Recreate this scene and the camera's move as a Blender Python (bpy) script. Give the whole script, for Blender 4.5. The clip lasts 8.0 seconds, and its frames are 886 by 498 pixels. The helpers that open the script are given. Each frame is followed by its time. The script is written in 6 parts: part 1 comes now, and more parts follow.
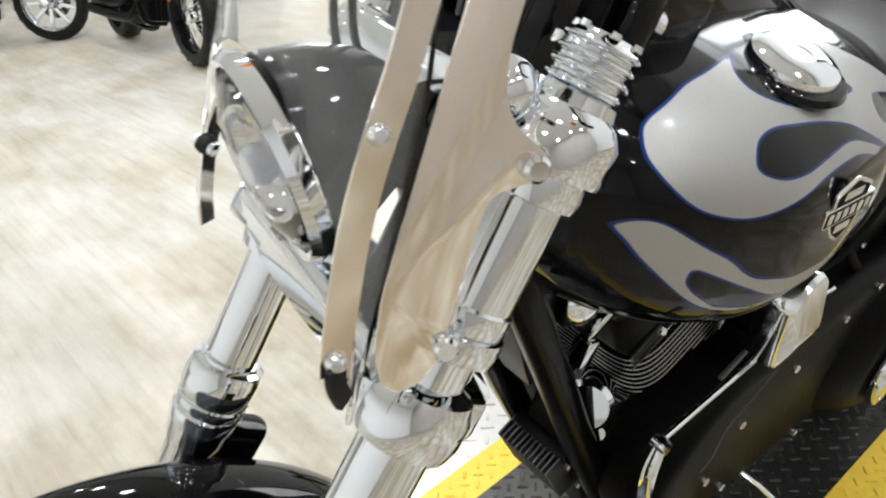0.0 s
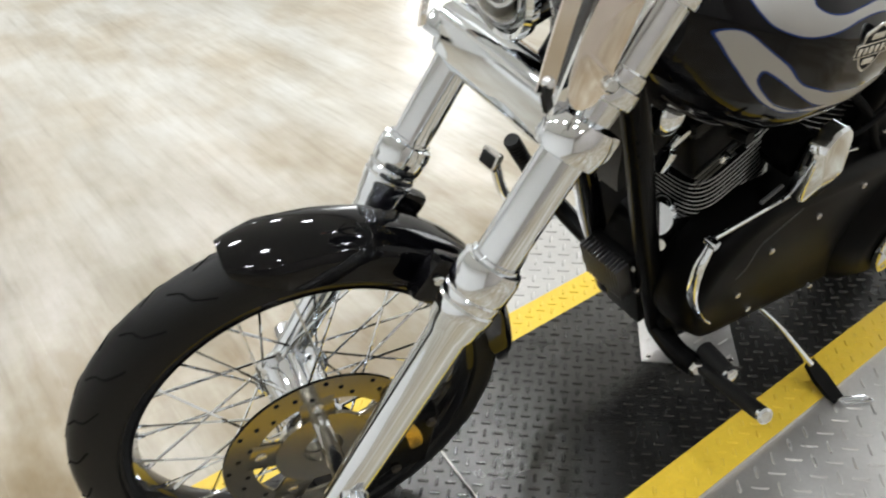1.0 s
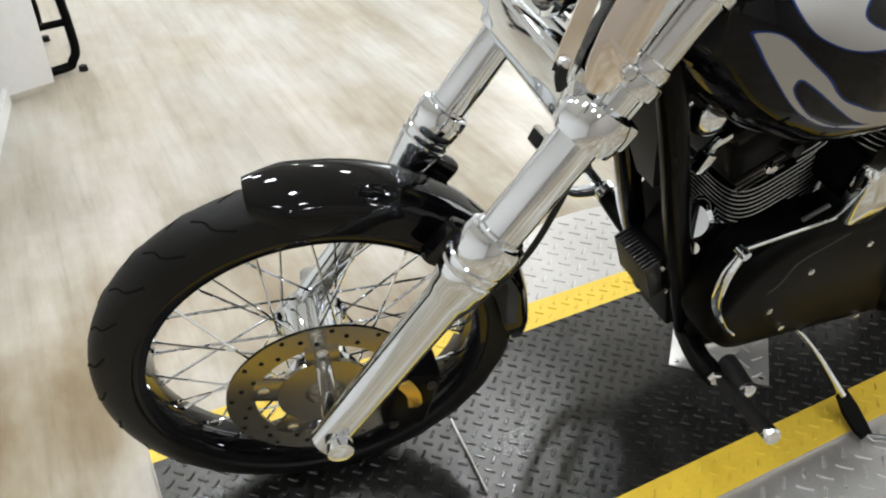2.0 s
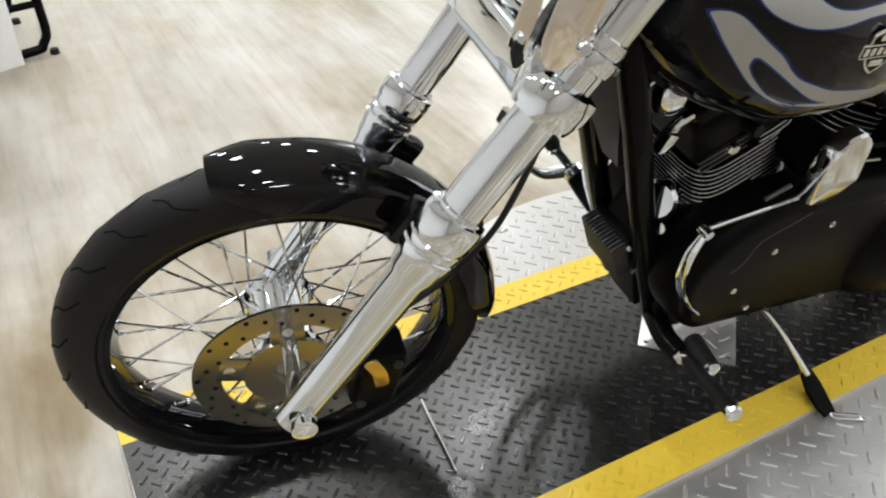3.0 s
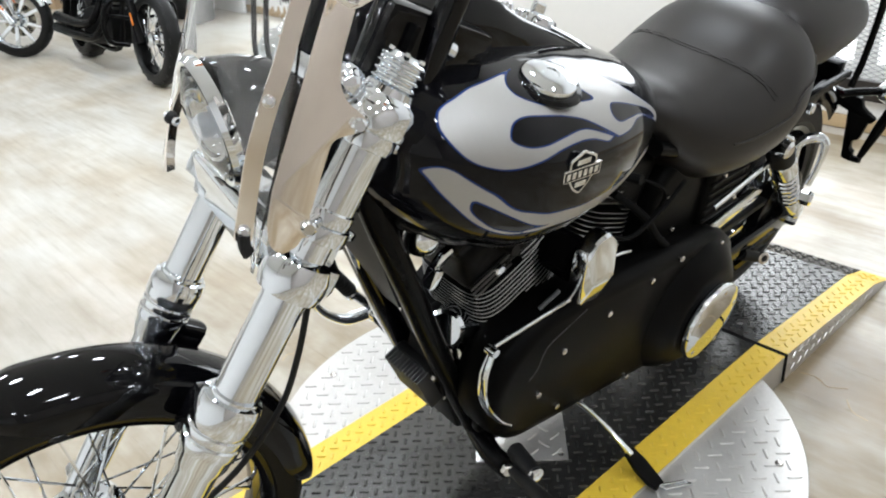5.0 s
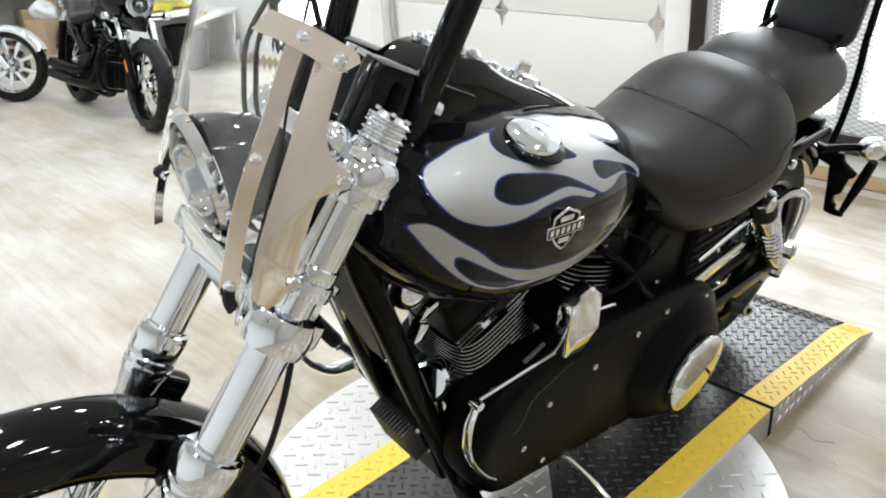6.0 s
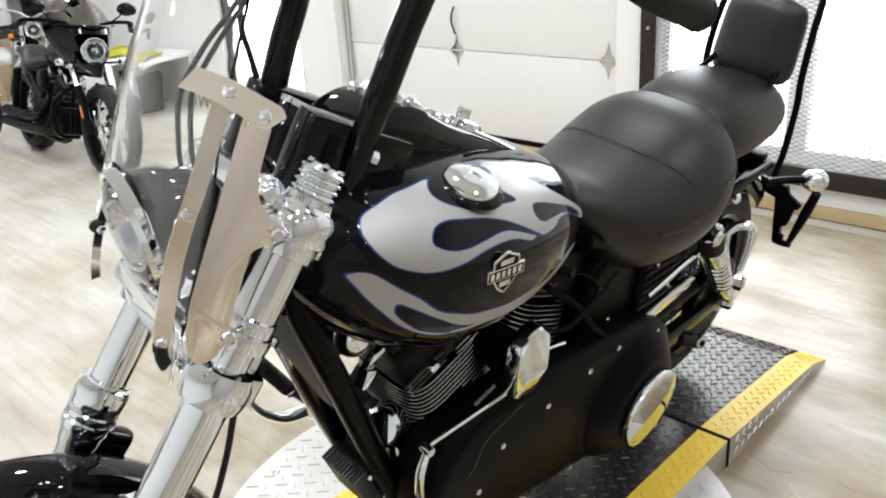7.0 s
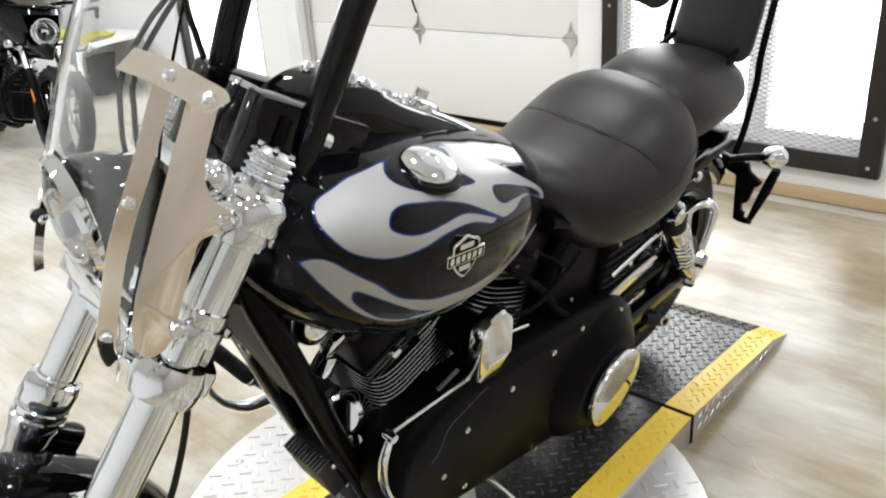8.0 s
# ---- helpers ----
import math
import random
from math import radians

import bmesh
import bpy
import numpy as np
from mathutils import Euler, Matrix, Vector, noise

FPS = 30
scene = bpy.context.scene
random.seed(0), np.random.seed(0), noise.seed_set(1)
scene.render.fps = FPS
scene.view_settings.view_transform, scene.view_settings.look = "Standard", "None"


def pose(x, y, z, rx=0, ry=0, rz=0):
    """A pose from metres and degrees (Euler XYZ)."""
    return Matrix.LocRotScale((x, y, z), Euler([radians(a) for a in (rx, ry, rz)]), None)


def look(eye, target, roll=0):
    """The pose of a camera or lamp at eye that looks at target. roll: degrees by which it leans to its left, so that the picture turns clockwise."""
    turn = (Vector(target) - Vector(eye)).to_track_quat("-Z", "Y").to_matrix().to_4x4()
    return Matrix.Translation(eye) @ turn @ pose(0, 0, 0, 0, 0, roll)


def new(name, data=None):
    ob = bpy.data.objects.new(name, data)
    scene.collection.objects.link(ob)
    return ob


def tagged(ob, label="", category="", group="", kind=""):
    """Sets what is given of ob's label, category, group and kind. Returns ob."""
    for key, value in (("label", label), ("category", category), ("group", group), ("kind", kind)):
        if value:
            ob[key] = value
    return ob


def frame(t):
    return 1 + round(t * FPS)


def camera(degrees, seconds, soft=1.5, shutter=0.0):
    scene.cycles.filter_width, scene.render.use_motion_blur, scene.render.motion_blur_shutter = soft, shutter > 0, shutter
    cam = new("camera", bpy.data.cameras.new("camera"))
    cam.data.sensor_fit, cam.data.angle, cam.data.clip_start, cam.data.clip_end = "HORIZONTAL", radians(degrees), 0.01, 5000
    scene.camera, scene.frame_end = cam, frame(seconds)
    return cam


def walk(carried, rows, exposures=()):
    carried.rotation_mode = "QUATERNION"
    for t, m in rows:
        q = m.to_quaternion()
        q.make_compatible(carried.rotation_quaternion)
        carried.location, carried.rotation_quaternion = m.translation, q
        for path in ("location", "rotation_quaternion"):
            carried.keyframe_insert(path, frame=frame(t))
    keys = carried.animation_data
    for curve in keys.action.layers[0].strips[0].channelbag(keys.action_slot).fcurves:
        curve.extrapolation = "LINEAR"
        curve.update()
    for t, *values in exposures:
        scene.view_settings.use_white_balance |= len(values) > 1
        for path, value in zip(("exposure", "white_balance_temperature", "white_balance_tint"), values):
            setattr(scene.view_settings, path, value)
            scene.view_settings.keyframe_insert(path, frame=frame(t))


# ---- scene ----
cam = camera(58.0, 8.0, soft=2.0, shutter=0.25)
PATH = [
    (0, (-0.721, -0.629, 1.236), (0.322, 0.758, 0.243), -7.7),
    (0.3, (-0.814, -0.668, 1.257), (0.221, 0.742, 0.287), -5.5),
    (0.5, (-0.904, -0.695, 1.242), (0.112, 0.678, 0.202), -6.4),
    (0.7, (-0.972, -0.741, 1.255), (-0.022, 0.632, 0.153), -7.5),
    (1, (-1.052, -0.816, 1.257), (-0.106, 0.55, 0.143), -4.0),
    (1.2, (-1.08, -0.819, 1.257), (-0.204, 0.584, 0.133), -3.1),
    (2.3, (-0.969, -0.893, 1.251), (-0.228, 0.561, 0.094), 0.8),
    (2.5, (-0.971, -0.893, 1.252), (-0.226, 0.568, 0.106), 1.1),
    (3, (-0.972, -0.901, 1.245), (-0.188, 0.512, 0.066), 1.1),
    (3.5, (-0.939, -0.926, 1.275), (0.048, 0.473, 0.241), -1.4),
    (4, (-0.9, -0.959, 1.309), (0.227, 0.398, 0.366), -4.1),
    (4.2, (-0.897, -0.968, 1.302), (0.258, 0.357, 0.35), -4.5),
    (5.3, (-0.88, -0.984, 1.311), (0.277, 0.368, 0.399), -4.8),
    (5.5, (-0.888, -0.988, 1.309), (0.296, 0.366, 0.433), -5.2),
    (6, (-0.879, -0.987, 1.324), (0.332, 0.367, 0.489), -3.6),
    (6.5, (-0.879, -1.002, 1.325), (0.358, 0.339, 0.506), -3.1),
    (7, (-0.852, -1.011, 1.336), (0.445, 0.31, 0.577), -4.1),
    (7.5, (-0.839, -1.011, 1.334), (0.48, 0.269, 0.546), -4.0),
    (7.8, (-0.832, -1.006, 1.326), (0.483, 0.248, 0.492), -4.6),
    (8, (-0.828, -1.003, 1.331), (0.508, 0.246, 0.522), -4.1),
]
walk(cam, [(t, look(eye, target, roll)) for t, eye, target, roll in PATH], [(0, 0.05, 6480, 10), (0.5, -0.02, 6520, 10), (1, -0.12, 6550, 10), (2.5, -0.18, 6520, 10), (3, -0.13, 6500, 10), (3.5, -0.08, 6400, 10), (4, 0.02, 6280, 10), (5.5, 0.05, 6280, 10), (7, 0.02, 6420, 10), (8, 0.02, 6470, 10)])


# ---- light ----
scene.view_settings.exposure = 0.0
world = bpy.data.worlds.new("sky")
scene.world = world
world.use_nodes = True
wn = world.node_tree.nodes
sky = wn.new("ShaderNodeTexSky")
sky.sky_type, sky.sun_disc = "NISHITA", False
sky.sun_elevation, sky.sun_rotation = radians(40), radians(60)
world.node_tree.links.new(sky.outputs[0], wn["Background"].inputs[0])
wn["Background"].inputs[1].default_value = 0.12

CEIL = 3.7
# the y -4.0 row is added to brighten the floor mirrored in the plates
LAMP_X, LAMP_Y = (-2.6, -0.7, 1.2), (-4.0, -1.8, 0.3, 2.4, 4.6, 6.8)


def area(name, m, w, h, watts, shape="RECTANGLE", colour=(1, 1, 1)):
    d = bpy.data.lights.new(name, "AREA")
    d.shape, d.size, d.size_y, d.energy, d.color = shape, w, h, watts, colour
    ob = new(name, d)
    ob.matrix_world = m
    return ob


for lx in LAMP_X:
    for ly in LAMP_Y:
        area("ceiling_lamp_light", pose(lx, ly, CEIL - 0.115), 0.26, 0.26, 29.5 if ly > 0 else 23.5, "DISK", (0.96, 1.0, 1.045))
area("window_daylight", look((2.62, 0.42, 1.3), (0.0, 0.42, 1.0)), 1.1, 2.1, 21, colour=(0.93, 0.97, 1.0))
area("far_window_daylight", look((2.62, 4.45, 1.5), (0.0, 4.0, 0.8)), 0.9, 1.8, 14, colour=(0.93, 0.97, 1.0))


# ---- materials ----
def mat(name, col, rough=0.5, metal=0.0, grain=(40, 0.06), stain=(3, 0.05), bump=(120, 0.0), coat=0.0, spread=0.0, island=0.0, rough_var=0.08, stretch=None, bump_dist=0.002, spec=0.5):
    m = bpy.data.materials.new(name)
    m.use_nodes = True
    nt = m.node_tree
    n, link = nt.nodes, nt.links.new
    p = n["Principled BSDF"]
    p.inputs["Metallic"].default_value = metal
    p.inputs["Coat Weight"].default_value = coat
    p.inputs["Coat Roughness"].default_value = 0.04
    p.inputs["Specular IOR Level"].default_value = spec
    tc = n.new("ShaderNodeTexCoord")
    co = tc.outputs["Object"]
    if stretch:
        mp = n.new("ShaderNodeMapping")
        mp.inputs["Scale"].default_value = stretch
        link(co, mp.inputs[0])
        co = mp.outputs[0]
    n1, n2 = n.new("ShaderNodeTexNoise"), n.new("ShaderNodeTexNoise")
    n1.inputs["Scale"].default_value, n2.inputs["Scale"].default_value = grain[0], stain[0]
    n1.inputs["Detail"].default_value, n2.inputs["Detail"].default_value = 6, 4
    link(co, n1.inputs["Vector"])
    link(co, n2.inputs["Vector"])

    def math_node(op, a, b):
        q = n.new("ShaderNodeMath")
        q.operation = op
        for i, v in enumerate((a, b)):
            if isinstance(v, (int, float)):
                q.inputs[i].default_value = v
            else:
                link(v, q.inputs[i])
        return q.outputs[0]

    g = math_node("MULTIPLY", math_node("SUBTRACT", n1.outputs[0], 0.5), 2 * grain[1])
    s = math_node("MULTIPLY", math_node("SUBTRACT", n2.outputs[0], 0.5), 2 * stain[1])
    v = math_node("ADD", math_node("ADD", g, s), 1.0)
    if spread:
        oi = n.new("ShaderNodeObjectInfo")
        v = math_node("ADD", v, math_node("MULTIPLY", math_node("SUBTRACT", oi.outputs["Random"], 0.5), 2 * spread))
    if island:
        gi = n.new("ShaderNodeNewGeometry")
        v = math_node("ADD", v, math_node("MULTIPLY", math_node("SUBTRACT", gi.outputs["Random Per Island"], 0.5), 2 * island))
    hsv = n.new("ShaderNodeHueSaturation")
    hsv.inputs["Color"].default_value = (*col, 1)
    link(v, hsv.inputs["Value"])
    link(hsv.outputs[0], p.inputs["Base Color"])
    link(math_node("ADD", math_node("MULTIPLY", math_node("SUBTRACT", n2.outputs[0], 0.5), 2 * rough_var), rough), p.inputs["Roughness"])
    if bump[1]:
        nb, b = n.new("ShaderNodeTexNoise"), n.new("ShaderNodeBump")
        nb.inputs["Scale"].default_value = bump[0]
        link(co, nb.inputs["Vector"])
        b.inputs["Strength"].default_value, b.inputs["Distance"].default_value = bump[1], bump_dist
        link(nb.outputs[0], b.inputs["Height"])
        link(b.outputs[0], p.inputs["Normal"])
    return m


def clear(name, col=(1, 1, 1), rough=0.0, ior=1.45):
    m = bpy.data.materials.new(name)
    m.use_nodes = True
    p = m.node_tree.nodes["Principled BSDF"]
    p.inputs["Base Color"].default_value = (*col, 1)
    p.inputs["Transmission Weight"].default_value = 1.0
    p.inputs["Roughness"].default_value = rough
    p.inputs["IOR"].default_value = ior
    return m


def glow(name, col, strength):
    m = bpy.data.materials.new(name)
    m.use_nodes = True
    p = m.node_tree.nodes["Principled BSDF"]
    p.inputs["Emission Color"].default_value = (*col, 1)
    p.inputs["Emission Strength"].default_value = strength
    return m


def plank_mat(name, joined):
    """Pale oak-look vinyl: long soft streaks and pale and tan patches that run along the planks."""
    m = bpy.data.materials.new(name)
    m.use_nodes = True
    n, link = m.node_tree.nodes, m.node_tree.links.new
    p = n["Principled BSDF"]
    geo, info = n.new("ShaderNodeNewGeometry"), n.new("ShaderNodeObjectInfo")
    rnd = geo.outputs["Random Per Island"] if joined else info.outputs["Random"]
    shift = n.new("ShaderNodeVectorMath")
    shift.operation = "SCALE"
    shift.inputs[0].default_value = (3.0, 40.0, 0.0)
    link(rnd, shift.inputs["Scale"])
    off = n.new("ShaderNodeVectorMath")
    link(geo.outputs["Position"], off.inputs[0])
    link(shift.outputs[0], off.inputs[1])

    def noise(scale, detail, moved=True):
        mp, q = n.new("ShaderNodeMapping"), n.new("ShaderNodeTexNoise")
        mp.inputs["Scale"].default_value = scale
        link(off.outputs[0] if moved else geo.outputs["Position"], mp.inputs[0])
        link(mp.outputs[0], q.inputs["Vector"])
        q.inputs["Scale"].default_value, q.inputs["Detail"].default_value = 1.0, detail
        q.inputs["Roughness"].default_value = 0.6
        return q.outputs[0]

    def ramp(fac, stops):
        r = n.new("ShaderNodeValToRGB")
        while len(r.color_ramp.elements) < len(stops):
            r.color_ramp.elements.new(0.5)
        for e, (at, c) in zip(r.color_ramp.elements, stops):
            e.position, e.color = at, (*c, 1)
        link(fac, r.inputs[0])
        return r.outputs[0]

    def mix(kind, fac, a, b):
        q = n.new("ShaderNodeMix")
        q.data_type, q.blend_type = "RGBA", kind
        if isinstance(fac, float):
            q.inputs[0].default_value = fac
        else:
            link(fac, q.inputs[0])
        link(a, q.inputs[6])
        link(b, q.inputs[7])
        return q.outputs[2]

    patch = ramp(noise((6.0, 1.5, 1), 6, False), [(0.30, (0.40, 0.365, 0.30)), (0.46, (0.485, 0.465, 0.41)), (0.60, (0.55, 0.54, 0.50)), (0.75, (0.61, 0.605, 0.58))])
    streak = ramp(noise((38.0, 2.4, 1), 6, False), [(0.28, (0.66, 0.63, 0.57)), (0.40, (0.90, 0.885, 0.86)), (0.52, (1.0, 1.0, 1.0)), (0.7, (1.07, 1.07, 1.07))])
    grime = ramp(noise((1.4, 1.1, 1), 4, False), [(0.30, (1.0, 1.0, 1.0)), (0.46, (0.98, 0.97, 0.95)), (0.57, (0.87, 0.81, 0.72)), (0.72, (0.72, 0.62, 0.49))])
    tone = n.new("ShaderNodeHueSaturation")
    var = n.new("ShaderNodeMapRange")
    link(rnd, var.inputs["Value"])
    var.inputs["To Min"].default_value, var.inputs["To Max"].default_value = 0.962, 1.038
    link(var.outputs[0], tone.inputs["Value"])
    # tan tint in blotches, absent above y 2.1 and full below y 0.7
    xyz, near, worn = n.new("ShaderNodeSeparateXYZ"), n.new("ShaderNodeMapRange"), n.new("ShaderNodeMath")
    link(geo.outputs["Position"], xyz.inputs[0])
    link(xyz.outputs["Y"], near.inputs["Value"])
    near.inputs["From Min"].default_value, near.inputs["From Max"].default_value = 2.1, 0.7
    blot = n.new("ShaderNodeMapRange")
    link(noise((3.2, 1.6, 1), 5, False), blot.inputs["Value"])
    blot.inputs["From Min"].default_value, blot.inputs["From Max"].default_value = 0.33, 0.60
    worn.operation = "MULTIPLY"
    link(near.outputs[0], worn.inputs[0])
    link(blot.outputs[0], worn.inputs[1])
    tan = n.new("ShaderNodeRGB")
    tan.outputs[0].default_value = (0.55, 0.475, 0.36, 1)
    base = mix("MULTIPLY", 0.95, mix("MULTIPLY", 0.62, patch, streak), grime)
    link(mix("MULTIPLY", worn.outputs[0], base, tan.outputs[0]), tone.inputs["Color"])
    link(tone.outputs[0], p.inputs["Base Color"])
    rough = n.new("ShaderNodeMapRange")
    link(noise((9.0, 2.0, 1), 4), rough.inputs["Value"])
    rough.inputs["To Min"].default_value, rough.inputs["To Max"].default_value = 0.22, 0.42
    link(rough.outputs[0], p.inputs["Roughness"])
    b = n.new("ShaderNodeBump")
    b.inputs["Strength"].default_value, b.inputs["Distance"].default_value = 0.08, 0.001
    link(noise((160.0, 6.0, 1), 3), b.inputs["Height"])
    link(b.outputs[0], p.inputs["Normal"])
    return m


CHROME = mat("chrome", (0.79, 0.825, 0.87), 0.05, 1.0, (60, 0.03), (5, 0.04), rough_var=0.03)
STEEL = mat("brushed_steel", (0.62, 0.60, 0.57), 0.24, 1.0, (200, 0.05), (6, 0.06))
PLATE = mat("polished_plate", (0.91, 0.85, 0.79), 0.09, 1.0, (90, 0.02), (5, 0.04), rough_var=0.03)
ROTOR = mat("rotor_steel", (0.25, 0.225, 0.175), 0.18, 1.0, (180, 0.06), (7, 0.08))
GLOSS = mat("black_gloss_paint", (0.002, 0.002, 0.0025), 0.05, 0.0, (50, 0.15), (4, 0.1), coat=0.06, rough_var=0.02, spec=0.22)
BLACK = mat("black_enamel", (0.0035, 0.0035, 0.0035), 0.22, 0.0, (90, 0.2), (8, 0.2), (300, 0.05), coat=0.02, spec=0.045)
SATIN = mat("satin_black_cover", (0.0026, 0.0025, 0.0024), 0.38, 0.0, (160, 0.15), (5, 0.3), (900, 0.08), rough_var=0.12, spec=0.05)
FINS = mat("black_cast_fins", (0.004, 0.004, 0.004), 0.4, 0.0, (200, 0.2), (8, 0.2), (500, 0.12), spec=0.07)
RIB = mat("worn_black_rib", (0.045, 0.045, 0.047), 0.32, 0.0, (150, 0.2), (8, 0.2), spec=0.5)
FIN_EDGE = mat("machined_fin_edge", (0.36, 0.36, 0.35), 0.3, 1.0, (90, 0.1), (20, 0.2))
RUBBER = mat("tyre_rubber", (0.0030, 0.0030, 0.0030), 0.48, 0.0, (150, 0.15), (6, 0.15), (400, 0.2), spec=0.25)
GRIP = mat("grip_rubber", (0.007, 0.007, 0.007), 0.6, 0.0, (200, 0.2), (20, 0.1), (300, 0.3), spec=0.25)
LEATHER = mat("seat_leather", (0.0090, 0.0075, 0.0066), 0.40, 0.0, (300, 0.2), (4, 0.25), (420, 0.14), rough_var=0.10, spec=0.39)
# blue in this black base colour carries the window sheen on the pad
PAD_SHEEN = mat("backrest_sheen_tint", (0.006, 0.0066, 0.0085), 0.36, 0.0, (300, 0.2), (4, 0.25), (420, 0.10), rough_var=0.10, spec=0.5)
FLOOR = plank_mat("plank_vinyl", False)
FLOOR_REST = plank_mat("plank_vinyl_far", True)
GROUT = mat("plank_joint", (0.40, 0.37, 0.32), 0.5)
TANWALL = mat("tan_wall_paint", (0.43, 0.395, 0.36), 0.6, 0.0, (80, 0.03), (1.2, 0.10), (150, 0.06))
DECK = mat("dark_tread_plate", (0.074, 0.073, 0.070), 0.27, 0.85, (120, 0.2), (5, 0.35), (250, 0.15), rough_var=0.14)
LUG_DARK = mat("worn_dark_lug", (0.074, 0.073, 0.070), 0.22, 0.85, (60, 0.3), (5, 0.4), rough_var=0.12)
YELLOW = mat("yellow_paint", (0.74, 0.515, 0.048), 0.42, 0.0, (90, 0.10), (7, 0.14), (200, 0.1))
ALU_LUG = mat("bright_aluminium_lug", (0.58, 0.57, 0.55), 0.30, 0.6, (80, 0.08), (6, 0.14))
ALU = mat("bare_tread_aluminium", (0.58, 0.57, 0.55), 0.32, 0.72, (110, 0.10), (5, 0.12), (200, 0.08), rough_var=0.1)
SEAM = mat("black_seam", (0.003, 0.003, 0.003), 0.8, spec=0.1)
WALL = mat("white_wall_paint", (0.80, 0.795, 0.775), 0.6, 0.0, (80, 0.02), (1.5, 0.03), (150, 0.06))
CEILING = mat("ceiling_paint", (0.78, 0.77, 0.74), 0.8, 0.0, (30, 0.03), (1, 0.03))
DOOR = mat("garage_door_paint", (0.74, 0.73, 0.70), 0.42, 0.0, (60, 0.02), (1.2, 0.03), (40, 0.04))
FRAME = mat("dark_steel_frame", (0.024, 0.020, 0.017), 0.5, 0.0, (90, 0.25), (8, 0.35), spec=0.25)
MESH = mat("expanded_mesh_steel", (0.30, 0.30, 0.29), 0.45, 0.8, (50, 0.1))
WOODTRIM = mat("oak_baseboard", (0.44, 0.32, 0.18), 0.5, 0.0, (30, 0.15), (4, 0.15), stretch=(1.0, 0.2, 4.0))
SMOKE = clear("smoked_acrylic", (0.30, 0.28, 0.25), 0.0, 1.12)
LENS = clear("headlight_glass", (1, 1, 1), 0.0, 1.45)
SCREEN = clear("windshield_acrylic", (0.97, 0.98, 0.98), 0.0, 1.49)
AMBER = mat("amber_lens", (0.85, 0.22, 0.02), 0.12, 0.0, coat=1.0)
RED = mat("red_lens", (0.5, 0.02, 0.015), 0.12, 0.0, coat=1.0)
# metal colour stands for yellow reflected in the black caliper badge
BADGE_GLINT = mat("badge_yellow_reflection", (0.62, 0.42, 0.10), 0.25, 0.9)
SILVER = mat("emblem_silver", (0.72, 0.72, 0.71), 0.22, 0.9)
WHITE = mat("white_panel", (0.80, 0.80, 0.79), 0.45)
CARD = mat("cardboard", (0.45, 0.33, 0.20), 0.8)
YCLOTH = mat("yellow_cloth", (0.62, 0.58, 0.08), 0.85, 0.0, (30, 0.2), (6, 0.2))
SKYGLOW = glow("daylight_backdrop", (0.95, 0.98, 1.0), 3.6)


# ---- mesh helpers ----
def add(bm, other, m=None):
    """Copy the geometry of one bmesh into another."""
    m = m or Matrix()
    seen = {v: bm.verts.new(m @ v.co) for v in other.verts}
    for f in other.faces:
        g = bm.faces.new([seen[v] for v in f.verts])
        g.material_index = f.material_index
    other.free()
    return bm


def moved(bm, m):
    bm.transform(m)
    return bm


def box(sx, sy, sz, bevel=0.0, m=None, segs=2):
    bm = bmesh.new()
    bmesh.ops.create_cube(bm, size=1.0, matrix=Matrix.Diagonal((sx, sy, sz, 1)))
    if bevel:
        bmesh.ops.bevel(bm, geom=bm.edges[:] + bm.verts[:], offset=min(bevel, 0.45 * min(sx, sy, sz)), segments=segs, affect="EDGES", profile=0.6)
    if m:
        bm.transform(m)
    return bm


def lathe(profile, segs=32, m=None, arc=360.0):
    """Turn rows of (radius, z) round the z axis."""
    bm = bmesh.new()
    full = arc >= 360
    n = segs if full else segs + 1
    rings = []
    for r, z in profile:
        if r < 1e-6:
            rings.append([bm.verts.new((0, 0, z))])
        else:
            rings.append([bm.verts.new((r * math.cos(radians(arc) * i / segs), r * math.sin(radians(arc) * i / segs), z)) for i in range(n)])
    for a, b in zip(rings, rings[1:]):
        for i in range(segs):
            j = (i + 1) % n
            if len(a) == 1 and len(b) == 1:
                continue
            if len(a) == 1:
                bm.faces.new((a[0], b[j], b[i]))
            elif len(b) == 1:
                bm.faces.new((a[i], a[j], b[0]))
            else:
                bm.faces.new((a[i], a[j], b[j], b[i]))
    bmesh.ops.recalc_face_normals(bm, faces=bm.faces[:])
    if m:
        bm.transform(m)
    return bm


def spline(pts, steps=8):
    """A smooth line through the points."""
    p = [Vector(q) for q in pts]
    p = [2 * p[0] - p[1]] + p + [2 * p[-1] - p[-2]]
    out = []
    for i in range(1, len(p) - 2):
        for k in range(steps):
            t = k / steps
            a, b, c, d = p[i - 1], p[i], p[i + 1], p[i + 2]
            out.append(0.5 * (2 * b + (c - a) * t + (2 * a - 5 * b + 4 * c - d) * t * t + (3 * b - a - 3 * c + d) * t ** 3))
    out.append(p[-2])
    return out


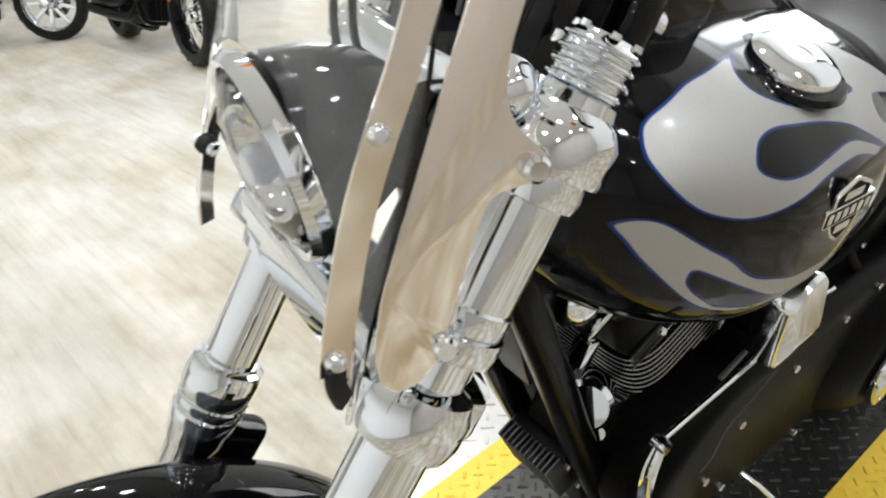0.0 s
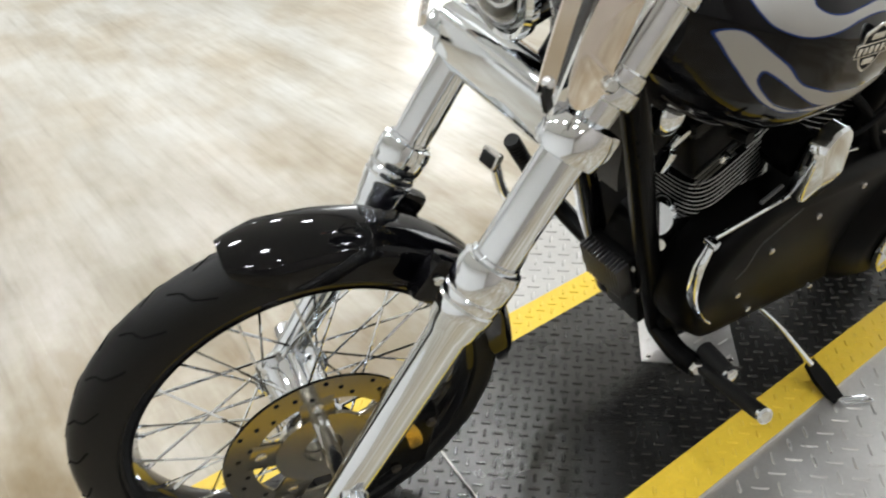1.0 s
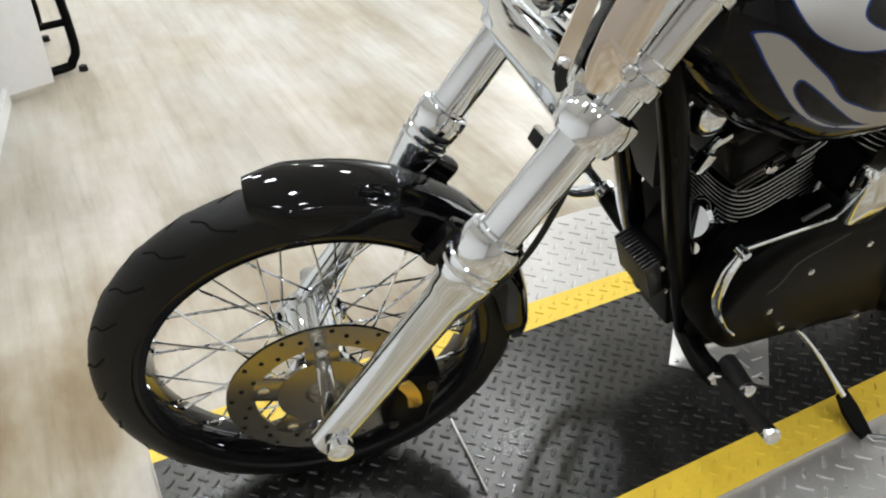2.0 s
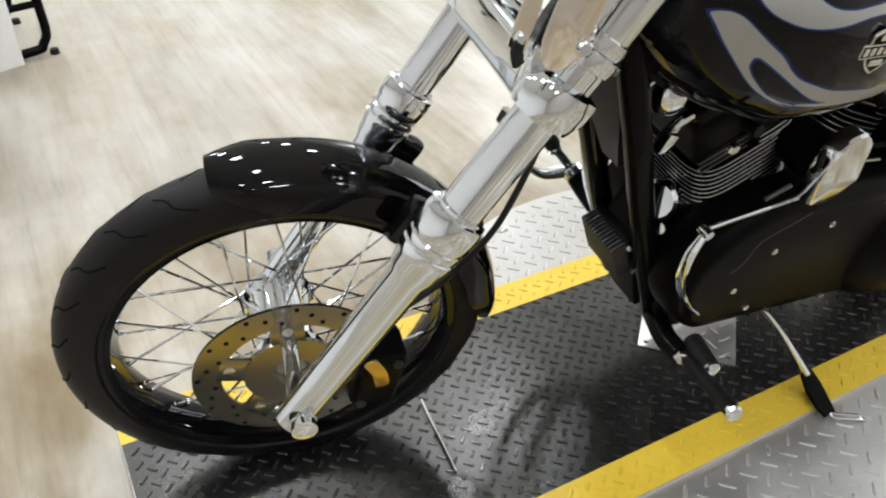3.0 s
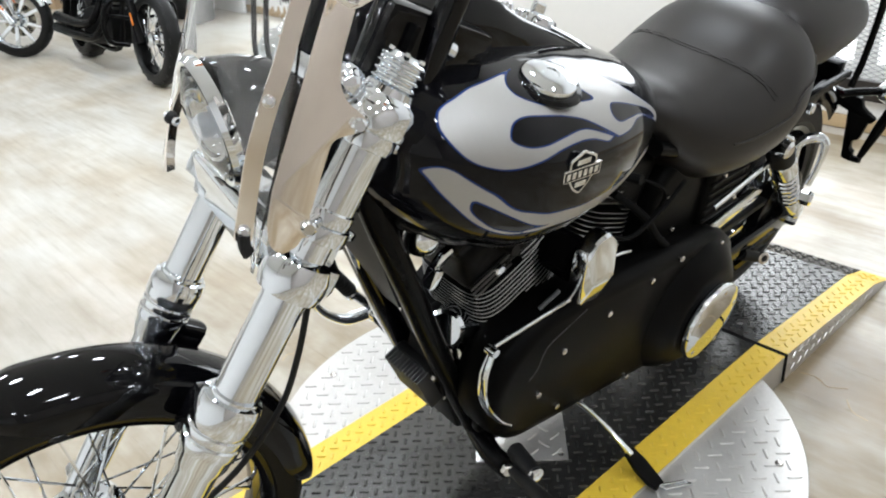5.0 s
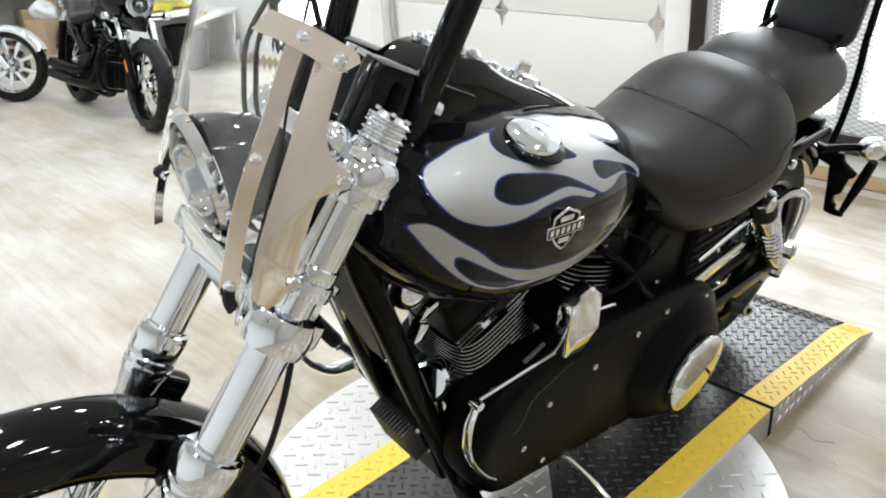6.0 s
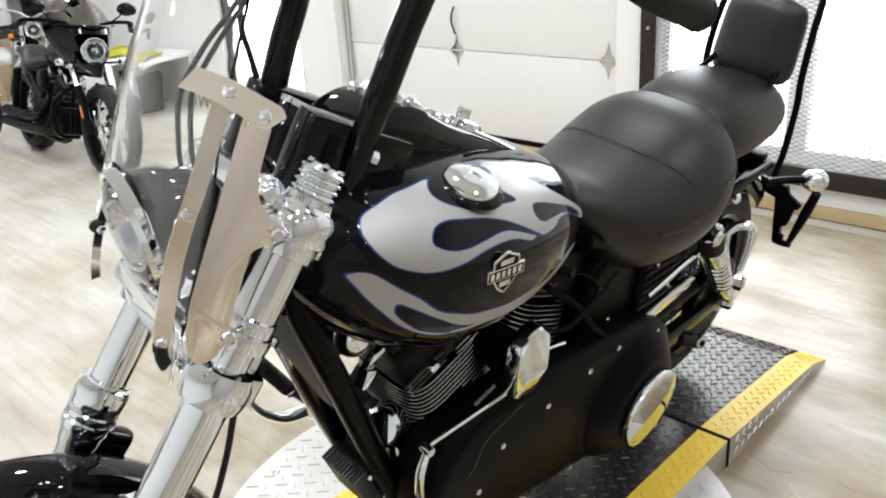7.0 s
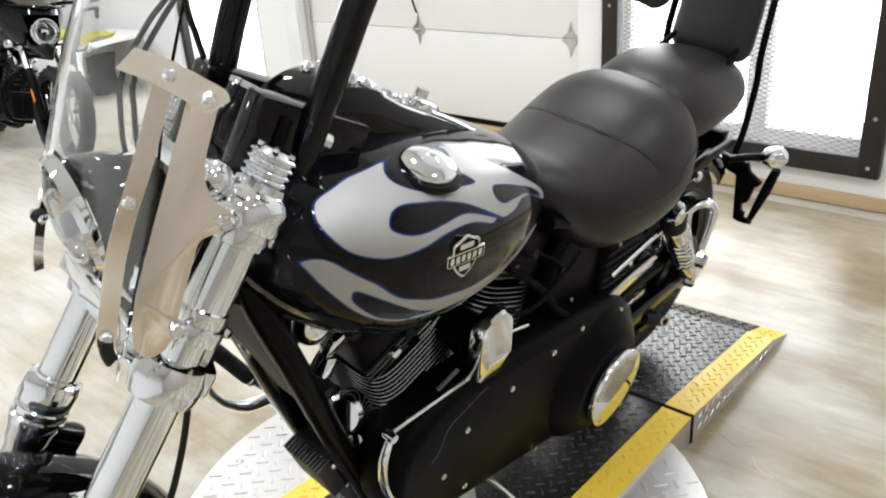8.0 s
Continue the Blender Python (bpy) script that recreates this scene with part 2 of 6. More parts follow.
def tube(pts, r, segs=12, smooth=6, cap=True, flat=1.0):
    """A round bar along a line; r may be a list with one radius for each given point."""
    if smooth and len(pts) > 2:
        rr = [r] * len(pts) if isinstance(r, (int, float)) else r
        line = spline(pts, smooth)
        radii = []
        for i in range(len(line)):
            u = i / (len(line) - 1) * (len(pts) - 1)
            k = min(int(u), len(pts) - 2)
            radii.append(rr[k] + (rr[k + 1] - rr[k]) * (u - k))
    else:
        line = [Vector(q) for q in pts]
        radii = [r] * len(line) if isinstance(r, (int, float)) else list(r)
    bm = bmesh.new()
    ref = None
    rings = []
    for i, q in enumerate(line):
        d = (line[min(i + 1, len(line) - 1)] - line[max(i - 1, 0)]).normalized()
        if ref is None:
            ref = d.orthogonal().normalized() if abs(d.y) > 0.9 else Vector((0, 1, 0))
        ref = (ref - d * ref.dot(d)).normalized()
        other = d.cross(ref)
        rings.append([bm.verts.new(q + radii[i] * (math.cos(2 * math.pi * k / segs) * ref + flat * math.sin(2 * math.pi * k / segs) * other)) for k in range(segs)])
    for a, b in zip(rings, rings[1:]):
        for k in range(segs):
            bm.faces.new((a[k], a[(k + 1) % segs], b[(k + 1) % segs], b[k]))
    if cap:
        bm.faces.new(rings[0][::-1])
        bm.faces.new(rings[-1])
    bmesh.ops.recalc_face_normals(bm, faces=bm.faces[:])
    return bm


def loft(rings, caps=True):
    bm = bmesh.new()
    vs = [[bm.verts.new(q) for q in ring] for ring in rings]
    n = len(vs[0])
    for a, b in zip(vs, vs[1:]):
        for k in range(n):
            bm.faces.new((a[k], a[(k + 1) % n], b[(k + 1) % n], b[k]))
    if caps:
        bm.faces.new(vs[0][::-1])
        bm.faces.new(vs[-1])
    bmesh.ops.recalc_face_normals(bm, faces=bm.faces[:])
    return bm


def slab(outline, depth, bevel=0.0, m=None):
    """A flat plate: a closed outline in x, y, with its thickness in z."""
    bm = bmesh.new()
    lo = [bm.verts.new((x, y, -depth / 2)) for x, y in outline]
    hi = [bm.verts.new((x, y, depth / 2)) for x, y in outline]
    n = len(outline)
    bm.faces.new(lo[::-1])
    top = bm.faces.new(hi)
    for i in range(n):
        bm.faces.new((lo[i], lo[(i + 1) % n], hi[(i + 1) % n], hi[i]))
    bmesh.ops.recalc_face_normals(bm, faces=bm.faces[:])
    if bevel:
        rim = [e for f in bm.faces if len(f.verts) == n and n > 4 or abs(f.normal.z) > 0.9 for e in f.edges]
        bmesh.ops.bevel(bm, geom=list(set(rim)), offset=bevel, segments=2, affect="EDGES", profile=0.6)
    if m:
        bm.transform(m)
    return bm


def rounded(pts, r=0.01, segs=4):
    """Round the corners of a closed outline."""
    out = []
    n = len(pts)
    for i in range(n):
        p, q, s = Vector(pts[i - 1]), Vector(pts[i]), Vector(pts[(i + 1) % n])
        a, b = (p - q), (s - q)
        k = min(r, 0.45 * a.length, 0.45 * b.length)
        a, b = q + a.normalized() * k, q + b.normalized() * k
        for j in range(segs + 1):
            t = j / segs
            v = a * (1 - t) ** 2 + q * 2 * t * (1 - t) + b * t * t
            out.append((v.x, v.y))
    return out


def stadium(c1, r1, c2, r2, segs=20):
    """The outline round two circles."""
    (x1, y1), (x2, y2) = c1, c2
    d = math.atan2(y2 - y1, x2 - x1)
    e = math.acos(max(-1, min(1, (r1 - r2) / math.hypot(x2 - x1, y2 - y1))))
    out = [(x1 + r1 * math.cos(d + e + (2 * math.pi - 2 * e) * i / segs), y1 + r1 * math.sin(d + e + (2 * math.pi - 2 * e) * i / segs)) for i in range(segs + 1)]
    out += [(x2 + r2 * math.cos(d - e + 2 * e * i / segs), y2 + r2 * math.sin(d - e + 2 * e * i / segs)) for i in range(segs + 1)]
    return out


def aim(at, way):
    """The pose that carries z onto a direction."""
    return Matrix.Translation(at) @ Vector(way).to_track_quat("Z", "Y").to_matrix().to_4x4()


def mesh_of(name, bm, mats, sharp=35):
    me = bpy.data.meshes.new(name)
    bm.to_mesh(me)
    bm.free()
    for q in mats if isinstance(mats, (list, tuple)) else [mats]:
        me.materials.append(q)
    me.polygons.foreach_set("use_smooth", [True] * len(me.polygons))
    me.set_sharp_from_angle(angle=radians(sharp))
    return me


def part(name, bm, mats, parent, label="", sharp=35):
    ob = new(name, mesh_of(name, bm, mats, sharp))
    ob.parent = parent
    return tagged(ob, label)


def thing(name, m, label, category, group="", kind=""):
    ob = new(name)
    ob.matrix_world = m
    ob.empty_display_size = 0.1
    return tagged(ob, label, category, group, kind)


def solid(name, bm, mats, label, category, kind="", group="", m=None, sharp=35):
    ob = new(name, mesh_of(name, bm, mats, sharp))
    if m:
        ob.matrix_world = m
    return tagged(ob, label, category, group, kind)


YX = Matrix(((1, 0, 0, 0), (0, 0, 1, 0), (0, 1, 0, 0), (0, 0, 0, 1)))  # outline x, y -> x, z; depth along y


def side(outline, depth, y, bevel=0.0):
    """A plate in the plane of x and z, its middle at y."""
    return moved(slab(outline, depth, bevel), Matrix.Translation((0, y, 0)) @ YX)


def bolt(at, way, r=0.006, h=0.005, hexed=True):
    bm = lathe([(0, h), (r * 0.8, h), (r, h * 0.7), (r, -0.002), (0, -0.002)], 6 if hexed else 14)
    return moved(bm, aim(at, way))


# ---- the room ----
def tread(x0, x1, y0, y1, pitch, keep=None, length=0.0135, plump=0.24):
    """Raised lugs of a tread plate, each a low ridge, turned one way and the other."""
    bm = bmesh.new()
    L, W, H = length, length * plump, 0.0027
    n = int((x1 - x0 + y1 - y0) / pitch / 1.4) + 2
    d = pitch / math.sqrt(2)
    for i in range(-n, n + 1):
        for j in range(-n, n + 1):
            cx, cy = (x0 + x1) / 2 + (i - j) * d, (y0 + y1) / 2 + (i + j) * d
            if not (x0 + 0.6 * L < cx < x1 - 0.6 * L and y0 + 0.6 * L < cy < y1 - 0.6 * L) or keep and not keep(cx, cy):
                continue
            a = radians(45 if (i + j) % 2 else -45)
            ux, uy = math.cos(a), math.sin(a)
            P = lambda s, w, z: bm.verts.new((cx + ux * s - uy * w, cy + uy * s + ux * w, z))  # noqa: E731
            base = [P(-L, 0, -0.001), P(-L * 0.72, -W, -0.001), P(L * 0.72, -W, -0.001), P(L, 0, -0.001), P(L * 0.72, W, -0.001), P(-L * 0.72, W, -0.001)]
            top = [P(-L * 0.8, 0, H * 0.8), P(-L * 0.6, -W * 0.4, H), P(L * 0.6, -W * 0.4, H), P(L * 0.8, 0, H * 0.8), P(L * 0.6, W * 0.4, H), P(-L * 0.6, W * 0.4, H)]
            bm.faces.new(top)
            for k in range(6):
                bm.faces.new((base[k], base[(k + 1) % 6], top[(k + 1) % 6], top[k]))
    return bm


def lugs(bm, mats, parent, label=""):
    """All the small lugs of one plate."""
    return tagged(part("tread_relief", bm, mats, parent, label), label, kind="stuff")


DX, DR = 0.175, 0.597  # turntable centre and radius
TOP = 0.08  # height of the lift deck
X0, XJ, X1, HW, BAND = -1.015, 0.795, 1.46, 0.305, 0.08

# turntable disc
disc = thing("turntable", Matrix.Translation((DX, 0, 0)), "round bare aluminium tread-plate turntable under the lift", "turntable")
part("disc", lathe([(0, 0.052), (DR - 0.002, 0.052), (DR, 0.054), (DR, 0.068), (DR - 0.002, 0.07), (0, 0.07)], 96), ALU, disc)
part("skirt", lathe([(DR - 0.12, 0.0), (DR - 0.12, 0.052)], 64), SEAM, disc, "dark base under the disc")
lugs(moved(tread(-DR, DR, -DR, DR, 0.036, lambda x, y: x * x + y * y < (DR - 0.02) ** 2 and abs(y) > HW + 0.01, 0.0175), Matrix.Translation((0, 0, 0.07))), ALU_LUG, disc)
for a in (20, 75, 110, 200, 250, 300, 340):
    if abs(0.52 * math.sin(radians(a))) > HW + 0.03:
        part("rivet", bolt((0.54 * math.cos(radians(a)), 0.54 * math.sin(radians(a)), 0.07), (0, 0, 1), 0.009, 0.003, False), STEEL, disc)

# lift platform and its ramp
lift = thing("lift_platform", Matrix.Translation((0, 0, 0)), "low black tread-plate motorcycle platform with yellow edge bands", "platform")
part("deck", box(XJ - X0, 2 * HW, TOP, 0.003, Matrix.Translation(((X0 + XJ) / 2, 0, TOP / 2))), ALU, lift, "bare aluminium platform body")
part("dark_strip", box(XJ - X0 - 0.004, 2 * (HW - BAND), 0.002, 0, Matrix.Translation(((X0 + XJ) / 2, 0, TOP + 0.0005))), DECK, lift, "worn black tread plate")
lugs(moved(tread(X0 + 0.01, XJ - 0.01, -HW + BAND, HW - BAND, 0.0255, length=0.0120, plump=0.33), Matrix.Translation((0, 0, TOP + 0.0015))), LUG_DARK, lift, "worn dark raised lugs")
for s in (-1, 1):
    yc = s * (HW - BAND / 2)
    band = part("yellow_band", box(XJ - X0 - 0.002, BAND, 0.002, 0, Matrix.Translation(((X0 + XJ) / 2, yc, TOP + 0.0008))), YELLOW, lift, "yellow painted edge band")
    lugs(moved(tread(X0 + 0.01, XJ - 0.01, yc - BAND / 2, yc + BAND / 2, 0.0255, length=0.0120, plump=0.33), Matrix.Translation((0, 0, TOP + 0.0018))), YELLOW, band)
part("seam", box(0.012, 2 * HW + 0.004, TOP + 0.003, 0, Matrix.Translation((XJ + 0.004, 0, (TOP + 0.003) / 2))), SEAM, lift, "black rubber seam")

ramp = thing("lift_ramp", Matrix.Translation((0, 0, 0)), "sloping tread-plate ramp with yellow edge bands", "ramp")
XB, ZB = 1.345, 0.040  # where the slope bends into the lip
prism = [(XJ + 0.012, 0.0), (X1, 0.0), (X1, 0.006), (XB, ZB), (XJ + 0.012, TOP - 0.001)]
part("ramp_body", side(prism, 2 * HW, 0), ALU, ramp, "bare aluminium ramp body")
for xa, za, xb, zb in ((XJ + 0.012, TOP, XB, ZB), (XB, ZB, X1, 0.006)):
    RS = math.hypot(xb - xa, za - zb)
    slope = Matrix.Translation((xa, 0, za)) @ pose(0, 0, 0, 0, math.degrees(math.atan2(za - zb, xb - xa)), 0)
    part("dark_strip", box(RS, 2 * (HW - BAND), 0.002, 0, slope @ Matrix.Translation((RS / 2, 0, 0.0006))), DECK, ramp, "worn black tread plate")
    lugs(moved(tread(0.004, RS - 0.002, -HW + BAND, HW - BAND, 0.0255, length=0.0120, plump=0.33), slope @ Matrix.Translation((0, 0, 0.0016))), LUG_DARK, ramp)
    for s in (-1, 1):
        yc = s * (HW - BAND / 2)
        band = part("yellow_band", box(RS, BAND, 0.002, 0, slope @ Matrix.Translation((RS / 2, yc, 0.0009))), YELLOW, ramp, "yellow painted edge band")
        lugs(moved(tread(0.004, RS - 0.002, yc - BAND / 2, yc + BAND / 2, 0.0255, length=0.0120, plump=0.33), slope @ Matrix.Translation((0, 0, 0.0019))), YELLOW, band)


def under_slope(x, z):
    return z + 0.007 < TOP + (ZB - TOP) * x / (XB - XJ - 0.012)


for s in (-1, 1):
    lugs(moved(tread(0.008, XB - XJ, 0.006, 0.078, 0.026, under_slope, 0.0125), Matrix.Translation((XJ + 0.012, s * HW, 0.0)) @ pose(0, 0, 0, 90 if s < 0 else -90, 0, 0) @ Matrix.Diagonal((1, 1 if s < 0 else -1, 1, 1))), ALU_LUG, ramp)

pad = thing("stand_pad", Matrix.Translation((0.1445, -0.005, TOP + 0.0045)) @ pose(0, 0, 0, 0, 0, -45), "loose square of bare tread plate lying on the platform", "plate")
part("sheet", box(0.2, 0.2, 0.004, 0.001), ALU, pad)
lugs(moved(tread(-0.098, 0.098, -0.098, 0.098, 0.036, length=0.0175), Matrix.Translation((0, 0, 0.002))), ALU_LUG, pad)
for px_, py_ in ((-0.085, -0.085), (0.085, -0.085)):
    part("screw", bolt((px_, py_, 0.002), (0, 0, 1), 0.006, 0.002, False), STEEL, pad)

# shell of the room
RX0, RX1, RY0, RY1 = -5.268, 2.67, -5.0, 9.0
solid("floor", box(RX1 - RX0 + 0.4, RY1 - RY0, 0.1, 0, Matrix.Translation(((RX0 + RX1 + 0.4) / 2, (RY0 + RY1) / 2, -0.0545))), GROUT, "washed oak plank floor", "floor", "structure")
solid("ceiling", box(RX1 - RX0 + 0.4, RY1 - RY0 + 0.4, 0.1, 0, Matrix.Translation(((RX0 + RX1) / 2, (RY0 + RY1) / 2, CEIL + 0.05))), CEILING, "plain white ceiling", "ceiling", "structure")
solid("wall_south", box(RX1 - RX0 + 0.4, 0.15, CEIL, 0, Matrix.Translation(((RX0 + RX1) / 2, RY0 - 0.075, CEIL / 2))), TANWALL, "plain tan painted wall", "wall", "structure")
solid("wall_north", box(RX1 - RX0 + 0.4, 0.15, CEIL, 0, Matrix.Translation(((RX0 + RX1) / 2, RY1 + 0.075, CEIL / 2))), WALL, "plain white wall", "wall", "structure")
solid("wall_west", box(0.15, RY1 - RY0, CEIL, 0, Matrix.Translation((RX0 - 0.075, (RY0 + RY1) / 2, CEIL / 2))), WALL, "plain white painted wall", "wall", "structure")

GD0, GD1, GDH = 1.229, 3.43, 2.15  # garage door
MD0, MD1, MDL, MDH = -0.23, 1.07, 0.149, 2.15  # mesh door
FW0, FW1, FWL, FWH = 3.90, 5.04, 0.12, 2.1  # far glazed door
wall = bmesh.new()


def wall_piece(y0, y1, z0, z1):
    add(wall, box(0.18, y1 - y0, z1 - z0, 0, Matrix.Translation((RX1 + 0.09, (y0 + y1) / 2, (z0 + z1) / 2))))


wall_piece(RY0, MD0, 0, CEIL)
wall_piece(MD0, MD1, 0, MDL)
wall_piece(MD0, MD1, MDH, CEIL)
wall_piece(MD1, GD0, 0, CEIL)
wall_piece(GD0, GD1, GDH, CEIL)
wall_piece(GD1, FW0, 0, CEIL)
wall_piece(FW0, FW1, 0, FWL)
wall_piece(FW0, FW1, FWH, CEIL)
wall_piece(FW1, RY1, 0, CEIL)
solid("wall_east", wall, WALL, "white painted wall with door openings", "wall", "structure")
for y0, y1 in ((RY0, GD0), (GD1, RY1)):
    solid("baseboard", box(0.016, y1 - y0, 0.06, 0.003, Matrix.Translation((RX1 - 0.008, (y0 + y1) / 2, 0.03))), WOODTRIM, "low oak baseboard along the wall", "baseboard", "structure")
solid("ground", box(2.0, 24.0, 0.1, 0, Matrix.Translation((RX1 + 1.2, 6.0, -0.12))), WALL, "pale concrete apron outside", "ground", "structure")
solid("backdrop", box(0.02, 24.0, 5.0, 0, Matrix.Translation((RX1 + 1.6, 6.0, 2.2))), SKYGLOW, "overexposed daylight outside", "backdrop", "structure")

# garage door
gdoor = thing("garage_door", Matrix.Translation((RX1 + 0.10, 0, 0)), "closed off-white sectional garage door with steel hinges", "garage door", kind="structure")
ph = 0.50
for k in range(4):
    z0 = 0.104 + k * ph
    part("panel", box(0.05, GD1 - GD0 + 0.09, ph - 0.004, 0.006, Matrix.Translation((0, (GD0 + GD1) / 2, z0 + ph / 2))), DOOR, gdoor)
part("bottom_seal", box(0.055, GD1 - GD0, 0.03, 0.008, Matrix.Translation((-0.004, (GD0 + GD1) / 2, 0.091))), SEAM, gdoor, "black rubber bottom seal")
part("threshold", box(0.17, GD1 - GD0 - 0.002, 0.075, 0.004, Matrix.Translation((0.0, (GD0 + GD1) / 2, 0.0375))), WOODTRIM, gdoor, "tan wooden threshold")


def hinge(y, z):
    dia = [(-0.035, 0.01), (-0.012, 0.028), (0, 0.075), (0.012, 0.028), (0.035, 0.01), (0.035, -0.01), (0.012, -0.028), (0, -0.075), (-0.012, -0.028), (-0.035, -0.01)]
    h = part("hinge", moved(slab([(1.3 * u, 1.3 * v) for u, v in dia], 0.005, 0.001), Matrix.Translation((-0.028, y, z)) @ pose(0, 0, 0, 90, 0, 90)), STEEL, gdoor, "pressed steel hinge")
    part("pin", tube([(-0.036, y - 0.045, z), (-0.036, y + 0.045, z)], 0.008, 10), STEEL, h)


for y in (1.325, 2.40, 3.45):
    for k in range(1, 4):
        hinge(y, 0.104 + k * ph)
part("pull_loop", tube([(-0.04, 2.40, 0.70), (-0.055, 2.41, 0.76), (-0.055, 2.41, 0.81), (-0.04, 2.40, 0.86)], 0.006, 8), SEAM, gdoor, "black pull loop")
for y, s in ((GD0, 1), (GD1, -1)):
    part("track", box(0.03, 0.03, 2.1, 0.003, Matrix.Translation((-0.045, y + s * 0.02, 1.05 + 0.06))), STEEL, gdoor, "galvanised track")
for y in (GD0 - 0.07, GD1 + 0.07):
    solid("trim", box(0.02, 0.13, GDH, 0.003, Matrix.Translation((RX1 - 0.012, y, GDH / 2 + 0.06))), WALL, "white painted door trim", "trim", "structure")

# mesh security door in front of a bright doorway
mdoor = thing("mesh_door", Matrix.Translation((RX1 - 0.03, 0, 0)), "dark steel framed door of expanded metal mesh", "mesh door", kind="structure")
fw = 0.085
for y in (MD0 + fw / 2, MD1 - fw / 2):
    part("stile", box(0.045, fw, MDH - MDL, 0.004, Matrix.Translation((0, y, (MDH + MDL) / 2))), FRAME, mdoor)
for z in (MDL + fw / 2, MDH - fw / 2):
    part("rail", box(0.043, MD1 - MD0 - 2 * fw, fw, 0.004, Matrix.Translation((0, (MD0 + MD1) / 2, z))), FRAME, mdoor)
for y in (MD0 + fw / 2, MD1 - fw / 2):
    for z in (MDL + 0.045, 0.4, 0.8, 1.2, 1.6):
        part("bolt", bolt((-0.0225, y, z), (-1, 0, 0), 0.010, 0.006), STEEL, mdoor)
net = bmesh.new()
ys, zs, cw, ch = MD0 + fw, MDL + fw, 0.046, 0.021
for i in range(int((MD1 - MD0 - 2 * fw) / cw)):
    for j in range(int((1.55 - zs) / ch)):
        cy, cz = ys + (i + 0.5) * cw, zs + (j + 0.5) * ch
        for sy in (-1, 1):
            for sz in (-1, 1):
                a, b = Vector((0.004 * sz, cy + sy * cw / 2, cz)), Vector((-0.004 * sz, cy, cz + sz * ch / 2))
                d = (b - a).normalized()
                u = Vector((1, 0, 0)) * 0.0022
                w = d.cross(Vector((1, 0, 0))) * 0.0022
                vs = [net.verts.new(q) for q in (a + u, a + w, a - u, a - w, b + u, b + w, b - u, b - w)]
                for k in range(4):
                    net.faces.new((vs[k], vs[(k + 1) % 4], vs[4 + (k + 1) % 4], vs[4 + k]))
part("mesh", net, MESH, mdoor, "expanded metal mesh")
ydoor = thing("window_1", Matrix.Translation((RX1 + 0.15, 0, 0)), "white framed glazed door behind the mesh", "window", kind="structure")
for y in (-0.20, 0.36, 1.04):
    part("window_frame", box(0.05, 0.10 if y == 0.36 else 0.055, MDH - MDL, 0.004, Matrix.Translation((0, y, (MDH + MDL) / 2))), WALL, ydoor)
part("window_sill", box(0.046, MD1 - MD0, 0.11, 0.004, Matrix.Translation((0, (MD0 + MD1) / 2, MDL + 0.055))), WALL, ydoor)
fdoor = thing("window_2", Matrix.Translation((RX1 + 0.06, 0, 0)), "dark framed glazed door in the far part of the wall", "window", kind="structure")
for y in (FW0 + 0.03, FW1 - 0.03):
    part("window_frame", box(0.06, 0.05, FWH - FWL, 0.004, Matrix.Translation((0, y, (FWH + FWL) / 2))), FRAME, fdoor)
part("window_frame", box(0.06, FW1 - FW0, 0.05, 0.004, Matrix.Translation((0, (FW0 + FW1) / 2, FWL + 0.025))), FRAME, fdoor)
part("push_bar", box(0.05, FW1 - FW0 - 0.1, 0.07, 0.01, Matrix.Translation((-0.04, (FW0 + FW1) / 2, 0.95))), FRAME, fdoor)

# ceiling lamps; the y -4.0 row is an unseen, added one
for lx in LAMP_X:
    for ly in LAMP_Y:
        lamp = thing("ceiling_lamp", Matrix.Translation((lx, ly, CEIL)), "round white high-bay ceiling lamp", "ceiling lamp", "ceiling lamps")
        part("housing", lathe([(0, 0), (0.09, 0), (0.12, -0.03), (0.19, -0.06), (0.19, -0.10), (0.175, -0.10), (0.165, -0.07), (0, -0.07)], 28), WHITE, lamp)
        part("diffuser", lathe([(0, -0.098), (0.15, -0.098), (0.168, -0.094), (0.168, -0.085), (0, -0.085)], 28), WHITE, lamp, "white round diffuser")

# thin wire lying on the deck beside the front wheel
solid("wire", tube([(-0.477, 0.067, TOP + 0.0065), (-0.489, -0.02, TOP + 0.006), (-0.501, -0.114, TOP + 0.0065)], 0.0028, 8, 4), STEEL, "thin bare steel wire lying on the platform", "wire")

# ---- the motorcycle ----
BIKE = pose(0, 0.03, TOP + 0.003, 12, 0, 0)
bike = thing("motorcycle", BIKE, "black cruiser motorcycle with silver flames leaning on its side stand", "motorcycle")
FORK = Matrix.Translation((-0.556, 0.018, 0.657)) @ pose(0, 0, 0, 0, 34, 0) @ pose(0, 0, 0, 0, 0, -14)
LEGY, AX = 0.150, -0.337  # half the fork's width; the axle below the leg collar


LEGX = {-1: -0.011, 1: 0.003}
LEG = {-1: -0.154, 1: 0.133}  # left and right fork leg
WHEEL = Matrix.Translation((-0.733, 0.078, 0.312)) @ pose(0, 0, 0, 5.6, 0, 0) @ pose(0, 0, 0, 0, 34, 0) @ pose(0, 0, 0, 0, 0, -14) @ Matrix.Diagonal((0.986, 0.986, 0.986, 1))


def fpart(name, bm, mats, parent=bike, label="", sharp=35):
    return part(name, moved(bm, FORK), mats, parent, label, sharp)


def wpart(name, bm, mats, parent=bike, label="", sharp=35):
    return part(name, moved(bm, WHEEL), mats, parent, label, sharp)


# front wheel: axis along the fork's y
WH = pose(0, 0, 0, -90, 0, 0)
R = 0.333


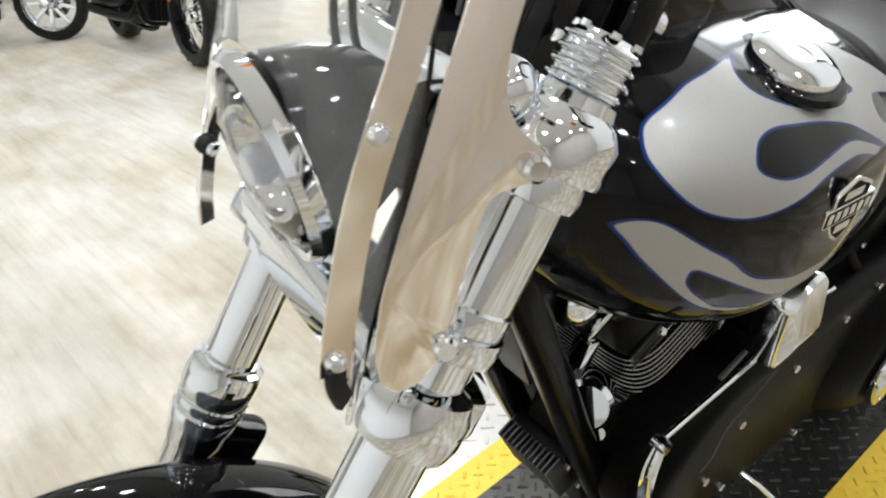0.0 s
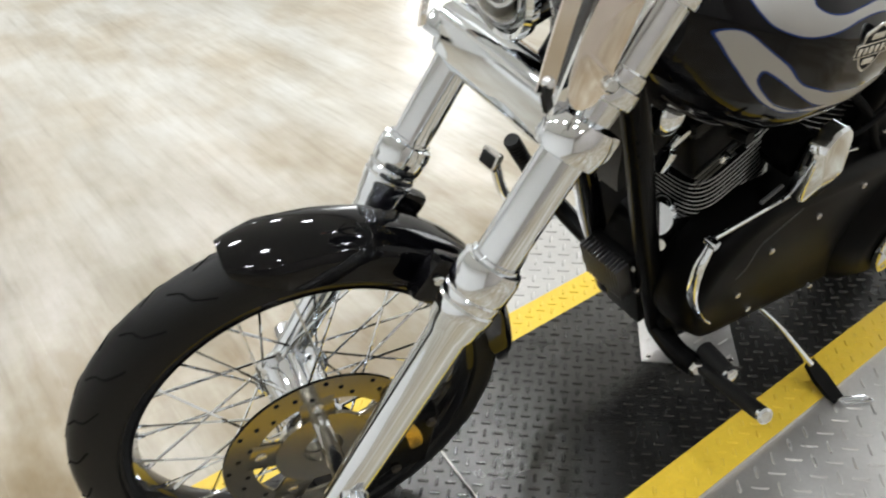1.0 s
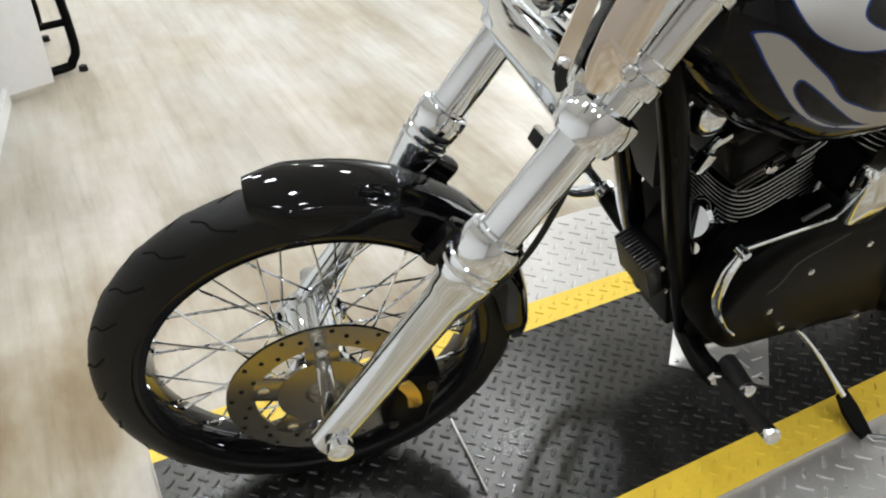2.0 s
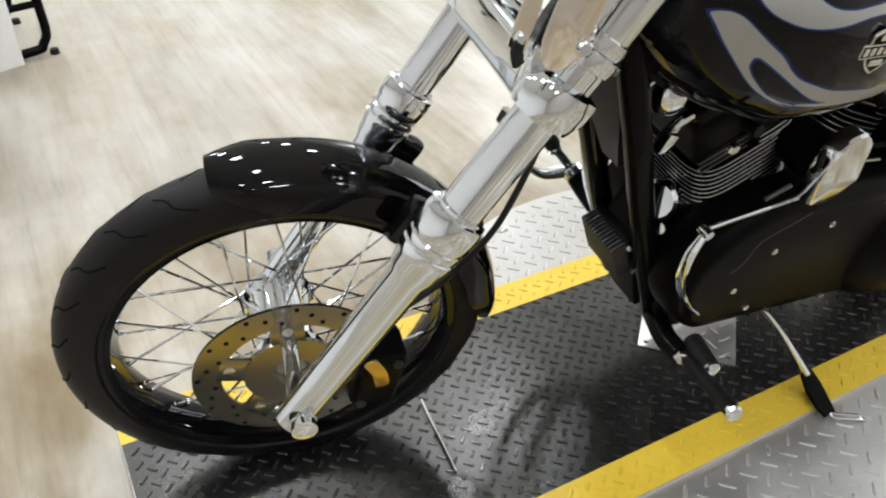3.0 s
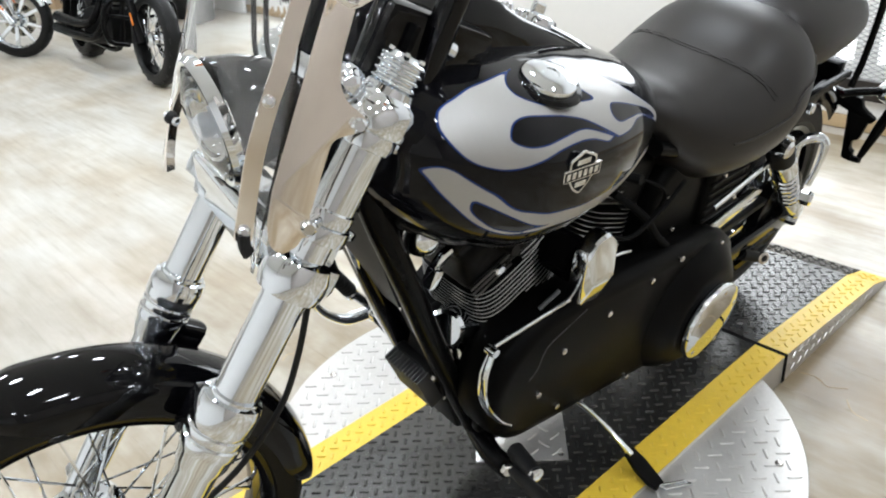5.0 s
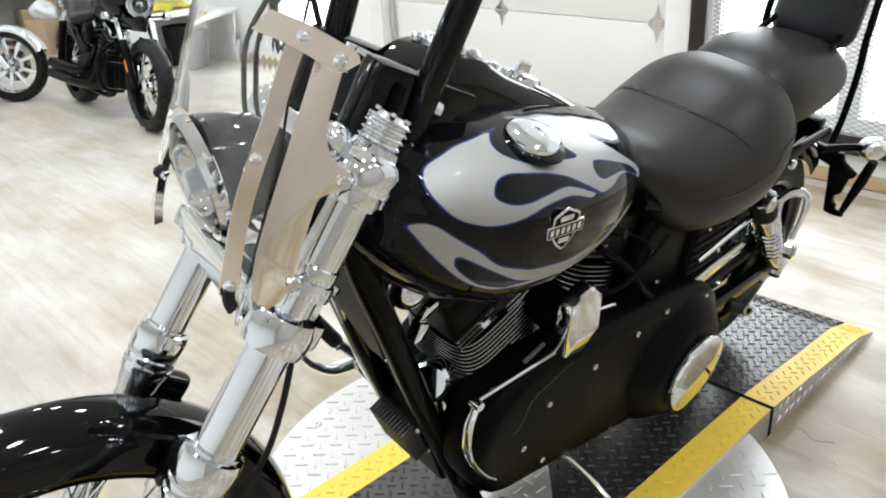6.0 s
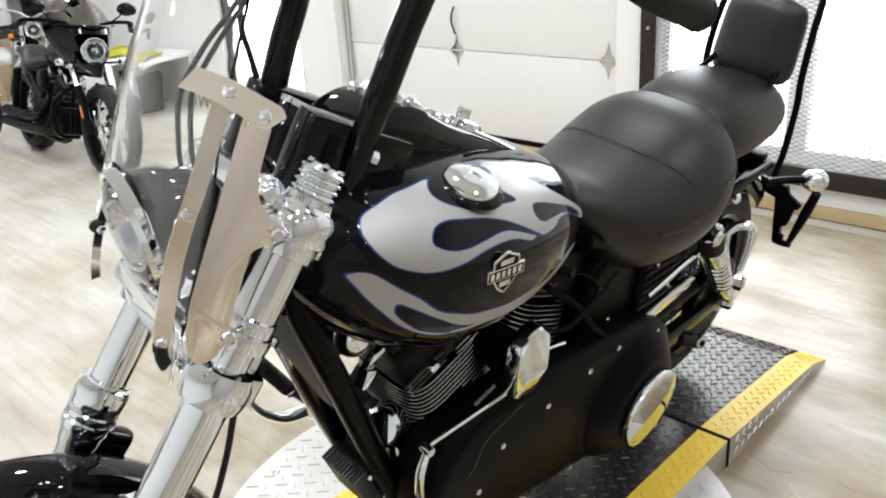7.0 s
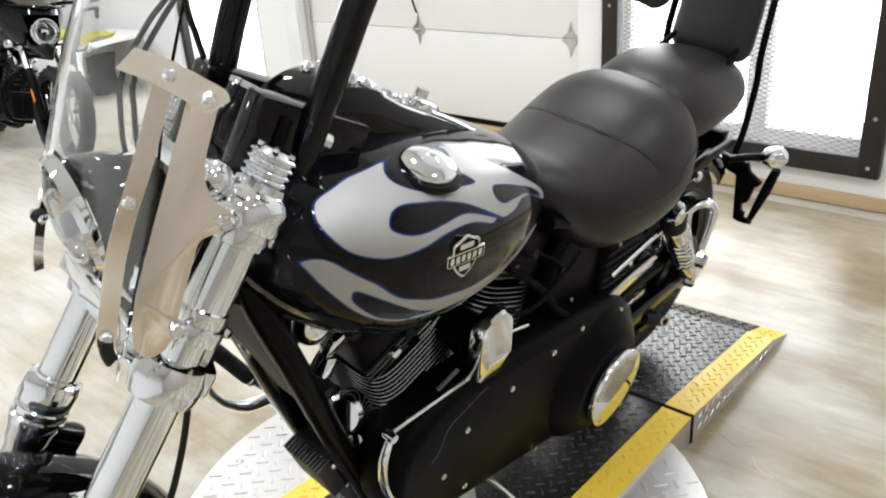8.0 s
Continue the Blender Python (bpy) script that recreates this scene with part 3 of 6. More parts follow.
def torus_profile(outer, width, depth, inner):
    rows = []
    for k in range(25):
        a = math.pi * k / 24
        rows.append((outer - depth + depth * math.sin(a) ** 0.8, -width / 2 * math.cos(a)))
    return [(inner, -width / 2 + 0.012)] + rows + [(inner, width / 2 - 0.012)]


prof = torus_profile(R, 0.088, 0.058, R - 0.067)
tyre_bm = lathe(prof + [prof[0]], 120)
wheel = wpart("front_wheel", moved(lathe([(0.255, -0.036), (0.266, -0.040), (0.276, -0.040), (0.274, -0.030), (0.262, -0.024), (0.254, -0.010), (0.254, 0.010), (0.262, 0.024), (0.274, 0.030), (0.276, 0.040), (0.266, 0.040), (0.255, 0.036), (0.244, 0.012), (0.244, -0.012), (0.255, -0.036)], 96), WH), GLOSS, label="black laced wheel rim")
tyre = wpart("tyre", moved(tyre_bm, WH), RUBBER, wheel, "narrow black road tyre")

for k in range(26):
    for s in (-1, 1):
        a0 = 2 * math.pi * (k + (0.5 if s > 0 else 0)) / 26
        pts_ = []
        for q, (da, w) in enumerate(((0.0, 0.006), (0.05, 0.016), (0.075, 0.028), (0.16, 0.036))):
            rr = R - 0.058 + 0.058 * math.sin(math.acos(min(1, w / 0.044))) ** 0.8 - 0.0008
            pts_.append(((rr * math.cos(a0 + da)), rr * math.sin(a0 + da), s * w))
        wpart("tread_groove", moved(tube(pts_, 0.0021, 5, 4, True), WH), SEAM, tyre)
hub = wpart("hub", moved(lathe([(0, -0.075), (0.03, -0.075), (0.052, -0.07), (0.058, -0.06), (0.050, -0.05), (0.046, -0.02), (0.046, 0.02), (0.050, 0.05), (0.060, 0.06), (0.058, 0.07), (0.03, 0.075), (0, 0.075)], 36), WH), CHROME, wheel, "chrome hub")
for k in range(40):
    s = 1 if k % 2 else -1
    tw = 0.42 if (k // 2) % 2 else -0.42
    a = 2 * math.pi * k / 40
    p0 = (0.049 * math.cos(a + tw * 2.2), 0.049 * math.sin(a + tw * 2.2), s * 0.062)
    p1 = (0.247 * math.cos(a), 0.247 * math.sin(a), s * 0.006)
    sp = wpart("spoke", moved(tube([p0, p1], 0.0021, 6, 0), WH), CHROME, wheel)
    wpart("nipple", moved(tube([Vector(p1).lerp(Vector(p0), 0.065), Vector(p1)], 0.0034, 6, 0), WH), CHROME, sp)
rot = bmesh.new()
hole = lathe([(0.146, 0.0025), (0.104, 0.0025), (0.104, -0.0025), (0.146, -0.0025), (0.146, 0.0025)], 72)
add(rot, hole)
ROT = pose(0, 0, 0, -90, 0, 0) @ Matrix.Translation((0, 0, -0.088))
rotor = wpart("brake_rotor", moved(rot, ROT), ROTOR, wheel, "drilled steel brake rotor")
wpart("rotor_carrier", moved(lathe([(0.072, 0.003), (0.03, 0.012), (0.03, -0.004), (0.072, -0.004), (0.072, 0.003)], 48), ROT), ROTOR, rotor)
for k in range(5):
    a = 2 * math.pi * k / 5 + 0.3
    wpart("carrier_arm", moved(box(0.046, 0.05, 0.006, 0.002), ROT @ pose(0, 0, 0, 0, 0, math.degrees(a)) @ Matrix.Translation((0.088, 0, 0))), ROTOR, rotor)
    wpart("rotor_button", moved(bolt((0.094 * math.cos(a + 0.0), 0.094 * math.sin(a), -0.003), (0, 0, -1), 0.009, 0.003, False), ROT), STEEL, rotor)
for k in range(36):
    a = 2 * math.pi * k / 36
    rr = (0.138, 0.126, 0.114)[k % 3]
    for s in (-1, 1):
        wpart("drill_hole", moved(lathe([(0, 0.0004), (0.0036, 0.0004), (0.0036, -0.0004), (0, -0.0004)], 10), ROT @ Matrix.Translation((rr * math.cos(a), rr * math.sin(a), s * 0.0028))), SEAM, rotor)
# caliper behind the left leg
CAL = Matrix.Translation((0.118, -0.088, 0.055)) @ pose(0, 0, 0, 0, -25, 0)
cal = wpart("brake_caliper", moved(box(0.075, 0.075, 0.12, 0.016, segs=3), CAL), BLACK, label="black brake caliper")
wpart("badge", moved(slab(rounded([(-0.012, -0.034), (0.010, -0.038), (0.016, -0.005), (0.010, 0.036), (-0.014, 0.032), (-0.006, 0.0)], 0.01), 0.004, 0.001), CAL @ Matrix.Translation((-0.010, -0.0385, 0.026)) @ pose(0, 0, 0, 90, 0, 0) @ pose(0, 0, 0, 0, 0, 28)), BADGE_GLINT, cal, "caliper badge with its yellow reflection painted in")
for q in ((0.02, 0.045), (-0.02, -0.05)):
    wpart("caliper_bolt", moved(bolt((q[0], -0.0375, q[1]), (0, -1, 0), 0.008, 0.005), CAL), FRAME, cal)

# front fender: an arch over the tyre
rings = []
A0, A1 = radians(139), radians(31)
for i in range(49):
    t = i / 48
    a = A0 + (A1 - A0) * t
    w = 0.060 * min(1, 0.55 + 3.2 * min(t, 1 - t) ** 0.8)
    rf = R + 0.016
    dep = 0.058 * min(1, 0.35 + 2.6 * min(t, 1 - t) ** 0.7)
    ring = []
    for k in range(17):
        b = math.pi * k / 16
        ring.append((rf - dep + dep * math.sin(b) ** 0.55, -w * math.cos(b)))
    for k in range(16, -1, -1):
        b = math.pi * k / 16
        ring.append((rf - dep + (dep - 0.003) * math.sin(b) ** 0.55, -(w - 0.003) * math.cos(b)))
    rings.append([(r_ * math.cos(a), y_, r_ * math.sin(a)) for r_, y_ in ring])
fender = wpart("front_fender", moved(loft(rings), Matrix()), GLOSS, label="gloss black front fender", sharp=50)
for s in (-1, 1):
    fb = wpart("fender_bracket", box(0.075, 0.03, 0.075, 0.012, Matrix.Translation((0.0, s * 0.082, R - 0.012))), GLOSS, fender)
    for dx in (-0.022, 0.022):
        wpart("fender_bolt", bolt((dx, s * 0.098, R - 0.005), (0, s, 0), 0.008, 0.006), CHROME, fb)

# fork legs
for s in (-1, 1):
    at = Matrix.Translation((LEGX[s], LEG[s], 0))
    dz = 0.026 if s < 0 else 0.010  # how far the collar sits down the leg
    slider = [(0, AX - 0.026), (0.017, AX - 0.026), (0.022, AX - 0.02), (0.0228, AX + 0.02), (0.0240, AX + 0.07), (0.0270, -0.058 - dz)] + [(r_, z_ - dz) for r_, z_ in ((0.0325, -0.045), (0.034, -0.030), (0.0365, -0.024), (0.0365, -0.014), (0.0345, -0.012), (0.0365, -0.008), (0.0365, 0.0), (0.0350, 0.002), (0.0385, 0.010), (0.0390, 0.034), (0.0365, 0.044), (0.031, 0.046), (0.031, 0.05), (0, 0.05))]
    leg = fpart("fork_leg", moved(lathe(slider, 40), at), CHROME, label="polished chrome fork leg")
    fpart("fork_tube", moved(lathe([(0.0270, 0.010), (0.0275, 0.158), (0.0375, 0.161), (0.0405, 0.172), (0.0405, 0.190), (0.036, 0.204), (0.0245, 0.209), (0.0245, 0.252), (0.031, 0.254), (0.032, 0.262), (0.031, 0.270), (0.0290, 0.272), (0.0285, 0.352), (0.030, 0.354), (0.030, 0.366), (0, 0.366)], 40), at), CHROME, leg, "chrome upper fork tube")
    rib = []
    for k in range(4):
        z = 0.420 + 0.0085 * k
        rib += [(0.0222, z), (0.0246, z + 0.0006), (0.0262, z + 0.0022), (0.0264, z + 0.0036), (0.0248, z + 0.0056), (0.0222, z + 0.0064)]
    cap = fpart("fork_cap", moved(lathe([(0.032, 0.366), (0.040, 0.369), (0.0415, 0.374), (0.0405, 0.396), (0.034, 0.406), (0.029, 0.410), (0.027, 0.418)] + rib + [(0.019, 0.456), (0.012, 0.458), (0, 0.458)], 36), at), CHROME, leg, "ribbed chrome fork cap")
    for k in range(6):
        a = 2 * math.pi * k / 6
        fpart("cap_stud", moved(lathe([(0, 0.005), (0.0032, 0.004), (0.0036, 0)], 8), at @ Matrix.Translation((0.0205 * math.cos(a), 0.0205 * math.sin(a), 0.454))), CHROME, cap)
    for z in (0.243, 0.358):
        clampy = fpart("pinch_clamp", moved(lathe([(0.029, -0.011), (0.034, -0.009), (0.035, 0), (0.034, 0.009), (0.029, 0.011)], 28), at @ Matrix.Translation((0, 0, z))), CHROME, leg, "chrome pinch clamp")
        fpart("clamp_ear", moved(box(0.030, 0.024, 0.016, 0.004, Matrix.Translation((0.043, 0, 0))), at @ Matrix.Translation((0, 0, z)) @ pose(0, 0, 0, 0, 0, -s * 35)), CHROME, clampy)
        fpart("pinch_bolt", moved(bolt((0.046, s * 0.013, 0), (0, s, 0), 0.0065, 0.012), at @ Matrix.Translation((0, 0, z)) @ pose(0, 0, 0, 0, 0, -s * 35)), CHROME, clampy)
    nut = fpart("axle_cap", moved(lathe([(0, 0.044), (0.014, 0.044), (0.0185, 0.040), (0.0185, 0.018), (0.016, 0.016), (0.0195, 0.012), (0.0195, -0.01), (0, -0.01)], 24), aim((LEGX[s], LEG[s] + s * 0.018, AX + 0.004), (0, s, 0)) @ Matrix.Diagonal((0.92, 0.92, 0.5, 1))), CHROME, leg, "chrome axle cap")
fpart("axle", tube([(LEGX[-1], LEG[-1], AX), (LEGX[1], LEG[1], AX)], 0.0125, 16, 0), CHROME, wheel)
clamp_low = fpart("lower_triple_clamp", moved(slab(rounded([(-0.045, -LEGY - 0.03), (0.03, -LEGY - 0.03), (0.075, -0.05), (0.075, 0.05), (0.03, LEGY + 0.03), (-0.045, LEGY + 0.03), (-0.035, LEGY - 0.03), (0.030, LEGY - 0.06), (0.030, 0.06 - LEGY), (-0.035, 0.03 - LEGY)], 0.012), 0.032, 0.006), Matrix.Translation((0, 0, 0.190))), CHROME, label="chrome lower triple clamp")
fpart("upper_triple_clamp", moved(slab(rounded([(-0.030, -LEGY - 0.01), (0.03, -LEGY - 0.01), (0.070, -0.05), (0.070, 0.05), (0.03, LEGY + 0.01), (-0.030, LEGY + 0.01), (-0.030, 0.05), (-0.030, -0.05)], 0.02), 0.030, 0.006), Matrix.Translation((0, 0, 0.388))), CHROME, label="chrome upper triple clamp")
fpart("clamp_cover", loft([[(x, y, z) for x, z in rounded([(0.03, 0.150), (-0.016, 0.148), (-0.064, 0.212), (-0.050, 0.232), (0.03, 0.236)], 0.014, 6)] for y in (-0.150, -0.06, 0.0, 0.05, 0.126)]), CHROME, clamp_low, "smooth chrome clamp cover", sharp=80)
fpart("stem_dome", moved(lathe([(0, 0.020), (0.012, 0.017), (0.020, 0.008), (0.022, -0.004), (0.018, -0.016), (0, -0.018)], 28), aim((-0.062, -0.150, 0.402), (-0.5, -0.7, 0.5))), CHROME, clamp_low, "domed chrome mount")
fpart("steering_neck", moved(lathe([(0.030, 0.2), (0.036, 0.21), (0.036, 0.38), (0.03, 0.4)], 28), Matrix.Translation((0.055, 0, 0))), BLACK)

# headlamp
HL = aim((-0.116, -0.030, 0.292), (-0.724, 0, -0.69)) @ Matrix.Diagonal((0.80, 0.80, 0.86, 1))
head = fpart("headlight", moved(lathe([(0.088, 0.0), (0.087, -0.018), (0.080, -0.05), (0.064, -0.085), (0.04, -0.11), (0.018, -0.12), (0, -0.122)], 48), HL), GLOSS, label="gloss black headlight shell")
fpart("bezel", moved(lathe([(0.086, -0.004), (0.096, 0.0), (0.098, 0.010), (0.093, 0.018), (0.086, 0.016), (0.084, 0.006), (0.086, -0.004)], 56), HL), CHROME, head, "chrome bezel")
fpart("reflector", moved(lathe([(0.084, 0.004), (0.07, -0.03), (0.045, -0.055), (0.012, -0.068), (0, -0.068)], 40), HL), CHROME, head)
lens = fpart("lens", moved(lathe([(0.086, 0.008), (0.078, 0.020), (0.05, 0.031), (0, 0.036), (0, 0.032), (0.05, 0.027), (0.077, 0.016), (0.083, 0.006)], 48), HL), LENS, head, "clear headlight lens")
lens.visible_shadow = False
fpart("bulb", moved(lathe([(0, 0.0), (0.012, -0.002), (0.014, -0.03), (0.008, -0.06)], 16), HL), WHITE, head)

# windshield on its left and right brackets
def screen_x(y, s):
    return -0.060 - 0.245 * (s - 0.16) + 0.10 * max(0, s - 0.45) - 0.055 * (1 - (y / 0.2) ** 2)


nu, nv = 40, 44
grid, shield = {}, bmesh.new()
for i in range(nu + 1):
    y = -0.177 + 0.354 * i / nu
    yy = abs(y)
    low = 0.178 + 0.17 * math.sqrt(max(0, 1 - (yy / 0.1765) ** 2))
    high = 0.80 - 0.11 * (yy / 0.2) ** 4
    for j in range(nv + 1):
        s = low + (high - low) * j / nv
        k = max(0.0, (s - 0.37) / 0.3)
        yk = y * (1 - 0.22 * k)
        for d in (0, 1):
            grid[i, j, d] = shield.verts.new((screen_x(yk, s) + 0.0035 * d, yk, s))
for i in range(nu):
    for j in range(nv):
        shield.faces.new((grid[i, j, 0], grid[i + 1, j, 0], grid[i + 1, j + 1, 0], grid[i, j + 1, 0]))
        shield.faces.new((grid[i, j, 1], grid[i, j + 1, 1], grid[i + 1, j + 1, 1], grid[i + 1, j, 1]))
for i in range(nu):
    for j in (0, nv):
        shield.faces.new((grid[i, j, 0], grid[i, j, 1], grid[i + 1, j, 1], grid[i + 1, j, 0]))
for j in range(nv):
    for i in (0, nu):
        shield.faces.new((grid[i, j, 0], grid[i, j + 1, 0], grid[i, j + 1, 1], grid[i, j, 1]))
bmesh.ops.recalc_face_normals(shield, faces=shield.faces[:])
ws = fpart("windshield", shield, SCREEN, label="clear acrylic windshield", sharp=60)
ws.visible_shadow = False


def band(pts, width, thick, across):
    """A bent flat strip along a line, its width along the given direction."""
    line = spline(pts, 6)
    rings_ = []
    c = Vector(across).normalized()
    for i, q in enumerate(line):
        d = (line[min(i + 1, len(line) - 1)] - line[max(i - 1, 0)]).normalized()
        u = (c - d * c.dot(d)).normalized()
        w = d.cross(u)
        rings_.append([q + u * width / 2 + w * thick / 2, q - u * width / 2 + w * thick / 2, q - u * width / 2 - w * thick / 2, q + u * width / 2 - w * thick / 2])
    return loft(rings_)


for s in (-1, 1):
    if s < 0:
        fpart("screen_bracket", band([(-0.156, s * 0.170, 0.476), (-0.153, s * 0.169, 0.45), (-0.143, s * 0.171, 0.392), (-0.137, s * 0.172, 0.345), (-0.128, s * 0.174, 0.296), (-0.111, s * 0.178, 0.237), (-0.103, s * 0.180, 0.212)], 0.0185, 0.003, (0.97, s * 0.16, 0.05)), PLATE, ws, "polished steel bracket strip")
        plate_o = [(-0.136, 0.474), (-0.107, 0.478), (-0.096, 0.421), (-0.086, 0.398), (-0.072, 0.386), (-0.046, 0.380), (-0.040, 0.368), (-0.052, 0.358), (-0.068, 0.345), (-0.063, 0.315), (-0.052, 0.258), (-0.040, 0.252), (-0.040, 0.242), (-0.050, 0.238), (-0.050, 0.226), (-0.062, 0.211), (-0.077, 0.215), (-0.089, 0.234), (-0.100, 0.268), (-0.114, 0.345)]
        fpart("side_plate", moved(side(rounded(plate_o, 0.010), 0.003, 0, 0.0006), Matrix.Translation((0, -0.203, 0)) @ pose(0, 0, 0, 0, 0, -14)), PLATE, ws, "polished steel side plate")
    if s > 0:
        continue
    strip = spline([(-0.190, s * 0.158, 0.475), (-0.182, s * 0.178, 0.477), (-0.170, s * 0.205, 0.479), (-0.152, s * 0.235, 0.478), (-0.138, s * 0.258, 0.477)], 6)
    rows_ = []
    for k, q in enumerate(strip):
        e = max(0.0, (k - len(strip) + 4) / 3.0)
        w = 0.0125 * (1.0, 0.97, 0.82, 0.45)[min(3, int(round(3 * e)))]
        rows_.append([q + Vector((0.004, 0, w)), q + Vector((-0.004, 0, -w)), q + Vector((-0.0068, s * -0.0012, -w)), q + Vector((0.0012, s * -0.0012, w))])
    fpart("top_strip", loft(rows_), PLATE, ws, "polished steel top strip with a rounded end")
    mid = len(rows_) * 7 // 12
    fpart("end_plate", loft([[v + Vector((-0.0008, s * 0.0022, 0)) for v in r_[:2]] + [v + Vector((-0.0002, s * 0.0006, 0)) for v in r_[:2][::-1]] for r_ in rows_[mid:]]), PLATE, ws, "overlapping end plate")
    for q in ((-0.170, 0.206, 0.479), (-0.147, 0.246, 0.476), (-0.140, 0.171, 0.353), (-0.107, 0.180, 0.222))[:None if s < 0 else 2]:
        fpart("dome_nut", moved(lathe([(0, 0.0062), (0.0035, 0.0058), (0.006, 0.003), (0.0072, 0), (0.0072, -0.002)], 14), aim((q[0], s * (q[1] + 0.002), q[2]), (-0.35, s * 0.93, 0.1))), CHROME, ws)
    for z, x in ((0.250, -0.048), (0.370, -0.050))[:None if s < 0 else 1]:
        fpart("stand_off", tube([(x, s * 0.192, z), (0.0, LEG[s], z + 0.012)], 0.006, 10, 0), CHROME, ws, "chrome stand-off")
        fpart("plate_bolt", moved(lathe([(0.0, 0.006), (0.006, 0.006), (0.0085, 0.003), (0.0085, -0.003), (0, -0.003)], 12), aim((x, s * 0.194, z), (-0.3, s, 0))), CHROME, ws)

for q in ((-0.120, 0.092, 0.252),):
    gm = fpart("grommet", moved(lathe([(0.004, 0.005), (0.008, 0.0045), (0.009, 0.0), (0.008, -0.0045), (0.004, -0.005)], 20), aim(q, (-0.6, 0.75, 0.1))), GRIP, ws, "black rubber grommet")
    fpart("dome_nut", moved(lathe([(0, 0.011), (0.004, 0.010), (0.006, 0.006), (0.006, -0.010), (0, -0.011)], 14), aim(q, (-0.6, 0.75, 0.1))), CHROME, gm)
    fpart("far_strip", band([(-0.118, 0.100, 0.300), (-0.116, 0.098, 0.258), (-0.104, 0.096, 0.214), (-0.092, 0.095, 0.186)], 0.016, 0.003, (0.8, 0.5, 0.0)), PLATE, ws, "polished steel bracket strip")
fpart("rubber_edge", band([(-0.107, -0.184, 0.219), (-0.102, -0.186, 0.209), (-0.093, -0.187, 0.201)], 0.013, 0.005, (0.9, 0.1, -0.4)), GRIP, ws, "black rubber edge clip")

# handlebar, risers, cables and grips
def bar_points(s):
    return [(-0.275, s * 0.085, 0.985), (-0.262, s * 0.09, 1.04), (-0.232, s * 0.098, 1.12), (-0.198, s * 0.104, 1.205), (-0.175, s * 0.13, 1.29), (-0.172, s * 0.19, 1.335), (-0.178, s * 0.27, 1.335), (-0.185, s * 0.33, 1.312), (-0.13, s * 0.360, 1.281), (-0.046, s * 0.373, 1.252)]


bars = part("handlebar", tube(bar_points(-1), 0.0185, 16, 6), GLOSS, bike, "gloss black tall handlebar")
part("bar_tube", tube(bar_points(1), 0.0185, 16, 6), GLOSS, bars)
for s in (-1, 1):
    p = bar_points(s)
    part("wire_loom", tube([(q[0] + 0.012, q[1] + 0.006, q[2] - 0.008) for q in p[:7]], 0.006, 10, 5), GRIP, bars, "black wiring loom")
    part("riser", tube([(-0.30, s * 0.075, 0.93), (-0.278, s * 0.083, 0.99)], 0.024, 20, 0), GLOSS, bars)
    g = part("grip", tube([p[-3][:2] + (p[-3][2],), p[-2], p[-1]], [0.0175, 0.0195, 0.0195], 18, 6), GRIP, bars, "black rubber grip")
    part("grip_end", moved(lathe([(0.0200, 0), (0.0200, 0.006), (0.014, 0.011), (0, 0.012)], 16), aim(p[-1], (0.11, s * 0.013, -0.04))), GRIP, g)
    part("switch_box", box(0.06, 0.045, 0.05, 0.01, Matrix.Translation((-0.165, s * 0.335, 1.30))), BLACK, bars)
    sig = part("front_signal", moved(lathe([(0, 0.03), (0.02, 0.026), (0.03, 0.01), (0.032, -0.02), (0.02, -0.04), (0, -0.045)], 20), aim((-0.31, s * 0.305, 1.312), (-1, 0, 0))), CHROME, bars, "chrome turn signal")
    part("signal_lens", moved(lathe([(0.03, 0.008), (0.027, 0.022), (0.016, 0.034), (0, 0.038)], 20), aim((-0.31, s * 0.305, 1.312), (-1, 0, -0.1))), AMBER, sig, "amber lens")
    part("mirror_stem", tube([(-0.2, s * 0.33, 1.32), (-0.22, s * 0.36, 1.40), (-0.2, s * 0.42, 1.47)], 0.006, 8, 5), CHROME, bars)
for dx, dz in ((0.0, 0.0), (0.016, 0.004)):
    part("cable", tube([(-0.20 + dx, 0.10, 1.29 + dz), (-0.27 + dx, 0.07, 1.245 + dz), (-0.339 + dx, 0.05, 1.188 + dz), (-0.374 + dx, 0.05, 1.154), (-0.409 + dx, 0.05, 1.105), (-0.417 + dx, 0.05, 1.055), (-0.415 + dx, 0.05, 1.004), (-0.39 + dx, 0.045, 0.93), (-0.35, 0.03, 0.86)], 0.0032, 8, 6), GRIP, bars, "thin black control cable")
part("cable", tube([(-0.26, 0.11, 1.27), (-0.293, 0.10, 1.17), (-0.281, 0.10, 1.112), (-0.267, 0.10, 1.066), (-0.25, 0.09, 1.0)], 0.0042, 8, 6), GRIP, bars, "black control cable")
part("brake_hose", tube([(-0.40, -0.05, 0.86), (-0.425, -0.065, 0.78), (-0.438, -0.070, 0.727), (-0.458, -0.070, 0.64), (-0.488, -0.068, 0.56), (-0.55, -0.06, 0.48), (-0.62, -0.045, 0.42)], 0.0046, 10, 6), GRIP, cal, "black brake hose")

def smooth_rows(rows, n):
    line = [spline([(r[0], r[i], 0) for r in rows], n) for i in range(1, len(rows[0]))]
    return [(line[0][k].x, *[ln[k].y for ln in line]) for k in range(len(line[0]))]


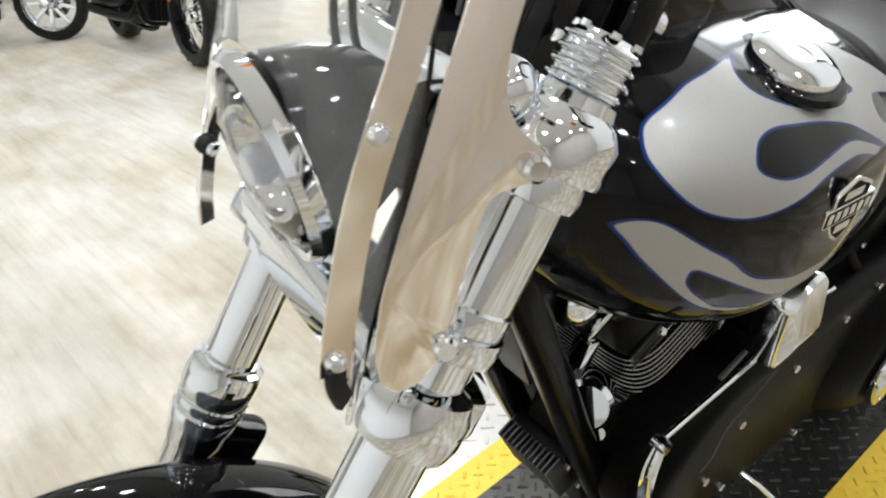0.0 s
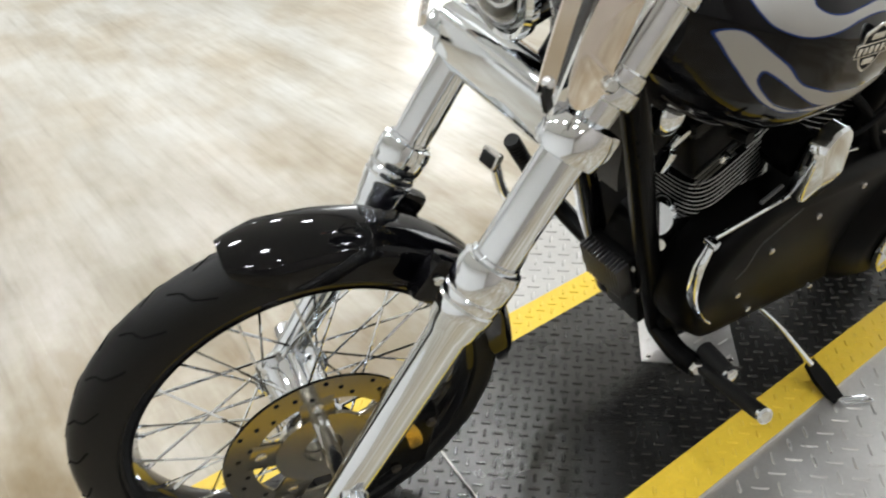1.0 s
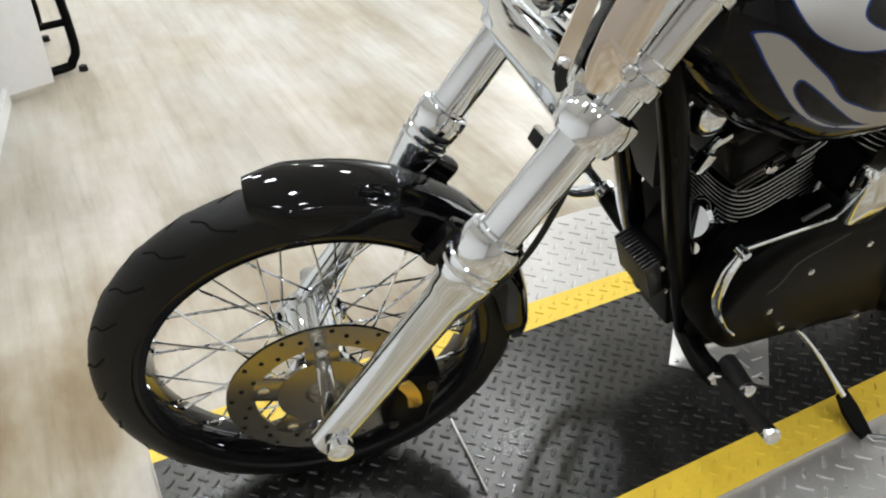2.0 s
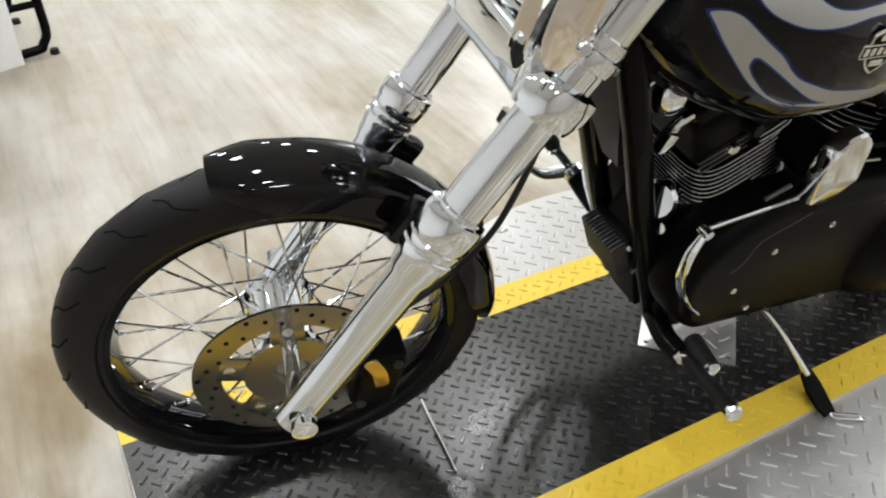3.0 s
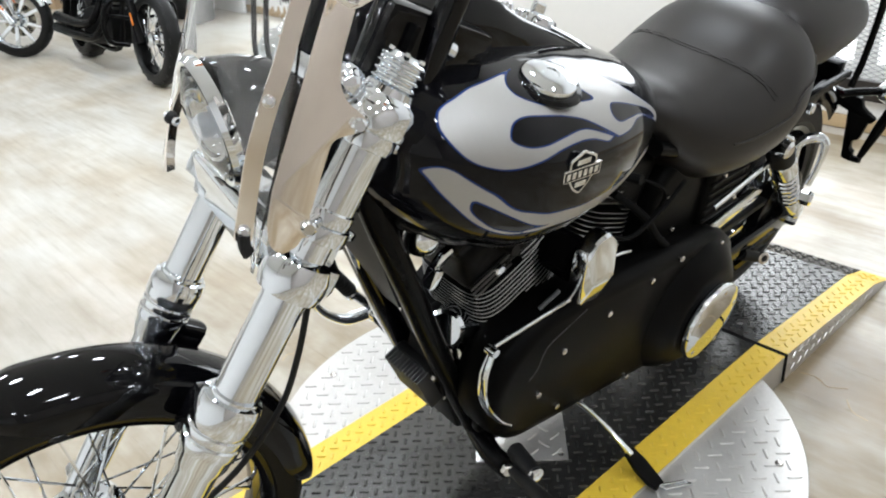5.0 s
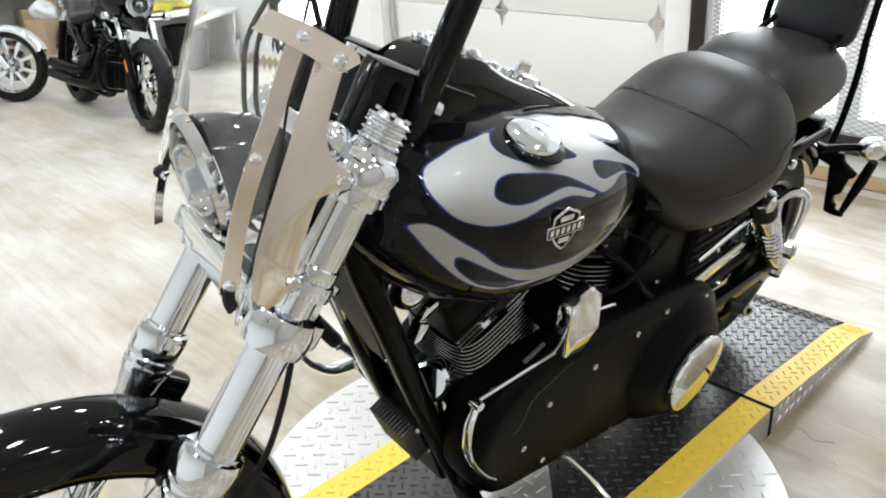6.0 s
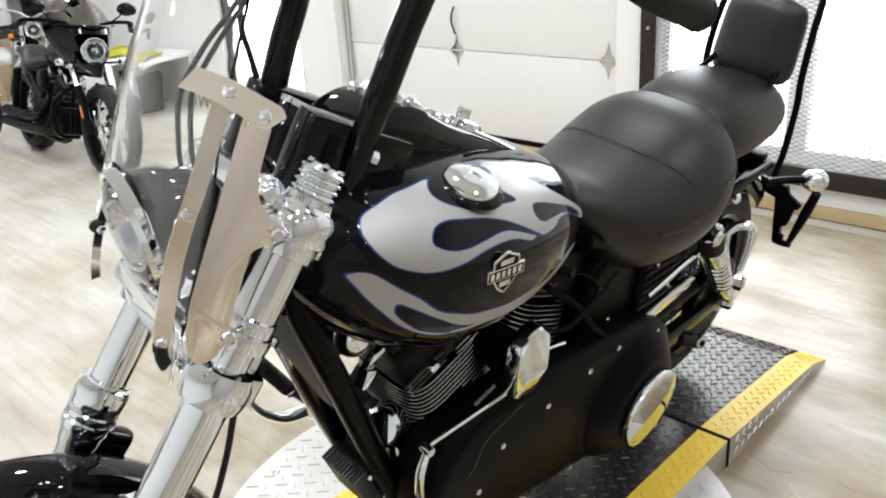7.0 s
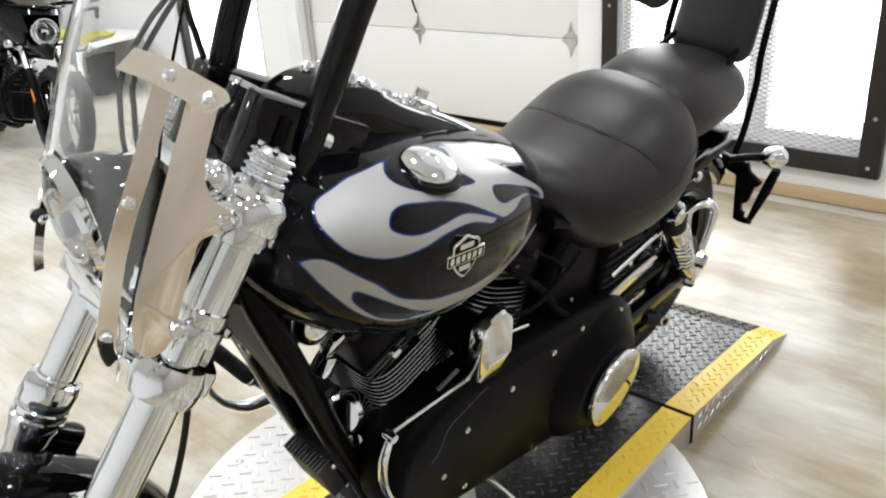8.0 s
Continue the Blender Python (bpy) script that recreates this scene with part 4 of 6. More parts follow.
# instrument and ignition console in front of and on the tank
CON = ((-0.285, 0.040, 0.975, 1.020), (-0.24, 0.052, 0.975, 1.052), (-0.18, 0.058, 0.975, 1.070), (-0.12, 0.060, 0.965, 1.058), (-0.06, 0.060, 0.955, 1.022), (0.0, 0.058, 0.94, 0.992), (0.06, 0.052, 0.925, 0.962), (0.12, 0.044, 0.90, 0.928), (0.19, 0.034, 0.86, 0.888), (0.24, 0.026, 0.83, 0.858))
SEC = ((-1.08, 0.0), (-1.0, 0.55), (-0.93, 0.86), (-0.80, 0.97), (-0.4, 1.0), (0.4, 1.0), (0.80, 0.97), (0.93, 0.86), (1.0, 0.55), (1.08, 0.0))
dash = part("dash_panel", loft([[(x, y * w, lo + (hi - lo) * c) for y, c in SEC] for x, w, lo, hi in smooth_rows(CON, 5)]), GLOSS, bike, "gloss black tank console", sharp=40)
part("dash_trim", tube([(0.0, -0.050, 0.994), (0.06, -0.046, 0.963), (0.13, -0.038, 0.924), (0.20, -0.028, 0.886)], 0.0030, 10, 6), CHROME, dash, "chrome console trim")
part("dash_trim", tube([(0.0, 0.050, 0.994), (0.06, 0.046, 0.963), (0.13, 0.038, 0.924), (0.20, 0.028, 0.886)], 0.0030, 10, 6), CHROME, dash, "chrome console trim")
for k, (x, z, r) in enumerate(((-0.165, 1.069, 0.009), (-0.142, 1.066, 0.008), (-0.118, 1.056, 0.009), (-0.072, 1.029, 0.007), (-0.050, 1.016, 0.007))):
    for y in (-0.030, 0.0, 0.030):
        part("indicator", moved(lathe([(0, 0.010), (r * 0.6, 0.009), (r, 0.004), (r, -0.004)], 20), aim((x, y, z), (0.35, 0, 1))), CHROME, dash, "small chrome indicator stud")
ign = part("ignition_switch", moved(lathe([(0, 0.012), (0.020, 0.012), (0.030, 0.008), (0.033, 0.0), (0.033, -0.008)], 28), aim((0.028, 0.0, 0.982), (0.45, 0, 1))), CHROME, dash, "chrome ignition switch")
part("key_knob", moved(box(0.010, 0.026, 0.022, 0.004), aim((0.030, 0.0, 0.999), (0.45, 0, 1))), CHROME, ign)
# riser block with the instrument between the bars
rb = part("riser_block", box(0.16, 0.045, 0.15, 0.010, Matrix.Translation((-0.270, -0.065, 1.000)) @ pose(0, 0, 0, 0, 24, -10)), GLOSS, bars, "gloss black riser block")
part("block_cheek", box(0.16, 0.045, 0.15, 0.010, Matrix.Translation((-0.245, 0.075, 0.990)) @ pose(0, 0, 0, 0, 24, -10)), GLOSS, rb)
part("block_bridge", box(0.10, 0.14, 0.06, 0.012, Matrix.Translation((-0.28, 0.005, 0.965)) @ pose(0, 0, 0, 0, 24, -10)), GLOSS, rb)
part("block_rib", box(0.008, 0.05, 0.15, 0.003, Matrix.Translation((-0.320, -0.067, 1.004)) @ pose(0, 0, 0, 0, 24, -10)), BLACK, rb)
part("instrument", moved(lathe([(0, -0.05), (0.034, -0.05), (0.040, -0.03), (0.040, 0.02), (0.036, 0.026), (0.032, 0.02), (0, 0.02)], 32), aim((-0.275, 0.005, 1.045), (0.6, 0, 0.8))), GLOSS, rb, "round black instrument")
part("instrument_ring", moved(lathe([(0.036, 0.018), (0.041, 0.02), (0.041, 0.027), (0.036, 0.028)], 32), aim((-0.275, 0.005, 1.045), (0.6, 0, 0.8))), CHROME, rb, "chrome instrument ring")
for q in ((-0.335, -0.09, 1.045), (-0.30, -0.092, 0.965), (-0.235, -0.092, 0.945)):
    part("block_bolt", bolt(q, (-0.2, -1, 0.2), 0.008, 0.006), CHROME, rb)
part("riser_bolt", tube([(-0.27, -0.09, 1.05), (-0.24, -0.092, 1.03)], 0.013, 14, 0), CHROME, rb, "chrome riser bolt")


# tank: rounded sections along x; each row is x, half width, half height, middle height
TANK = ((-0.356, 0.03, 0.02, 0.925), (-0.348, 0.088, 0.052, 0.92), (-0.315, 0.165, 0.095, 0.909), (-0.26, 0.207, 0.124, 0.89), (-0.18, 0.229, 0.142, 0.867), (-0.09, 0.231, 0.14, 0.855), (0.0, 0.219, 0.13, 0.845), (0.08, 0.199, 0.115, 0.836), (0.155, 0.171, 0.097, 0.827), (0.22, 0.135, 0.078, 0.818), (0.268, 0.086, 0.047, 0.817), (0.292, 0.02, 0.015, 0.815))


def tank_row(x):
    for a, b in zip(TANK, TANK[1:]):
        if a[0] <= x <= b[0]:
            t = (x - a[0]) / (b[0] - a[0])
            return [p + (q - p) * t for p, q in zip(a, b)]
    return TANK[0] if x < TANK[0][0] else TANK[-1]


def tank_point(x, ang, out=0.0):
    """A point of the tank's skin: ang in degrees from the left side (0) over the top (90)."""
    rows = [tank_row(x + d) for d in (-0.02, -0.01, 0, 0.01, 0.02)] if -0.33 < x < 0.265 else [tank_row(x)]
    _, a, h, zc = [sum(c) / len(rows) for c in zip(*rows)]
    c, s = math.cos(radians(ang)), math.sin(radians(ang))
    e = 2 / 2.5
    y = -a * math.copysign(abs(c) ** e, c)
    z = zc + h * math.copysign(abs(s) ** e, s)
    return Vector((x - 0.010, y, z)) + Vector((0, -c, s)) * out


# flames: closed outlines on the skin, each point an x and an angle
FLAME_UP = ((-0.288, 43), (-0.278, 48), (-0.259, 52), (-0.23, 57), (-0.197, 60), (-0.162, 63), (-0.098, 67), (-0.03, 67), (0.007, 60), (0.051, 49), (0.094, 36), (0.166, 16), (0.201, 0), (0.113, 17), (0.069, 20), (0.038, 16), (0.005, 15), (-0.022, 16), (-0.038, 15), (-0.071, 19), (-0.1, 20), (-0.143, 18), (-0.185, 14), (-0.22, 11), (-0.249, 11), (-0.274, 14), (-0.288, 22), (-0.294, 33))
FLAME_DROP = ((-0.218, 28), (-0.216, 24), (-0.197, 21), (-0.168, 21), (-0.133, 23), (-0.094, 25), (-0.061, 22), (0.012, 11), (-0.057, 26), (-0.084, 31), (-0.119, 35), (-0.152, 37), (-0.183, 38), (-0.205, 35))
CAP_BLOB = ((-0.158, 63), (-0.174, 57), (-0.175, 51), (-0.162, 46), (-0.135, 41), (-0.11, 40), (-0.077, 40), (-0.032, 40), (-0.044, 47), (-0.051, 52), (-0.03, 64), (-0.057, 69), (-0.098, 70), (-0.131, 67))
FLAME_LICK = ((0.001, 35), (-0.009, 30), (-0.005, 25), (0.011, 22), (0.044, 22), (0.09, 21), (0.16, 10), (0.123, 22), (0.065, 30), (0.028, 34))
FLAME_LOW = ((-0.317, 3), (-0.307, 7), (-0.296, 7), (-0.28, 3), (-0.265, 0), (-0.243, -3), (-0.216, -7), (-0.189, -8), (-0.152, -10), (-0.115, -11), (-0.067, -12), (0.028, -13), (0.102, -7), (0.156, -10), (0.127, -16), (0.048, -22), (-0.013, -25), (-0.077, -21), (-0.135, -20), (-0.183, -20), (-0.216, -23), (-0.247, -21), (-0.27, -17), (-0.292, -10), (-0.307, -4), (-0.315, 0))
FLAME_DROP2 = ((-0.276, -8), (-0.274, -5), (-0.265, -5), (-0.245, -7), (-0.214, -11), (-0.179, -15), (-0.148, -17), (-0.181, -18), (-0.206, -21), (-0.238, -20), (-0.263, -15), (-0.274, -11))
ARC = 0.0030  # metres to a degree


def closed_curve(pts, steps=5):
    p = [Vector((x, (a + 3.2 * (1 - min(1, max(0, (a - 30) / 35)))) * ARC)) for x, a in pts]
    n = len(p)
    out = []
    for i in range(n):
        a, b, c, d = p[i - 1], p[i], p[(i + 1) % n], p[(i + 2) % n]
        for k in range(steps):
            t = k / steps
            out.append(0.5 * (2 * b + (c - a) * t + (2 * a - 5 * b + 4 * c - d) * t * t + (3 * b - a - 3 * c + d) * t ** 3))
    return np.array([tuple(q) for q in out])


def signed(P, poly):
    """Distance to a closed line, positive inside."""
    a, b = poly, np.roll(poly, -1, 0)
    d = b - a
    rel = P[:, None] - a[None]
    t = np.clip((rel * d).sum(-1) / (d * d).sum(-1), 0, 1)
    far = np.linalg.norm(rel - t[..., None] * d, axis=-1).min(1)
    up = (a[None, :, 1] <= P[:, None, 1]) != (b[None, :, 1] <= P[:, None, 1])
    cross = a[None, :, 0] + (P[:, None, 1] - a[None, :, 1]) / np.where(d[None, :, 1] == 0, 1e-9, d[None, :, 1]) * d[None, :, 0]
    inside = (up & (P[:, None, 0] < cross)).sum(1) % 2 == 1
    return np.where(inside, far, -far)


def flame_paint():
    """Gloss black with silver where the flame distance is positive and a thin blue edge."""
    m = mat("flame_paint", (0.003, 0.003, 0.004), 0.15, 0.0, (50, 0.1), (4, 0.1), coat=0.20, rough_var=0.03, spec=0.10)
    nt = m.node_tree
    n, link = nt.nodes, nt.links.new
    p = n["Principled BSDF"]
    at = n.new("ShaderNodeAttribute")
    at.attribute_name = "flame_line"

    def ramp(lo, hi):
        r = n.new("ShaderNodeMapRange")
        r.inputs["From Min"].default_value, r.inputs["From Max"].default_value = lo, hi
        link(at.outputs["Fac"], r.inputs["Value"])
        return r.outputs[0]

    def mix(fac, a, b):
        q = n.new("ShaderNodeMix")
        q.data_type = "RGBA"
        link(fac, q.inputs[0])
        for v, sock in ((a, q.inputs[6]), (b, q.inputs[7])):
            if isinstance(v, tuple):
                sock.default_value = v
            else:
                link(v, sock)
        return q.outputs[2]

    old = p.inputs["Base Color"].links[0].from_socket
    edge, fill = ramp(-0.0030, -0.0018), ramp(-0.0006, 0.0006)
    fleck = n.new("ShaderNodeTexNoise")
    fleck.inputs["Scale"].default_value = 900
    silver = mix(fleck.outputs[0], (0.30, 0.298, 0.288, 1), (0.46, 0.455, 0.44, 1))
    link(mix(fill, mix(edge, old, (0.007, 0.028, 0.13, 1)), silver), p.inputs["Base Color"])
    mul = n.new("ShaderNodeMath")
    mul.operation = "MULTIPLY"
    link(fill, mul.inputs[0])
    mul.inputs[1].default_value = 0.75
    link(mul.outputs[0], p.inputs["Metallic"])
    rr = n.new("ShaderNodeMapRange")
    link(fill, rr.inputs["Value"])
    rr.inputs["To Min"].default_value, rr.inputs["To Max"].default_value = 0.07, 0.52
    link(rr.outputs[0], p.inputs["Roughness"])
    return m


xs = [TANK[0][0] + (TANK[-1][0] - TANK[0][0]) * (0.5 - 0.5 * math.cos(math.pi * i / 190)) for i in range(191)]
NA = 260
tank_bm = loft([[tank_point(x, 360 * k / NA) for k in range(NA)] for x in xs])
tank = part("fuel_tank", tank_bm, flame_paint(), bike, "gloss black fuel tank with silver flames edged in blue", sharp=60)
skin = np.array([(x, ((360 * k / NA + 180) % 360 - 180) if (360 * k / NA <= 90 or 360 * k / NA >= 270) else 180 - 360 * k / NA) for x in xs for k in range(NA)])
skin[:, 1] *= ARC
up_, low_ = [signed(skin, closed_curve(q)) for q in (FLAME_UP, FLAME_LOW)]
for q in (FLAME_DROP, CAP_BLOB, FLAME_LICK):
    up_ = np.minimum(up_, -signed(skin, closed_curve(q)))
flame = np.maximum(up_, np.minimum(low_, -signed(skin, closed_curve(FLAME_DROP2))))
tank.data.attributes.new("flame_line", "FLOAT", "POINT").data.foreach_set("value", flame.astype(np.float32))

# side emblems: a plain shield with a bar across it
for s in (-1, 1):
    c = tank_point(-0.111, 8.0)
    EM = Matrix.Translation((c.x, s * abs(c.y) + s * 0.002, c.z)) @ (pose(0, 0, 0, 90, 0, 0) if s < 0 else pose(0, 0, 0, -90, 0, 180)) @ pose(0, 0, 0, 0, -7, 0)
    shield_o = [(-0.024, 0.021), (-0.011, 0.027), (0, 0.033), (0.011, 0.027), (0.024, 0.021), (0.022, -0.009), (0.012, -0.024), (0, -0.033), (-0.012, -0.024), (-0.022, -0.009)]
    em = part("emblem", moved(slab(rounded(shield_o, 0.004), 0.003, 0.0006), EM), SILVER, tank, "silver shield emblem with a bar across")
    part("emblem_field", moved(slab(rounded([(x * 0.87, y * 0.89) for x, y in shield_o], 0.003), 0.0038), EM), SEAM, em)
    part("emblem_bar", moved(box(0.066, 0.0185, 0.0050, 0.001), EM), SILVER, em)
    part("bar_field", moved(box(0.062, 0.0145, 0.0056, 0.0005), EM), SEAM, em)
    for k in range(6):
        part("emblem_mark", moved(box(0.0068, 0.0105, 0.0064, 0.0008), EM @ Matrix.Translation((-0.0245 + 0.0098 * k, 0, 0))), SILVER, em)
    for y, wd in ((0.0170, 0.024), (-0.0165, 0.020)):
        part("emblem_line", moved(box(wd, 0.0085, 0.0046, 0.0008), EM @ Matrix.Translation((0, y, 0.0))), SILVER, em)
for s in (-1, 1):
    cp = Vector((-0.112, s * 0.147, 0.980))
    up = Vector((0.08, s * 0.24, 1))
    gc = part("fuel_gauge" if s < 0 else "fuel_cap", moved(lathe([(0.034, -0.014), (0.0385, -0.006), (0.0395, 0.001), (0.038, 0.006), (0.033, 0.0095), (0.02, 0.0118), (0.012, 0.0118), (0.0105, 0.0106), (0, 0.0106)], 48), aim(cp, up)), CHROME, tank, "domed chrome cap")
    part("cap_recess", moved(lathe([(0.040, 0.0), (0.047, -0.001), (0.050, -0.006), (0.044, -0.014)], 40), aim(cp, up)), GLOSS, gc)
part("tank_seam", tube([tank_point(x, -62) for x in [-0.30 + 0.05 * i for i in range(10)]], 0.003, 8, 4), GLOSS, tank)

# seat
def seat_ring(x, w, top, bot, crown, y0=0.0):
    ring = []
    for k in range(40):
        a = 2 * math.pi * k / 40
        c, s = math.cos(a), math.sin(a)
        y = w * math.copysign(abs(c) ** 0.72, c)
        z = (top - crown * 0.0) if s > 0 else bot
        mid = bot + (top - bot) * 0.45
        z = mid + (top - mid) * abs(s) ** crown if s > 0 else mid - (mid - bot) * abs(s) ** 0.6
        if s <= 0:
            y *= 1 - 0.28 * abs(s)
        ring.append((x, y0 + y, z))
    return ring


rider = ((0.29, 0.035, 0.805, 0.770, 1.0), (0.308, 0.080, 0.810, 0.725, 1.0), (0.345, 0.122, 0.812, 0.665, 1.0), (0.39, 0.152, 0.812, 0.622, 1.0), (0.46, 0.178, 0.820, 0.585, 1.0), (0.55, 0.194, 0.841, 0.572, 0.95), (0.64, 0.200, 0.874, 0.578, 0.9), (0.70, 0.190, 0.882, 0.61, 0.88), (0.738, 0.162, 0.878, 0.66, 0.9), (0.756, 0.09, 0.850, 0.74, 1.0))
seat = part("seat", loft([seat_ring(*r) for r in smooth_rows(rider, 8)]), LEATHER, bike, "black leather two-up seat", sharp=60)
pill = ((0.700, 0.06, 0.838, 0.79, 1.0), (0.722, 0.104, 0.866, 0.755, 1.0), (0.77, 0.130, 0.892, 0.725, 0.95), (0.85, 0.143, 0.906, 0.710, 0.95), (0.95, 0.142, 0.902, 0.715, 0.95), (1.05, 0.131, 0.886, 0.73, 0.95), (1.115, 0.100, 0.858, 0.745, 1.0), (1.135, 0.045, 0.82, 0.765, 1.0))
part("passenger_pad", loft([seat_ring(*r) for r in smooth_rows(pill, 6)]), LEATHER, seat, "black leather passenger pad", sharp=60)
fine = smooth_rows(rider, 8)
for lead, radius in ((0.0, 0.0014), (0.007, 0.0007)):
    pts_ = []
    for k in range(-14, 15):
        y = 0.176 * k / 14
        x = 0.507 + lead + 0.058 * abs(y / 0.18) ** 2
        r = min(fine, key=lambda q: abs(q[0] - x))
        mid = r[3] + (r[2] - r[3]) * 0.45
        c = min(1, abs(y) / r[1]) ** (1 / 0.72)
        pts_.append((x, y, mid + (r[2] - mid) * math.sqrt(max(0, 1 - c * c)) ** r[4] + 0.0002))
    part("seam_piping" if lead == 0 else "stitching", tube(pts_, radius, 6, 3), LEATHER, seat, "stitched cross seam")

rim_rows = [seat_ring(*r) for r in fine if 0.45 < r[0] < 0.748][::3]
rim = [q[19 if k < 6 else 18 if k < 10 else 17] for k, q in enumerate(rim_rows)] + [seat_ring(*fine[-8])[k] for k in range(16, 3, -2)] + [q[3] for q in rim_rows[::-1]]
part("rim_piping", tube([Vector(q) + Vector((0, 0, 0.0008)) for q in rim], 0.0026, 8, 3), LEATHER, seat, "rolled rim seam")

# backrest and its hoop
hoop = part("sissy_bar", tube([(1.128, -0.127, 0.63), (1.140, -0.127, 0.70), (1.128, -0.126, 0.82), (1.106, -0.124, 0.89), (1.105, -0.118, 1.0), (1.13, -0.105, 1.10), (1.17, -0.06, 1.20), (1.17, 0.0, 1.21), (1.17, 0.06, 1.20), (1.13, 0.105, 1.10), (1.105, 0.118, 1.0), (1.106, 0.124, 0.89), (1.128, 0.126, 0.82), (1.140, 0.127, 0.70), (1.128, 0.127, 0.63)], 0.0085, 12, 6), BLACK, bike, "black sissy bar hoop")
back = bmesh.new()
rg = []
for k in range(15):
    t = -1 + 2 * k / 14
    e = max(0.02, 1 - abs(t) ** 6) ** 0.45
    hw = (0.100 - 0.004 * t) * (0.35 + 0.65 * e)
    rg.append([(0.034 * e * math.copysign(abs(math.cos(a)) ** 0.7, math.cos(a)) - 0.012 * (1 - (hw * math.sin(a) / 0.1) ** 2), hw * math.copysign(abs(math.sin(a)) ** 0.45, math.sin(a)), 0.105 * t) for a in [2 * math.pi * q / 40 for q in range(40)]])
add(back, moved(loft(rg), Matrix.Translation((1.095, -0.002, 0.962)) @ pose(0, 0, 0, 0, 5, 0)))
part("back_pad", back, PAD_SHEEN, hoop, "black leather backrest pad", sharp=70)
for s in (-1, 1):
    part("pad_arm", tube([(1.06, s * 0.08, 0.905), (1.02, s * 0.085, 0.885), (0.98, s * 0.09, 0.87)], 0.007, 8, 4), BLACK, hoop)

# frame
frame_ = part("frame", tube([(-0.335, -0.058, 0.86), (-0.318, -0.06, 0.80), (-0.255, -0.062, 0.65), (-0.185, -0.064, 0.48), (-0.09, -0.066, 0.27), (-0.045, -0.068, 0.185), (0.03, -0.07, 0.15), (0.2, -0.075, 0.145), (0.6, -0.08, 0.15)], 0.021, 18, 6), BLACK, bike, "black steel frame cradle")
part("down_tube", tube([(-0.335, 0.058, 0.86), (-0.318, 0.06, 0.80), (-0.255, 0.062, 0.65), (-0.185, 0.064, 0.48), (-0.09, 0.066, 0.27), (-0.045, 0.068, 0.185), (0.03, 0.07, 0.15), (0.2, 0.075, 0.145), (0.6, 0.08, 0.15)], 0.021, 18, 6), GLOSS, frame_)
part("neck_gusset", loft([[(-0.36, -0.055, 0.83), (-0.36, 0.055, 0.83), (-0.30, 0.06, 0.93), (-0.30, -0.06, 0.93)], [(-0.24, -0.07, 0.74), (-0.24, 0.07, 0.74), (-0.16, 0.06, 0.84), (-0.16, -0.06, 0.84)]]), BLACK, frame_, "black neck gusset")
part("wiring_channel", loft([[(x - d, -w, z), (x - d, w, z), (x + d, w, z), (x + d, -w, z)] for x, z, w, d in ((-0.325, 0.84, 0.055, 0.02), (-0.270, 0.68, 0.048, 0.018), (-0.245, 0.62, 0.03, 0.012), (-0.225, 0.57, 0.02, 0.008))]), SATIN, frame_, "black wiring channel between the down tubes")
part("backbone", tube([(-0.30, 0, 0.90), (0.0, 0, 0.80), (0.35, 0, 0.68), (0.75, 0, 0.62)], 0.03, 14, 5), BLACK, frame_)
for s in (-1, 1):
    part("side_rail", tube([(0.30, s * 0.10, 0.72), (0.62, s * 0.125, 0.62), (0.85, s * 0.115, 0.635), (1.02, s * 0.10, 0.65)], 0.016, 12, 5), BLACK, frame_)
    part("fender_strut", moved(side(rounded([(0.72, 0.60), (0.75, 0.65), (0.94, 0.672), (1.10, 0.68), (1.11, 0.662), (0.96, 0.650), (0.80, 0.605)], 0.015), 0.014, s * 0.118, 0.004), Matrix()), BLACK, frame_, "black fender strut")
    for x, z in ((0.90, 0.638),):
        part("strut_bolt", bolt((x, s * 0.127, z), (0, s, 0), 0.013, 0.012), CHROME, frame_)
part("cross_wire", tube([(-0.28, 0.05, 0.69), (-0.19, 0.075, 0.47), (-0.12, 0.078, 0.33)], 0.012, 10, 5), CHROME, frame_, "chrome oil line")

# engine
eng = part("crankcase", side(rounded([(-0.09, 0.22), (-0.11, 0.42), (-0.06, 0.50), (0.18, 0.50), (0.33, 0.42), (0.62, 0.40), (0.64, 0.20), (0.5, 0.16), (0.0, 0.17)], 0.04), 0.22, 0.01, 0.01), FINS, bike, "black engine crankcase")


part("front_mount", side(rounded([(-0.085, 0.19), (-0.165, 0.40), (-0.14, 0.47), (-0.08, 0.48), (-0.05, 0.22)], 0.02), 0.085, -0.005, 0.008), FINS, eng, "black front motor mount")


